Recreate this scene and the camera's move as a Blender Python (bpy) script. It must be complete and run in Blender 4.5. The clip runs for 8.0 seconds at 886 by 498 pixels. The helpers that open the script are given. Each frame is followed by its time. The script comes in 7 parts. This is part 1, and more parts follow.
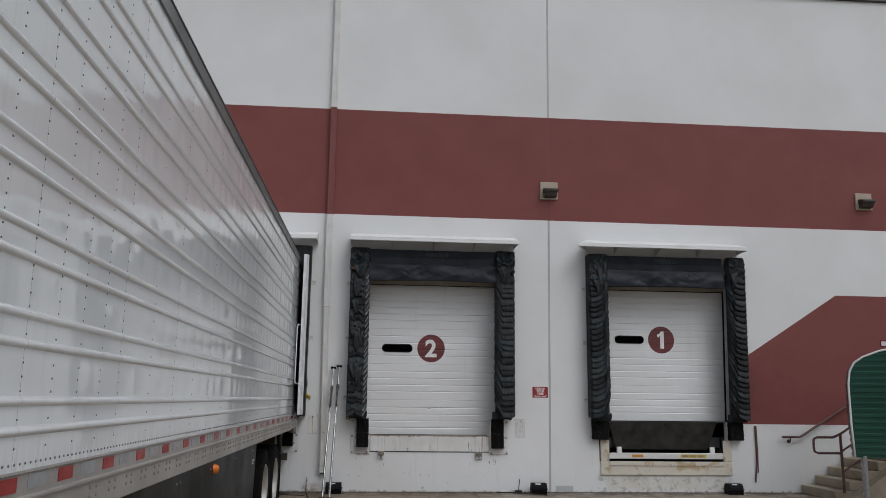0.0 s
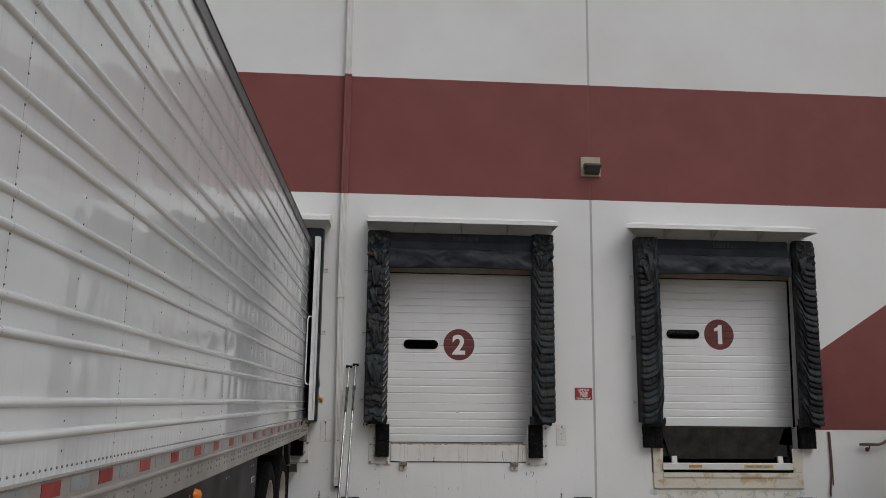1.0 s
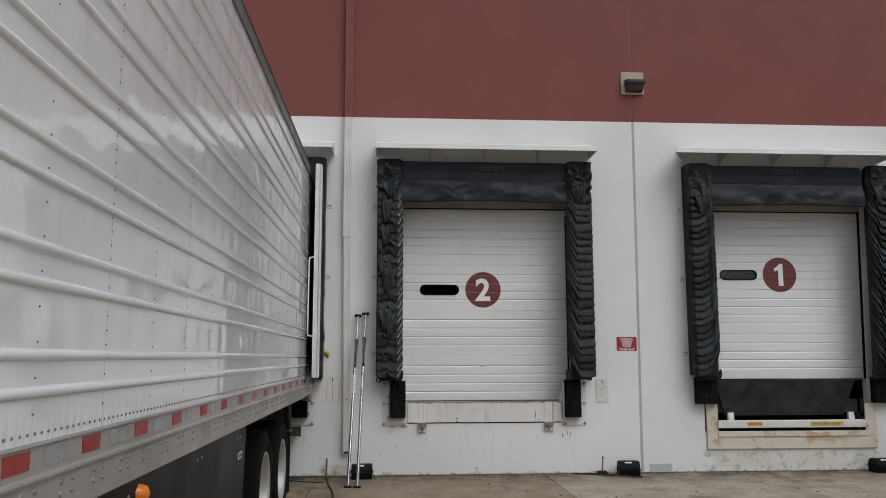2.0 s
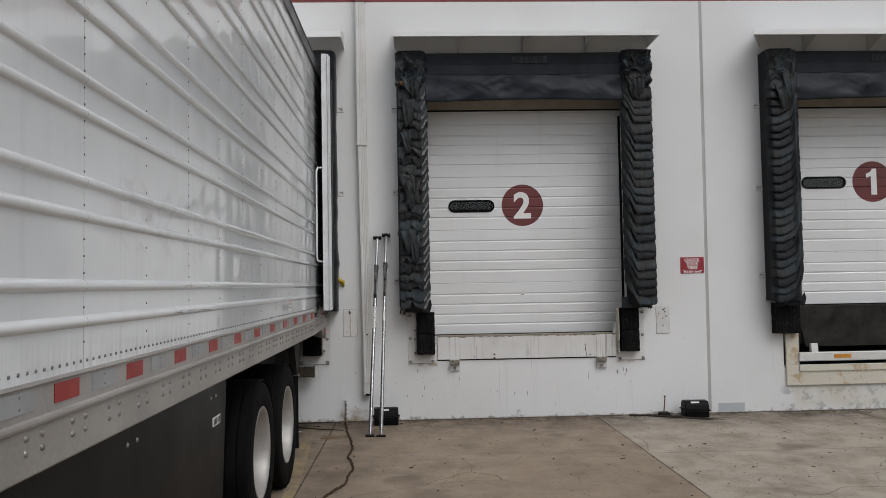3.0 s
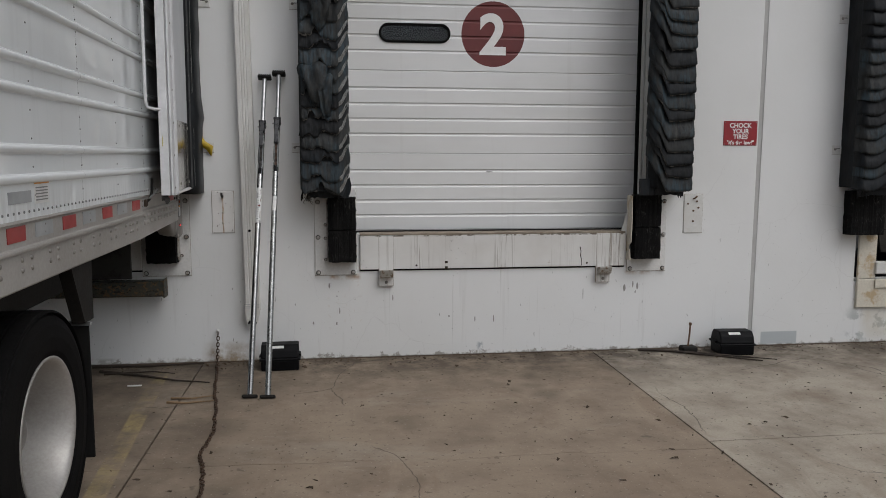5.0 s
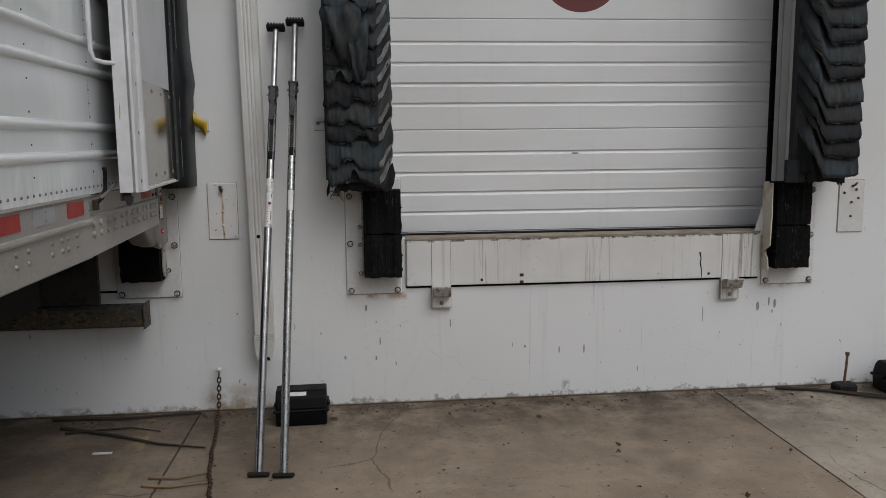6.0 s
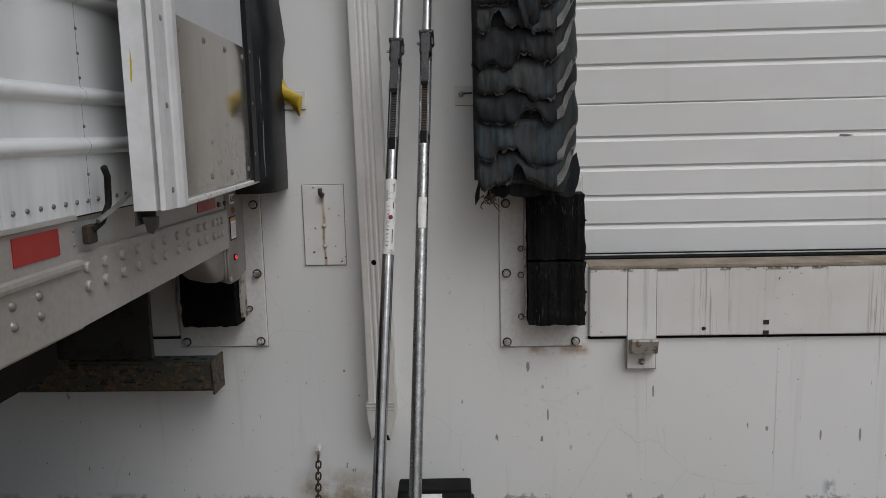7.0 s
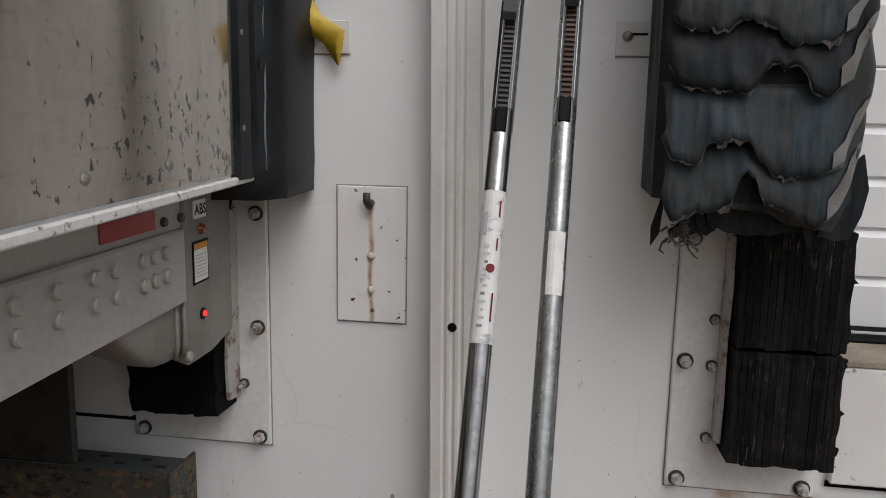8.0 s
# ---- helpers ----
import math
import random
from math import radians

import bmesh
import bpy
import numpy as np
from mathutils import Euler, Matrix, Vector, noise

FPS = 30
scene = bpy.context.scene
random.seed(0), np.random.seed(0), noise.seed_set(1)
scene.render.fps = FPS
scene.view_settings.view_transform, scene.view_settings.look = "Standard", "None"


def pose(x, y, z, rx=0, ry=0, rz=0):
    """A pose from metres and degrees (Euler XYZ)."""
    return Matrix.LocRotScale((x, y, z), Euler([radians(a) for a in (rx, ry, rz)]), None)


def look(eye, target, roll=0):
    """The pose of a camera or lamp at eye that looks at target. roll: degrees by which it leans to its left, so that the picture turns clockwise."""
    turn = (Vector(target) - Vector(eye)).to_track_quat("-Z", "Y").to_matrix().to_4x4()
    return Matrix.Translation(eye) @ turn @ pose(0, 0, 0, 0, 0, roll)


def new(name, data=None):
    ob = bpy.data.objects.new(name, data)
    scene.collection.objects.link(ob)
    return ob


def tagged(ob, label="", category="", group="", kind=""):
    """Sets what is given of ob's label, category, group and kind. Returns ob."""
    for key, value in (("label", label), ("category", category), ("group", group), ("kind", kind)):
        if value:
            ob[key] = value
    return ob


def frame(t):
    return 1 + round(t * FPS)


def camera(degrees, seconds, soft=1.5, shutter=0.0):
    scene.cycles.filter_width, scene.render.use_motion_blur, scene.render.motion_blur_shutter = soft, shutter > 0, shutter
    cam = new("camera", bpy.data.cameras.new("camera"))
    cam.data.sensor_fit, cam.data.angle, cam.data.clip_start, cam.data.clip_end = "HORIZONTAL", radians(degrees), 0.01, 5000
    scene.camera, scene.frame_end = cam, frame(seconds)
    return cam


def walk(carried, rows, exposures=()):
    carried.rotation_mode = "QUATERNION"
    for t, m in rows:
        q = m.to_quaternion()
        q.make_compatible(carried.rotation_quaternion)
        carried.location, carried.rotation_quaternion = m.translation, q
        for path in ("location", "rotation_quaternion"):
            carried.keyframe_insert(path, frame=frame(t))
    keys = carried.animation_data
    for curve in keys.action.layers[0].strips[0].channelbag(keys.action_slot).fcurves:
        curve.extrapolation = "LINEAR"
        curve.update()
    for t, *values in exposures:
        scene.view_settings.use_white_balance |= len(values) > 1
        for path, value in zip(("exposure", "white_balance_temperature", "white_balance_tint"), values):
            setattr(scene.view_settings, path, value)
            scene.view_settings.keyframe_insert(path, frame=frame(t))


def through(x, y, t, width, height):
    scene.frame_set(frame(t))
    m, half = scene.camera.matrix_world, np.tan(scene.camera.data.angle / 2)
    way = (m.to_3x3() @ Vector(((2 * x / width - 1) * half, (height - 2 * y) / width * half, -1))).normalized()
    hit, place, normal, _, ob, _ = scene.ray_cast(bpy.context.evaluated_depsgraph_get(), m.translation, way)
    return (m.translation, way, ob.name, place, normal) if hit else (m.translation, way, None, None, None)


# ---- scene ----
cam = camera(58.5, 8.0, soft=0.62)
PATH = [
    (0, (0.420, -1.303, 1.718), (0.588, 0.655, 2.090), 0.7),
    (0.5, (0.341, -0.375, 1.720), (0.489, 1.581, 2.115), 1.0),
    (1, (0.276, 0.537, 1.704), (0.415, 2.496, 2.084), 0.6),
    (2.5, (0.119, 3.247, 1.675), (0.235, 5.236, 1.856), -0.6),
    (3, (0.118, 4.094, 1.670), (0.194, 6.091, 1.761), -1.0),
    (3.5, (0.172, 4.964, 1.689), (0.238, 6.962, 1.731), -1.5),
    (4, (0.274, 5.817, 1.680), (0.345, 7.816, 1.666), -1.4),
    (4.5, (0.223, 6.776, 1.648), (0.504, 8.756, 1.586), -0.1),
    (4.7, (0.244, 7.088, 1.668), (0.515, 9.064, 1.505), 0.2),
    (5.8, (0.173, 8.879, 1.624), (0.397, 10.847, 1.346), -0.7),
    (6, (0.155, 9.230, 1.617), (0.351, 11.202, 1.347), -0.6),
    (6.5, (0.055, 10.061, 1.628), (0.131, 12.045, 1.391), -1.0),
    (6.7, (0.011, 10.375, 1.611), (0.018, 12.356, 1.337), -1.4),
    (7, (-0.036, 10.799, 1.587), (-0.131, 12.775, 1.294), -1.4),
    (7.2, (-0.073, 11.106, 1.577), (-0.262, 13.069, 1.242), -1.9),
    (7.5, (-0.112, 11.512, 1.587), (-0.325, 13.469, 1.236), 1.3),
    (7.7, (-0.137, 11.793, 1.586), (-0.389, 13.746, 1.236), 1.3),
    (8, (-0.225, 12.175, 1.568), (-0.521, 14.122, 1.220), 1.1),
]
EXPOSURES = [
    (0.0, -0.20, 6100, 10), (0.5, -0.44, 6220, 10), (1.0, -0.32, 6330, 10), (2.5, 0.02, 6280, 10), (3.5, -0.02, 6260, 10),
    (4.5, -0.09, 6260, 10), (6.0, -0.20, 6260, 10), (6.5, -0.18, 6250, 10), (7.0, -0.14, 6250, 10), (7.5, -0.08, 6280, 11), (8.0, 0.20, 6320, 12),
]
walk(cam, [(t, look(eye, target, roll)) for t, eye, target, roll in PATH], EXPOSURES)

# ---------- daylight: overcast sky, one wide weak sun ----------
world = bpy.data.worlds.new("overcast_sky")
scene.world = world
world.use_nodes = True
wt = world.node_tree
wt.nodes.clear()
sky = wt.nodes.new("ShaderNodeTexSky")
sky.sky_type = "NISHITA"
sky.sun_disc = False
sky.sun_elevation = radians(55)
sky.sun_rotation = radians(147)
sky.dust_density = 4.0
sky.ozone_density = 0.6
grey = wt.nodes.new("ShaderNodeHueSaturation")
grey.inputs["Saturation"].default_value = 0.34
background = wt.nodes.new("ShaderNodeBackground")
background.inputs["Strength"].default_value = 0.109
world_out = wt.nodes.new("ShaderNodeOutputWorld")
wt.links.new(sky.outputs["Color"], grey.inputs["Color"])
wt.links.new(grey.outputs["Color"], background.inputs["Color"])
wt.links.new(background.outputs["Background"], world_out.inputs["Surface"])

sun = bpy.data.lights.new("sun", "SUN")
sun.energy = 0.8
sun.angle = radians(40)
sun.color = (1.0, 0.98, 0.96)
sun_ob = new("sun", sun)
sun_ob.matrix_world = look((17, -16, 36), (0, 10, 0))


# ---------- materials ----------
class Nodes:
    """A principled material with its nodes at hand."""

    def __init__(self, name, rough=0.5, metal=0.0, spec=0.5):
        self.m = bpy.data.materials.new(name)
        self.m.use_nodes = True
        self.t = self.m.node_tree
        self.b = self.t.nodes["Principled BSDF"]
        self.b.inputs["Roughness"].default_value = rough
        self.b.inputs["Metallic"].default_value = metal
        self.b.inputs["Specular IOR Level"].default_value = spec
        self.pos = self.t.nodes.new("ShaderNodeNewGeometry").outputs["Position"]

    def put(self, node, slot, value):
        if hasattr(value, "is_output"):
            self.t.links.new(value, node.inputs[slot])
        else:
            node.inputs[slot].default_value = value

    def math(self, op, a, b=0.0, clamp=False):
        n = self.t.nodes.new("ShaderNodeMath")
        n.operation, n.use_clamp = op, clamp
        self.put(n, 0, a)
        self.put(n, 1, b)
        return n.outputs[0]

    def axis(self, i):
        n = self.t.nodes.new("ShaderNodeSeparateXYZ")
        self.t.links.new(self.pos, n.inputs[0])
        return n.outputs[i]

    def place(self, scale=(1, 1, 1), shift=(0, 0, 0)):
        n = self.t.nodes.new("ShaderNodeMapping")
        self.t.links.new(self.pos, n.inputs["Vector"])
        n.inputs["Scale"].default_value = scale
        n.inputs["Location"].default_value = shift
        return n.outputs[0]

    def noise(self, scale, detail=4.0, rough=0.55, vector=None, distort=0.0):
        n = self.t.nodes.new("ShaderNodeTexNoise")
        self.t.links.new(vector or self.pos, n.inputs["Vector"])
        n.inputs["Scale"].default_value = scale
        n.inputs["Detail"].default_value = detail
        n.inputs["Roughness"].default_value = rough
        n.inputs["Distortion"].default_value = distort
        return n.outputs["Fac"]

    def voronoi(self, scale, feature="F1", vector=None):
        n = self.t.nodes.new("ShaderNodeTexVoronoi")
        n.feature = feature
        self.t.links.new(vector or self.pos, n.inputs["Vector"])
        n.inputs["Scale"].default_value = scale
        return n.outputs["Distance"]

    def wobble(self, amount, scale):
        """Positions pushed about by a noise, for wandering lines."""
        n = self.t.nodes.new("ShaderNodeTexNoise")
        self.t.links.new(self.pos, n.inputs["Vector"])
        n.inputs["Scale"].default_value = scale
        n.inputs["Detail"].default_value = 5.0
        m = self.t.nodes.new("ShaderNodeVectorMath")
        m.operation = "MULTIPLY_ADD"
        self.t.links.new(n.outputs["Color"], m.inputs[0])
        m.inputs[1].default_value = (amount, amount, amount)
        self.t.links.new(self.pos, m.inputs[2])
        return m.outputs[0]

    def ramp(self, fac, lo, hi, a=0.0, b=1.0):
        n = self.t.nodes.new("ShaderNodeMapRange")
        n.clamp = True
        self.put(n, "Value", fac)
        n.inputs["From Min"].default_value = lo
        n.inputs["From Max"].default_value = hi
        n.inputs["To Min"].default_value = a
        n.inputs["To Max"].default_value = b
        return n.outputs["Result"]

    def mix(self, fac, a, b):
        n = self.t.nodes.new("ShaderNodeMix")
        n.data_type = "RGBA"
        self.put(n, 0, fac)
        for slot, v in ((6, a), (7, b)):
            self.put(n, slot, (*v, 1.0) if isinstance(v, tuple) and len(v) == 3 else v)
        return n.outputs[2]

    def random(self):
        return self.t.nodes.new("ShaderNodeObjectInfo").outputs["Random"]

    def colour(self, c):
        self.put(self.b, "Base Color", (*c, 1.0) if isinstance(c, tuple) else c)
        return self

    def rough(self, v):
        self.put(self.b, "Roughness", v)
        return self

    def bump(self, height, strength=0.3, distance=0.01):
        n = self.t.nodes.new("ShaderNodeBump")
        n.inputs["Strength"].default_value = strength
        n.inputs["Distance"].default_value = distance
        self.t.links.new(height, n.inputs["Height"])
        self.t.links.new(n.outputs["Normal"], self.b.inputs["Normal"])
        return self


def simple(name, a, b, rough=0.5, metal=0.0, scale=6.0, fine=90.0, bump=0.15, dist=0.003, spec=0.5, vary=0.0):
    """Two-tone wear at two scales with a fine grain relief."""
    k = Nodes(name, rough, metal, spec)
    wide, grain = k.noise(scale), k.noise(fine, 3.0)
    f = k.ramp(k.math("ADD", k.math("MULTIPLY", wide, 0.7), k.math("MULTIPLY", grain, 0.3)), 0.36, 0.64)
    c = k.mix(f, a, b)
    if vary:
        c = k.mix(k.math("MULTIPLY", k.random(), vary), c, tuple(0.5 * v for v in a))
    k.colour(c)
    k.rough(k.ramp(wide, 0.3, 0.7, max(rough - 0.1, 0.04), min(rough + 0.1, 1.0)))
    if bump:
        k.bump(grain, bump, dist)
    return k.m


WHITE, MAROON = (0.72, 0.725, 0.72), (0.172, 0.049, 0.043)


def wall_paint():
    k = Nodes("painted_concrete", 0.7, 0.0, 0.35)
    x, z = k.axis(0), k.axis(2)
    above = k.math("MULTIPLY", k.math("GREATER_THAN", z, 5.268), k.math("LESS_THAN", z, 7.44))
    slope = k.math("ADD", k.math("MULTIPLY", k.math("SUBTRACT", x, 9.792), 0.642), 3.885)
    low = k.math("MULTIPLY", k.math("GREATER_THAN", z, 1.30), k.math("LESS_THAN", z, 3.885))
    low = k.math("MULTIPLY", low, k.math("GREATER_THAN", x, 7.4))
    low = k.math("MULTIPLY", low, k.math("LESS_THAN", z, slope))
    band = k.math("MAXIMUM", above, low)
    cloud, grain = k.noise(0.55, 5.0), k.noise(26.0, 4.0)
    white = k.mix(k.ramp(cloud, 0.35, 0.7), WHITE, (0.655, 0.655, 0.64))
    red = k.mix(k.ramp(k.noise(1.3, 4.0), 0.35, 0.7), MAROON, (0.195, 0.060, 0.053))
    c = k.mix(band, white, red)
    # run-down streaks and scuffs on the lower wall
    streak = k.ramp(k.noise(1.0, 5.0, 0.65, k.place((9.0, 1.0, 0.5))), 0.60, 0.76)
    low_fade = k.ramp(z, 0.2, 1.15, 1.0, 0.0)
    c = k.mix(k.math("MULTIPLY", k.math("MULTIPLY", streak, low_fade), 0.33), c, (0.30, 0.28, 0.25))
    foot = k.math("SUBTRACT", k.noise(11.0, 6.0, 0.75), k.math("MULTIPLY", z, 3.2))
    foot = k.ramp(foot, 0.42, 0.50)
    c = k.mix(k.math("MULTIPLY", foot, 0.7), c, (0.17, 0.145, 0.115))
    line = k.math("MULTIPLY", k.ramp(z, 0.004, 0.016, 1.0, 0.0), k.ramp(k.noise(14.0, 4.0, 0.7), 0.35, 0.5))
    c = k.mix(k.math("MULTIPLY", line, 0.8), c, (0.10, 0.085, 0.065))
    drip = k.ramp(k.noise(1.0, 3.0, 0.6, k.place((34.0, 1.0, 0.45), (2.0, 0, 0.3))), 0.64, 0.70)
    drip = k.math("MULTIPLY", drip, k.math("MULTIPLY", k.ramp(z, 0.05, 0.25), k.ramp(z, 0.71, 0.74, 1.0, 0.0)))
    drip = k.math("MULTIPLY", drip, k.math("MULTIPLY", k.ramp(x, 0.3, 0.6), k.ramp(x, 2.7, 3.0, 1.0, 0.0)))
    c = k.mix(k.math("MULTIPLY", drip, 0.40), c, (0.24, 0.22, 0.19))
    nick = k.ramp(k.noise(1.0, 3.0, 0.6, k.place((26.0, 1.0, 9.0), (4.0, 0, 1.0))), 0.685, 0.70)
    nick = k.math("MULTIPLY", nick, k.ramp(z, 0.2, 0.75, 1.0, 0.3))
    c = k.mix(k.math("MULTIPLY", nick, k.ramp(z, 0.9, 1.2, 0.85, 0.0)), c, (0.07, 0.06, 0.05))
    chip = k.ramp(k.noise(4.3, 6.0, 0.7, k.place((1.0, 1.0, 0.6), (3.1, 0, 1.7))), 0.735, 0.75)
    chip = k.math("MULTIPLY", chip, k.ramp(z, 0.3, 1.3, 1.0, 0.0))
    c = k.mix(k.math("MULTIPLY", chip, 0.6), c, (0.33, 0.34, 0.34))
    hair = k.ramp(k.voronoi(1.9, "DISTANCE_TO_EDGE", k.wobble(0.28, 2.0)), 0.0, 0.005, 1.0, 0.0)
    hair = k.math("MULTIPLY", hair, k.math("MULTIPLY", k.ramp(k.noise(1.1), 0.50, 0.56), k.ramp(z, 1.5, 1.9, 1.0, 0.0)))
    c = k.mix(k.math("MULTIPLY", hair, 0.17), c, (0.30, 0.285, 0.265))

    def spot(x0, x1, z0, z1, soft, tint, amount, grainy=4.0, lo=0.35, hi=0.6):
        m = k.math("MULTIPLY", k.ramp(x, x0 - soft, x0 + soft), k.ramp(x, x1 - soft, x1 + soft, 1.0, 0.0))
        m = k.math("MULTIPLY", m, k.math("MULTIPLY", k.ramp(z, z0 - soft, z0 + soft), k.ramp(z, z1 - soft, z1 + soft, 1.0, 0.0)))
        m = k.math("MULTIPLY", m, k.ramp(k.noise(grainy, 5.0, 0.65), lo, hi))
        return k.mix(k.math("MULTIPLY", m, amount), c, tint)
    c = spot(-0.83, -0.45, -0.1, 0.13, 0.05, (0.27, 0.19, 0.10), 0.85, 9.0)
    c = spot(0.12, 0.40, 0.25, 0.70, 0.05, (0.36, 0.22, 0.12), 0.45, 30.0, 0.58, 0.74)
    c = spot(0.16, 0.40, 0.665, 0.70, 0.014, (0.30, 0.16, 0.065), 0.8, 10.0, 0.36, 0.60)
    c = spot(2.66, 2.90, 0.665, 0.70, 0.014, (0.32, 0.19, 0.09), 0.6, 10.0, 0.40, 0.62)
    c = spot(1.385, 1.425, 0.045, 0.105, 0.012, (0.36, 0.39, 0.41), 0.95, 30.0, 0.44, 0.47)
    c = spot(3.55, 3.62, 0.03, 0.12, 0.03, (0.30, 0.33, 0.34), 0.9, 16.0, 0.45, 0.5)
    c = spot(3.93, 4.27, 0.015, 0.125, 0.004, (0.40, 0.43, 0.44), 0.9, 3.0, 0.0, 0.2)
    c = spot(4.75, 7.45, 0.02, 0.30, 0.05, (0.38, 0.40, 0.39), 0.8, 5.0, 0.52, 0.58)
    c = spot(4.9, 7.3, 0.05, 0.33, 0.05, (0.50, 0.43, 0.28), 0.5, 2.0, 0.3, 0.6)
    c = spot(-3.0, -0.95, -0.05, 0.05, 0.012, (0.27, 0.255, 0.22), 0.6, 6.0, 0.48, 0.56)
    c = spot(2.55, 2.95, 0.45, 0.62, 0.03, (0.10, 0.09, 0.08), 0.8, 22.0, 0.64, 0.67)
    c = spot(7.6, 8.6, 1.4, 2.4, 0.3, (0.09, 0.024, 0.022), 0.6, 1.5, 0.3, 0.7)
    # knocks that went through the paint
    chips = 0.0
    for cx, cz, w, h in ((0.152, 0.61, 0.008, 0.025), (0.234, 0.40, 0.005, 0.03), (0.67, 0.50, 0.005, 0.03), (1.14, 0.335, 0.007, 0.012), (1.36, 0.305, 0.005, 0.028), (1.52, 0.305, 0.006, 0.034), (2.294, 0.503, 0.004, 0.06), (2.66, 0.545, 0.013, 0.034), (2.735, 0.575, 0.007, 0.035), (2.775, 0.56, 0.011, 0.034), (-0.62, 0.60, 0.006, 0.008), (-0.46, 1.47, 0.004, 0.02)):
        d = k.math("ADD", k.math("POWER", k.math("DIVIDE", k.math("SUBTRACT", x, cx), w), 2.0), k.math("POWER", k.math("DIVIDE", k.math("SUBTRACT", z, cz), h), 2.0))
        chips = k.math("MAXIMUM", chips, k.math("LESS_THAN", k.math("ADD", d, k.math("MULTIPLY", k.noise(90.0, 2.0), 0.9)), 1.2))
    c = k.mix(k.math("MULTIPLY", chips, 0.7), c, (0.10, 0.085, 0.07))
    speck = k.ramp(k.noise(60.0, 2.0, 0.5), 0.72, 0.74)
    c = k.mix(k.math("MULTIPLY", speck, k.ramp(z, 0.0, 2.5, 0.7, 0.0)), c, (0.08, 0.07, 0.06))
    k.colour(c)
    k.bump(k.math("ADD", k.math("MULTIPLY", grain, 0.5), k.noise(3.0)), 0.12, 0.01)
    return k.m


def concrete():
    """Trowelled yard concrete: tan, browner and darkened for shade towards the trailer and wall, cleaner beyond one
    joint.
    """
    k = Nodes("worn_concrete", 0.85, 0.0, 0.3)
    x, y = k.axis(0), k.axis(1)
    wide, mid, fine = k.noise(0.35, 4.0), k.noise(2.2, 6.0, 0.65), k.noise(70.0, 4.0)
    c = k.mix(k.ramp(wide, 0.35, 0.65), (0.266, 0.202, 0.145), (0.332, 0.262, 0.196))
    c = k.mix(k.math("MULTIPLY", k.math("GREATER_THAN", x, 2.38), 0.75), c, (0.43, 0.39, 0.325))
    c = k.mix(k.math("MULTIPLY", k.random(), 0.15), c, (0.36, 0.32, 0.25))
    c = k.mix(k.math("MULTIPLY", k.ramp(mid, 0.42, 0.68), 0.55), c, (0.130, 0.096, 0.073))
    pale = k.ramp(k.noise(1.6, 5.0, 0.7, k.place((0.5, 1.2, 1), (7, 3, 0)), 1.0), 0.58, 0.70)
    c = k.mix(k.math("MULTIPLY", pale, 0.30), c, (0.40, 0.36, 0.30))
    stain = k.ramp(k.noise(1.1, 3.0, 0.5, k.place((1, 1, 1), (5, 2, 0))), 0.6, 0.68)
    c = k.mix(k.math("MULTIPLY", stain, 0.5), c, (0.085, 0.066, 0.048))
    smear = k.ramp(k.noise(2.6, 5.0, 0.7, k.place((1.0, 0.45, 1), (2, 9, 0)), 0.8), 0.52, 0.66)
    c = k.mix(k.math("MULTIPLY", smear, 0.35), c, (0.17, 0.117, 0.080))
    # Shade under the trailer, painted into the colour together with its grime.
    shade_grime = k.math("MULTIPLY", k.ramp(x, -0.75, -0.05, 1.0, 0.0), k.ramp(k.noise(1.7, 5.0, 0.65, k.place((1, 1, 1), (1, 6, 0))), 0.36, 0.58, 0.2, 1.0))
    c = k.mix(k.math("MULTIPLY", shade_grime, 0.60), c, (0.07, 0.055, 0.042))
    spot = k.ramp(k.noise(9.0, 2.0), 0.70, 0.74)
    c = k.mix(k.math("MULTIPLY", spot, 0.5), c, (0.07, 0.058, 0.048))
    c = k.mix(k.ramp(fine, 0.4, 0.7, 0.0, 0.25), c, (0.20, 0.17, 0.13))
    pit = k.ramp(k.noise(28.0, 3.0, 0.6), 0.62, 0.68)
    c = k.mix(k.math("MULTIPLY", pit, 0.5), c, (0.07, 0.055, 0.042))
    pale_grit = k.ramp(k.noise(45.0, 3.0, 0.6, k.place((1, 1, 1), (9, 4, 0))), 0.64, 0.70)
    c = k.mix(k.math("MULTIPLY", pale_grit, 0.4), c, (0.45, 0.40, 0.33))
    # what is left of a yellow bay line
    line = k.math("ABSOLUTE", k.math("SUBTRACT", x, k.math("SUBTRACT", -0.15, k.math("MULTIPLY", y, 0.0715))))
    line = k.math("MULTIPLY", k.ramp(line, 0.05, 0.062, 1.0, 0.0), k.ramp(k.noise(3.0, 6.0, 0.7), 0.42, 0.62))
    c = k.mix(k.math("MULTIPLY", line, 0.55), c, (0.42, 0.33, 0.14))
    # Shade and dirt along the wall, painted darker as y nears it.
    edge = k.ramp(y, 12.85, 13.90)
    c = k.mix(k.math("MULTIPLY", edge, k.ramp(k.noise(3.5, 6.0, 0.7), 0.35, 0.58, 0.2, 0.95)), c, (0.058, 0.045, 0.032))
    score = k.ramp(k.voronoi(0.45, "DISTANCE_TO_EDGE", k.wobble(0.35, 1.5)), 0.0, 0.003, 1.0, 0.0)
    score = k.math("MULTIPLY", score, k.ramp(k.noise(0.7), 0.50, 0.54))
    c = k.mix(k.math("MULTIPLY", score, 0.7), c, (0.045, 0.036, 0.028))
    k.colour(c)
    k.bump(k.math("ADD", fine, k.math("MULTIPLY", mid, 1.5)), 0.16, 0.005)
    return k.m


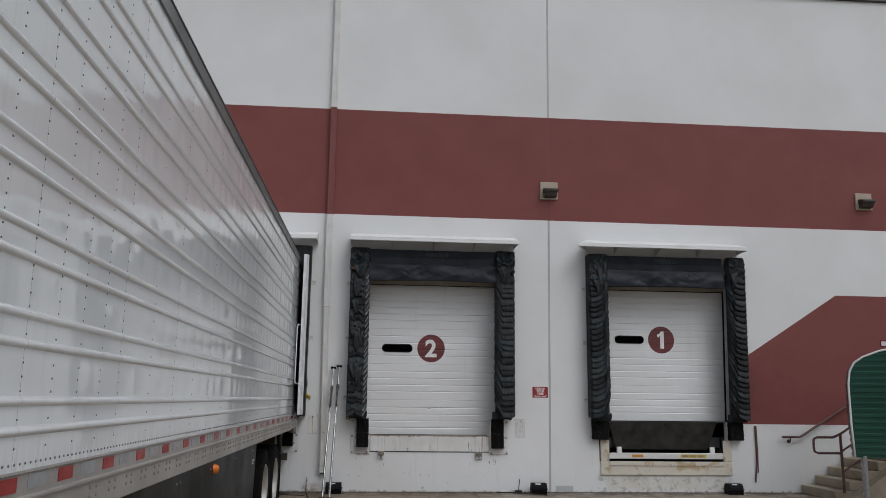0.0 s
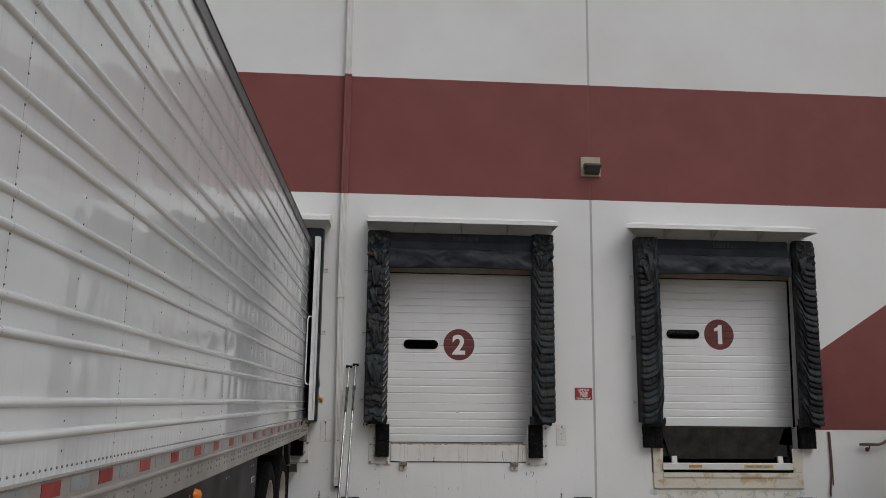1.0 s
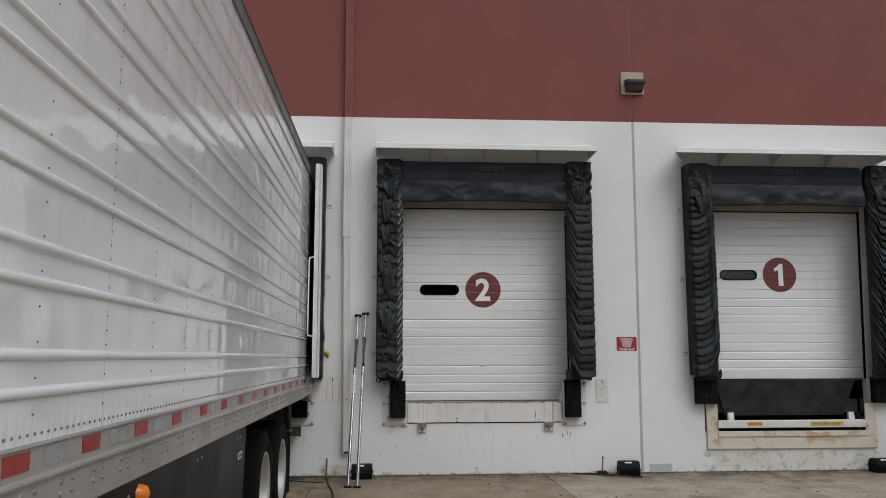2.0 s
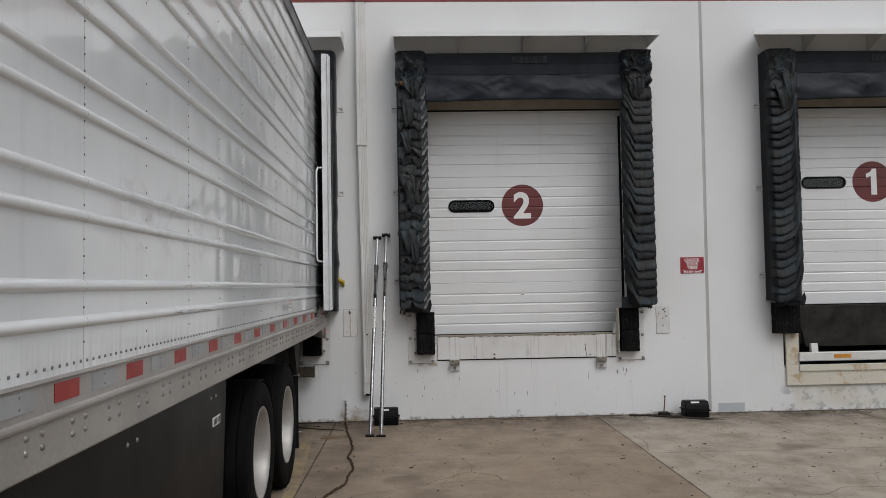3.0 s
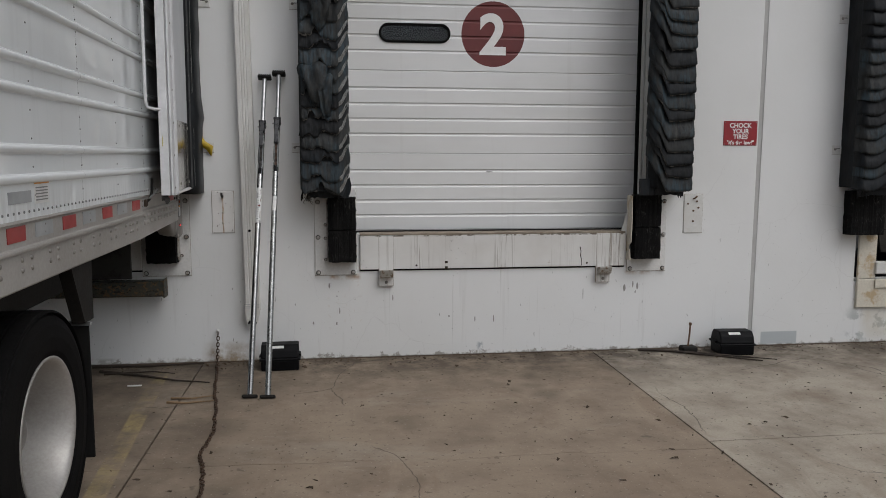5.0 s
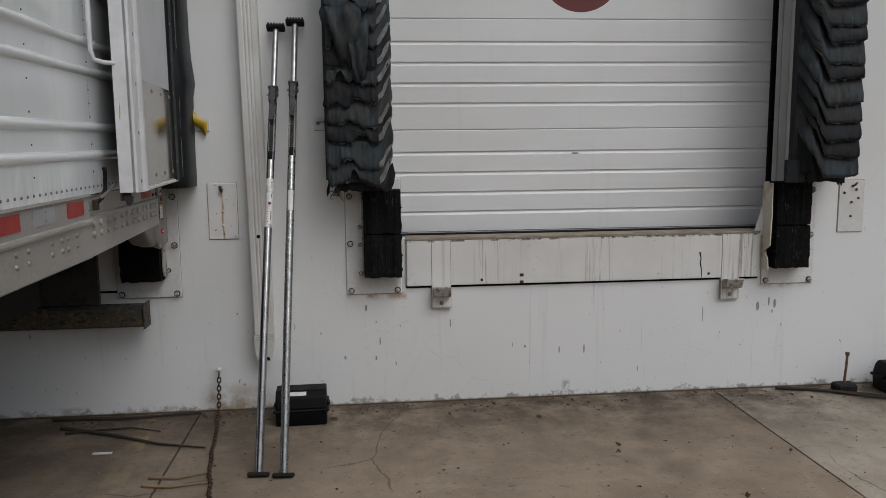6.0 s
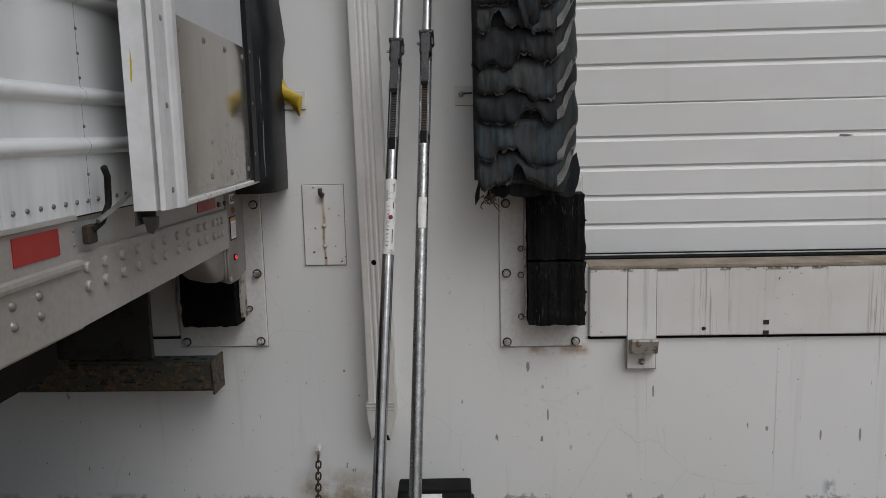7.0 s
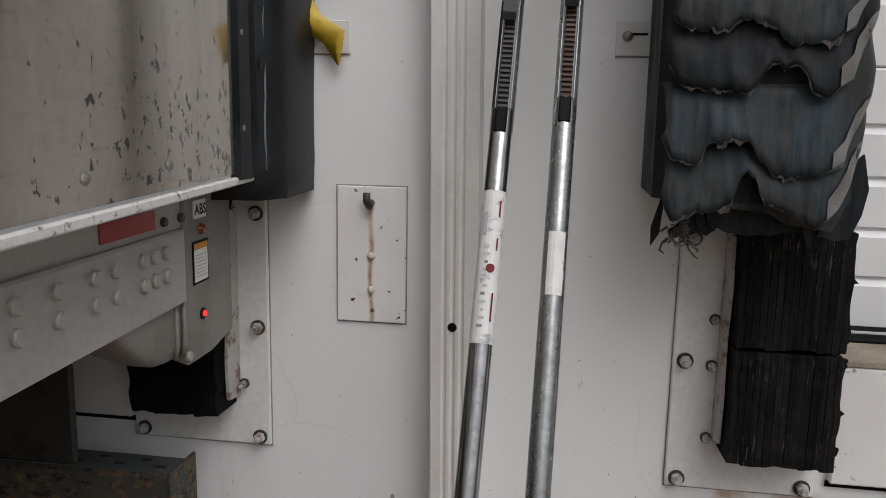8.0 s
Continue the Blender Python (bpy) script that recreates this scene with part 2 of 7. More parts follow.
def trailer_skin():
    """White coil-coated sheet, glossy and a little chalky; old lettering leaves darker ghosts."""
    k = Nodes("white_trailer_sheet", 0.42, 0.0, 0.25)
    y, z = k.axis(1), k.axis(2)
    dirt = k.noise(0.8, 5.0, 0.6, k.place((1.0, 0.7, 1.6)))
    c = k.mix(k.ramp(dirt, 0.35, 0.7), (0.815, 0.850, 0.855), (0.755, 0.788, 0.795))
    c = k.mix(k.math("MULTIPLY", k.random(), 0.18), c, (0.60, 0.62, 0.63))
    run = k.ramp(k.noise(1.0, 4.0, 0.6, k.place((1.0, 16.0, 0.8))), 0.55, 0.75)
    c = k.mix(k.math("MULTIPLY", run, 0.14), c, (0.30, 0.30, 0.29))
    foot = k.math("MULTIPLY", k.ramp(z, 1.45, 1.56, 1.0, 0.0), k.ramp(k.noise(1.0, 4.0, 0.6, k.place((1.0, 30.0, 2.0))), 0.4, 0.7))
    c = k.mix(k.math("MULTIPLY", foot, 0.35), c, (0.25, 0.245, 0.235))
    ghost = k.noise(5.5, 1.0, 0.4, k.place((1.0, 1.0, 1.3), (0.0, 2.6, 0.7)))
    ghost = k.math("SUBTRACT", k.ramp(ghost, 0.50, 0.53), k.ramp(ghost, 0.60, 0.63))
    area = k.math("MULTIPLY", k.ramp(y, 6.95, 7.05), k.ramp(y, 8.15, 8.3, 1.0, 0.0))
    area = k.math("MULTIPLY", area, k.math("MULTIPLY", k.ramp(z, 1.80, 1.83), k.ramp(z, 2.08, 2.11, 1.0, 0.0)))
    c = k.mix(k.math("MULTIPLY", k.math("MULTIPLY", ghost, area), 0.13), c, (0.30, 0.31, 0.32))
    scuff = k.math("MULTIPLY", k.ramp(k.noise(1.0, 4.0, 0.7, k.place((1.0, 4.0, 120.0))), 0.53, 0.57), k.math("MULTIPLY", k.ramp(y, 7.55, 7.65), k.ramp(y, 8.2, 8.35, 1.0, 0.0)))
    scuff = k.math("MULTIPLY", scuff, k.math("MAXIMUM", k.ramp(k.math("ABSOLUTE", k.math("SUBTRACT", z, 1.571)), 0.004, 0.007, 1.0, 0.0), k.ramp(k.math("ABSOLUTE", k.math("SUBTRACT", z, 1.684)), 0.004, 0.007, 1.0, 0.0)))
    c = k.mix(k.math("MULTIPLY", scuff, 0.8), c, (0.12, 0.12, 0.12))
    k.colour(c)
    k.rough(0.42)
    k.put(k.b, "Coat Weight", 1.0)
    k.put(k.b, "Coat IOR", 1.56)
    k.put(k.b, "Coat Roughness", k.ramp(k.noise(1.7, 3.0), 0.3, 0.7, 0.004, 0.016))
    return k.m


M_WALL = wall_paint()
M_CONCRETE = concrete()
M_SKIN = trailer_skin()


def door_paint():
    """White enamel with the maroon discs painted across the ribs."""
    k = Nodes("white_door_enamel", 0.42, 0.0, 0.5)
    x, z = k.axis(0), k.axis(2)
    disc = 0.0
    for cx, cz in ((1.545, 2.685), (6.195, 2.935)):
        d = k.math("ADD", k.math("POWER", k.math("SUBTRACT", x, cx), 2.0), k.math("POWER", k.math("SUBTRACT", z, cz), 2.0))
        disc = k.math("MAXIMUM", disc, k.math("LESS_THAN", d, 0.270 ** 2))
    soil = k.noise(0.9, 5.0, 0.6, k.place((0.6, 1.0, 1.4)))
    c = k.mix(k.ramp(soil, 0.35, 0.72), (0.735, 0.738, 0.735), (0.65, 0.648, 0.635))
    run = k.ramp(k.noise(1.0, 4.0, 0.6, k.place((12.0, 1.0, 0.5))), 0.58, 0.78)
    c = k.mix(k.math("MULTIPLY", run, 0.18), c, (0.42, 0.40, 0.36))
    c = k.mix(disc, c, k.mix(k.ramp(k.noise(5.0), 0.3, 0.7), (0.15, 0.03, 0.028), (0.12, 0.026, 0.025)))
    k.colour(c)
    k.bump(k.noise(1.6, 2.0), 0.25, 0.02)
    return k.m


def glass():
    k = Nodes("glass", 0.03, 0.0, 0.5)
    k.colour((0.45, 0.48, 0.50))
    k.put(k.b, "Transmission Weight", 1.0)
    k.put(k.b, "IOR", 1.42)
    return k.m


def lit(name, c, strength):
    k = Nodes(name, 0.3)
    k.colour(c)
    k.put(k.b, "Emission Color", (*c, 1.0))
    k.put(k.b, "Emission Strength", strength)
    return k.m


def worn(name, paint, under, amount=0.5, rough=0.6, scale=7.0):
    """Paint worn through in patches to what lies under it."""
    k = Nodes(name, rough)
    patch = k.noise(scale, 6.0, 0.65)
    c = k.mix(k.ramp(patch, 1.0 - amount - 0.04, 1.0 - amount + 0.04), paint, under)
    c = k.mix(k.ramp(k.noise(60.0), 0.4, 0.8, 0.0, 0.4), c, tuple(0.6 * v for v in paint))
    k.colour(c)
    k.bump(patch, 0.3, 0.004)
    return k.m


def vinyl(name, dark, worn_c, tint, rough=0.55):
    """Weathered coated cloth: vertical rub streaks, a bluish sheen painted into the colour and a fine weave."""
    k = Nodes(name, rough, 0.0, 0.15)
    streak = k.noise(1.0, 5.0, 0.7, k.place((46.0, 30.0, 3.5)))
    rub = k.noise(1.0, 4.0, 0.6, k.place((30.0, 20.0, 7.0), (3.0, 1.0, 5.0)))
    blue_sheen = k.noise(5.0, 4.0, 0.6)
    c = k.mix(k.ramp(rub, 0.40, 0.68), dark, worn_c)
    c = k.mix(k.math("MULTIPLY", k.ramp(blue_sheen, 0.44, 0.58, 0.10, 1.0), k.ramp(streak, 0.42, 0.60, 0.05, 0.95)), c, tint)
    pale = k.math("MULTIPLY", k.ramp(streak, 0.62, 0.70), k.ramp(rub, 0.45, 0.60))
    c = k.mix(k.math("MULTIPLY", pale, 0.40), c, tuple(2.0 * v for v in worn_c))
    c = k.mix(k.math("MULTIPLY", k.random(), 0.40), c, dark)
    k.colour(c)
    k.rough(k.ramp(rub, 0.35, 0.7, rough - 0.10, rough + 0.18))
    k.bump(k.math("ADD", k.math("MULTIPLY", k.noise(320.0, 2.0), 0.25), k.math("ADD", k.noise(22.0, 4.0, 0.6), k.math("MULTIPLY", streak, 0.6))), 0.34, 0.005)
    return k.m


def cords():
    """Cut edges of stacked tyre plies: black, with grey cord rows."""
    k = Nodes("laminated_rubber", 0.8, 0.0, 0.08)
    ply = k.noise(1.0, 2.0, 0.5, k.place((75.0, 20.0, 2.0)))
    row = k.noise(1.0, 3.0, 0.6, k.place((9.0, 8.0, 42.0)))
    cord = k.noise(1.0, 3.0, 0.6, k.place((210.0, 60.0, 28.0)))
    area = k.noise(1.0, 2.0, 0.5, k.place((14.0, 8.0, 12.0), (2.0, 0.0, 3.0)))
    c = k.mix(k.ramp(ply, 0.42, 0.66), (0.005, 0.005, 0.005), (0.0125, 0.012, 0.0115))
    c = k.mix(k.math("MULTIPLY", k.ramp(row, 0.50, 0.62), 0.6), c, (0.006, 0.006, 0.006))
    c = k.mix(k.math("MULTIPLY", k.math("MULTIPLY", k.ramp(cord, 0.58, 0.66), k.ramp(area, 0.50, 0.62)), 0.85), c, (0.085, 0.082, 0.074))
    k.colour(c)
    k.bump(k.math("ADD", k.math("MULTIPLY", ply, 1.2), k.math("ADD", row, k.math("MULTIPLY", cord, 0.5))), 0.8, 0.005)
    return k.m


def woven():
    """Open plain weave of pale grey yarn over dark coating."""
    k = Nodes("woven_backing", 0.85, 0.0, 0.1)
    x, y, z = k.axis(0), k.axis(1), k.axis(2)
    u = k.math("ADD", x, k.math("MULTIPLY", y, 0.8))
    wave = k.math("MULTIPLY", k.math("SINE", k.math("MULTIPLY", u, 1150.0)), k.math("SINE", k.math("MULTIPLY", z, 1150.0)))
    dirt = k.noise(11.0, 4.0)
    c = k.mix(k.ramp(dirt, 0.40, 0.68), (0.27, 0.275, 0.27), (0.13, 0.118, 0.10))
    c = k.mix(k.ramp(wave, -0.1, 0.4, 0.0, 0.75), c, (0.035, 0.036, 0.036))
    k.colour(c)
    k.bump(wave, 0.5, 0.001)
    return k.m


def lip_paint():
    """White steel paint with thin dirt runs, black specks and chipped edges."""
    k = Nodes("stained_lip_paint", 0.5)
    x, z = k.axis(0), k.axis(2)
    c = k.mix(k.ramp(k.noise(2.5, 4.0), 0.35, 0.7), (0.70, 0.695, 0.675), (0.60, 0.585, 0.555))
    run = k.ramp(k.noise(1.0, 4.0, 0.7, k.place((60.0, 1.0, 1.6))), 0.52, 0.62)
    where = k.ramp(k.noise(3.0, 2.0, 0.5, k.place((1.0, 0.0, 0.0), (0.3, 0, 0))), 0.48, 0.60)
    c = k.mix(k.math("MULTIPLY", k.math("MULTIPLY", run, where), 0.75), c, (0.20, 0.17, 0.13))
    speck = k.ramp(k.noise(48.0, 3.0, 0.6), 0.66, 0.68)
    speck = k.math("MULTIPLY", speck, k.ramp(k.noise(2.2, 2.0), 0.52, 0.58))
    c = k.mix(speck, c, (0.05, 0.04, 0.03))
    rust = k.ramp(k.noise(7.0, 6.0, 0.7), 0.66, 0.72)
    c = k.mix(k.math("MULTIPLY", rust, 0.7), c, (0.24, 0.13, 0.06))
    chip = k.math("MULTIPLY", k.ramp(k.noise(22.0, 4.0, 0.7), 0.5, 0.56), k.ramp(k.math("ABSOLUTE", k.math("SUBTRACT", z, 1.018)), 0.005, 0.012, 1.0, 0.0))
    c = k.mix(k.math("MULTIPLY", chip, 0.9), c, (0.10, 0.07, 0.045))
    k.colour(c)
    k.bump(k.noise(12.0), 0.15, 0.004)
    return k.m


def kick_metal():
    """Scuffed stainless sheet with rubbed black pock marks near its foot."""
    k = Nodes("scuffed_kick_plate", 0.3, 0.75, 0.5)
    y, z = k.axis(1), k.axis(2)
    c = k.mix(k.ramp(k.noise(1.0, 4.0, 0.6, k.place((1.0, 9.0, 1.2))), 0.35, 0.7), (0.47, 0.44, 0.39), (0.34, 0.31, 0.265))
    scratch = k.ramp(k.noise(1.0, 4.0, 0.7, k.place((1.0, 7.0, 160.0))), 0.56, 0.66)
    c = k.mix(k.math("MULTIPLY", scratch, 0.30), c, (0.20, 0.18, 0.15))
    c = k.mix(k.ramp(k.noise(70.0, 4.0, 0.7), 0.50, 0.72, 0.0, 0.45), c, (0.22, 0.20, 0.17))
    area = k.math("MULTIPLY", k.ramp(z, 1.55, 1.80, 1.0, 0.15), k.ramp(y, 12.80, 13.20, 0.1, 1.0))
    mark = k.noise(1.0, 4.0, 0.7, k.place((1.0, 46.0, 36.0)))
    mark = k.ramp(k.math("SUBTRACT", mark, k.math("MULTIPLY", k.math("SUBTRACT", 1.0, area), 0.12)), 0.588, 0.604)
    c = k.mix(mark, c, (0.012, 0.010, 0.009))
    k.colour(c)
    k.put(k.b, "Metallic", k.math("SUBTRACT", 0.75, k.math("MULTIPLY", mark, 0.7)))
    k.rough(k.ramp(k.noise(4.0, 4.0), 0.3, 0.7, 0.05, 0.17))
    k.bump(k.noise(1.4, 2.0), 0.12, 0.01)
    return k.m


def bar_paint():
    """Dark bar paint rusting through in fine specks."""
    k = Nodes("worn_bumper_bar", 0.75)
    c = k.mix(k.ramp(k.noise(5.0, 4.0), 0.4, 0.65), (0.050, 0.052, 0.044), (0.070, 0.058, 0.036))
    c = k.mix(k.math("MULTIPLY", k.ramp(k.noise(38.0, 5.0, 0.7), 0.52, 0.60), 0.8), c, (0.17, 0.095, 0.035))
    c = k.mix(k.ramp(k.noise(34.0, 6.0, 0.7, k.place((0.7, 1, 1.5), (3, 1, 2))), 0.54, 0.60), c, (0.016, 0.014, 0.010))
    k.colour(c)
    k.bump(k.noise(40.0, 4.0), 0.4, 0.004)
    return k.m


M_DOOR = door_paint()
M_GLASS = glass()
M_LETTER = simple("white_lettering", (0.80, 0.79, 0.77), (0.74, 0.73, 0.71), 0.5, 0.0, 20.0, 120.0, 0.0)
M_SEALANT = simple("grey_sealant", (0.45, 0.445, 0.435), (0.38, 0.375, 0.36), 0.8, 0.0, 3.0, 60.0, 0.2)
M_CREAM_RUST = worn("cream_paint_rusting", (0.60, 0.56, 0.47), (0.45, 0.34, 0.20), 0.43, 0.6, 5.0)
M_PLATE = worn("plate_paint", (0.69, 0.685, 0.665), (0.44, 0.33, 0.20), 0.24, 0.5, 8.0)
M_YELLOW = simple("yellow_label", (0.62, 0.44, 0.03), (0.50, 0.34, 0.02), 0.5)
M_YELLOW_CLOTH = simple("yellow_vinyl", (0.60, 0.42, 0.03), (0.46, 0.31, 0.02), 0.5, 0.0, 14.0, 80.0, 0.2)
M_ORANGE = simple("orange_label", (0.55, 0.24, 0.02), (0.42, 0.18, 0.02), 0.5)
M_TREAD_PLATE = simple("dark_tread_plate", (0.018, 0.0175, 0.016), (0.052, 0.048, 0.042), 0.6, 0.1, 5.0, 60.0, 0.4, 0.003, 0.15)
M_SIGN = simple("red_sign_face", (0.30, 0.022, 0.030), (0.25, 0.02, 0.026), 0.4, 0.0, 10.0, 200.0, 0.0)
M_BAR_PAINT = bar_paint()
M_GREEN = simple("green_metal_cladding", (0.006, 0.055, 0.034), (0.009, 0.07, 0.045), 0.4, 0.0, 2.0, 90.0, 0.05)
M_STEP = simple("step_concrete", (0.30, 0.25, 0.18), (0.40, 0.35, 0.27), 0.85, 0.0, 4.0, 50.0, 0.3)
M_RAIL = simple("brown_painted_rail", (0.085, 0.040, 0.032), (0.13, 0.062, 0.05), 0.5, 0.0, 9.0, 120.0, 0.1)
M_AMBER = simple("amber_lens", (0.65, 0.17, 0.01), (0.55, 0.13, 0.01), 0.2)
M_LED = lit("red_lamp", (1.0, 0.012, 0.012), 2.0)
M_AMBER_DIM = simple("dim_amber_lens", (0.20, 0.045, 0.008), (0.14, 0.03, 0.006), 0.2)
M_RED_LENS = simple("red_lens", (0.16, 0.014, 0.009), (0.12, 0.01, 0.007), 0.2)
M_LABEL = simple("white_label", (0.66, 0.66, 0.64), (0.58, 0.58, 0.56), 0.5, 0.0, 30.0, 150.0, 0.0)
M_TORN = worn("torn_paper", (0.66, 0.66, 0.64), (0.30, 0.30, 0.30), 0.40, 0.5, 26.0)
M_INK = simple("grey_print", (0.16, 0.16, 0.16), (0.22, 0.22, 0.22), 0.6)
M_INK_DARK = simple("dark_rust", (0.020, 0.014, 0.010), (0.05, 0.03, 0.018), 0.9, 0.0, 40.0)
M_TAN = simple("tan_lamp_housing", (0.42, 0.36, 0.28), (0.36, 0.30, 0.23), 0.6)
M_KICK = kick_metal()
M_WOOD = simple("old_wood", (0.16, 0.10, 0.055), (0.24, 0.16, 0.09), 0.8)
M_STICK = simple("dry_stick", (0.020, 0.014, 0.010), (0.045, 0.033, 0.024), 0.9)
M_LEAF = simple("dry_leaf", (0.035, 0.022, 0.012), (0.08, 0.055, 0.034), 0.9)
M_BRONZE = simple("dark_bronze", (0.03, 0.026, 0.022), (0.05, 0.043, 0.036), 0.5)
M_REFLECT = simple("trailer_rail_aluminium", (0.40, 0.385, 0.36), (0.30, 0.285, 0.26), 0.5, 0.2, 1.4, 60.0, 0.08, 0.002)
# Housing metal with the rear corner's shade set into its colour.
M_HOUSING = simple("shaded_lamp_housing", (0.23, 0.215, 0.195), (0.16, 0.148, 0.132), 0.55, 0.2, 4.0, 60.0, 0.1, 0.002)
M_PLATE_EDGE = simple("dark_plate_edge", (0.20, 0.165, 0.13), (0.36, 0.32, 0.27), 0.85, 0.0, 14.0, 120.0, 0.3)
M_HEADER = simple("stained_header", (0.26, 0.225, 0.175), (0.34, 0.30, 0.24), 0.7, 0.0, 5.0, 70.0, 0.1)
M_CRAYON = simple("yellow_crayon", (0.55, 0.42, 0.03), (0.40, 0.31, 0.05), 0.7, 0.0, 60.0)
M_CAP = simple("dark_roof_flashing", (0.03, 0.025, 0.022), (0.05, 0.042, 0.04), 0.5)
M_WHITE = simple("white_enamel", (0.76, 0.76, 0.75), (0.69, 0.69, 0.67), 0.45, 0.0, 3.0, 120.0, 0.06)
M_STEEL_WHITE = simple("white_painted_steel", (0.66, 0.66, 0.64), (0.56, 0.55, 0.52), 0.5, 0.0, 5.0, 70.0, 0.12)
M_MAROON = simple("maroon_paint", MAROON, (0.18, 0.05, 0.045), 0.6, 0.0, 4.0, 80.0, 0.1)
M_VINYL = vinyl("black_vinyl", (0.006, 0.0064, 0.007), (0.028, 0.029, 0.030), (0.014, 0.018, 0.022), 0.5)
M_VINYL_GREY = vinyl("faded_vinyl", (0.0165, 0.0172, 0.0172), (0.056, 0.056, 0.053), (0.040, 0.061, 0.075), 0.52)
M_CORDS = cords()
M_CREAM_GREY = worn("chipped_iron_paint", (0.44, 0.42, 0.39), (0.17, 0.11, 0.075), 0.42, 0.6, 22.0)
M_RUBBER = simple("rubber", (0.003, 0.003, 0.003), (0.008, 0.008, 0.008), 0.8, 0.0, 14.0, 160.0, 0.7, 0.004, 0.08)
M_TYRE = simple("tyre_rubber", (0.004, 0.004, 0.0044), (0.010, 0.0095, 0.009), 0.8, 0.0, 3.0, 140.0, 0.25, 0.002, 0.07)
M_ALU = simple("mill_aluminium", (0.30, 0.295, 0.28), (0.22, 0.215, 0.205), 0.45, 0.5, 3.0, 45.0, 0.1, 0.002)
M_ALU_BRIGHT = simple("brushed_rim_aluminium", (0.43, 0.415, 0.39), (0.30, 0.285, 0.265), 0.5, 0.4, 3.0, 80.0, 0.1, 0.001)
M_GALV = simple("galvanised_steel", (0.46, 0.47, 0.47), (0.33, 0.34, 0.34), 0.38, 0.85, 22.0, 120.0, 0.1, 0.001)
M_BOLT = simple("zinc_bolt", (0.34, 0.325, 0.30), (0.22, 0.205, 0.185), 0.45, 0.6, 40.0, 200.0, 0.05, 0.001)
M_RUST = simple("rusted_steel", (0.075, 0.035, 0.018), (0.15, 0.085, 0.045), 0.85, 0.0, 30.0, 150.0, 0.5, 0.003)
M_CHAIN = simple("dark_rusted_chain", (0.030, 0.017, 0.010), (0.075, 0.042, 0.023), 0.85, 0.0, 30.0, 150.0, 0.4, 0.002)
M_BAR_TOP = worn("grey_green_bar_paint", (0.075, 0.090, 0.086), (0.028, 0.027, 0.022), 0.36, 0.6, 16.0)
M_GUARD = worn("mottled_guard_plate", (0.030, 0.030, 0.028), (0.010, 0.009, 0.008), 0.46, 0.6, 9.0)
M_FRAME = simple("dark_chassis_paint", (0.008, 0.0075, 0.007), (0.022, 0.020, 0.018), 0.7, 0.0, 6.0, 80.0, 0.3, 0.003, 0.15)
M_SKIRT = simple("black_skirt_panel", (0.008, 0.0085, 0.0085), (0.013, 0.0135, 0.0135), 0.42, 0.0, 1.5, 120.0, 0.08, 0.002, 0.08)
M_RED_TAPE = simple("red_reflective_tape", (0.36, 0.022, 0.018), (0.28, 0.018, 0.016), 0.4, 0.0, 6.0, 300.0, 0.1, 0.001, 0.5, 0.35)
M_WHITE_TAPE = simple("silver_reflective_tape", (0.33, 0.345, 0.35), (0.28, 0.292, 0.297), 0.4, 0.0, 9.0, 300.0, 0.1, 0.001)
M_PLASTIC = simple("black_plastic", (0.0035, 0.0035, 0.004), (0.006, 0.006, 0.007), 0.5, 0.0, 9.0, 130.0, 0.15, 0.002, 0.1)
# Near-black colour that stands in for the unlit interior and pit.
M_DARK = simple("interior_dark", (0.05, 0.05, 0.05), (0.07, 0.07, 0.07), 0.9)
M_CURTAIN = simple("blue_black_vinyl", (0.011, 0.0125, 0.0165), (0.029, 0.032, 0.040), 0.45, 0.0, 3.0, 50.0, 0.3, 0.004, 0.15)
M_LIP = lip_paint()
M_HOOK = worn("greasy_zinc", (0.34, 0.325, 0.29), (0.15, 0.10, 0.06), 0.46, 0.5, 34.0)
M_RAILTOP = simple("dull_aluminium_rail", (0.20, 0.205, 0.21), (0.15, 0.155, 0.16), 0.45, 0.4, 2.0, 60.0, 0.1)
M_RIVET = simple("dark_rivet", (0.15, 0.15, 0.15), (0.11, 0.11, 0.11), 0.5, 0.3)
M_FLAP = simple("matt_rubber_flap", (0.006, 0.006, 0.006), (0.011, 0.0105, 0.010), 0.8, 0.0, 3.0, 90.0, 0.2, 0.003, 0.1)
M_LINER = simple("white_door_liner", (0.62, 0.635, 0.65), (0.54, 0.555, 0.57), 0.4, 0.0, 2.0, 90.0, 0.06)
M_EDGE = simple("white_edge_extrusion", (0.71, 0.715, 0.73), (0.58, 0.585, 0.59), 0.38, 0.0, 7.0, 40.0, 0.05)
M_EDGE_WORN = worn("chipped_white_edge", (0.70, 0.69, 0.67), (0.16, 0.13, 0.11), 0.39, 0.5, 46.0)
M_LEDGE = simple("dirty_ledge", (0.17, 0.135, 0.10), (0.33, 0.28, 0.22), 0.8, 0.0, 9.0, 90.0, 0.2)
M_GASKET = simple("black_gasket", (0.008, 0.009, 0.010), (0.018, 0.020, 0.022), 0.38, 0.0, 6.0, 60.0, 0.2, 0.004, 0.22)
M_SPOUT = simple("white_spout_paint", (0.66, 0.655, 0.63), (0.57, 0.555, 0.52), 0.5, 0.0, 4.0, 60.0, 0.1)
M_LEVER = simple("glossy_black_steel", (0.010, 0.010, 0.011), (0.020, 0.020, 0.022), 0.28, 0.0, 20.0, 120.0, 0.05)
M_BOLT_DARK = simple("dark_oxide_steel", (0.035, 0.033, 0.032), (0.06, 0.055, 0.05), 0.5, 0.3, 30.0)
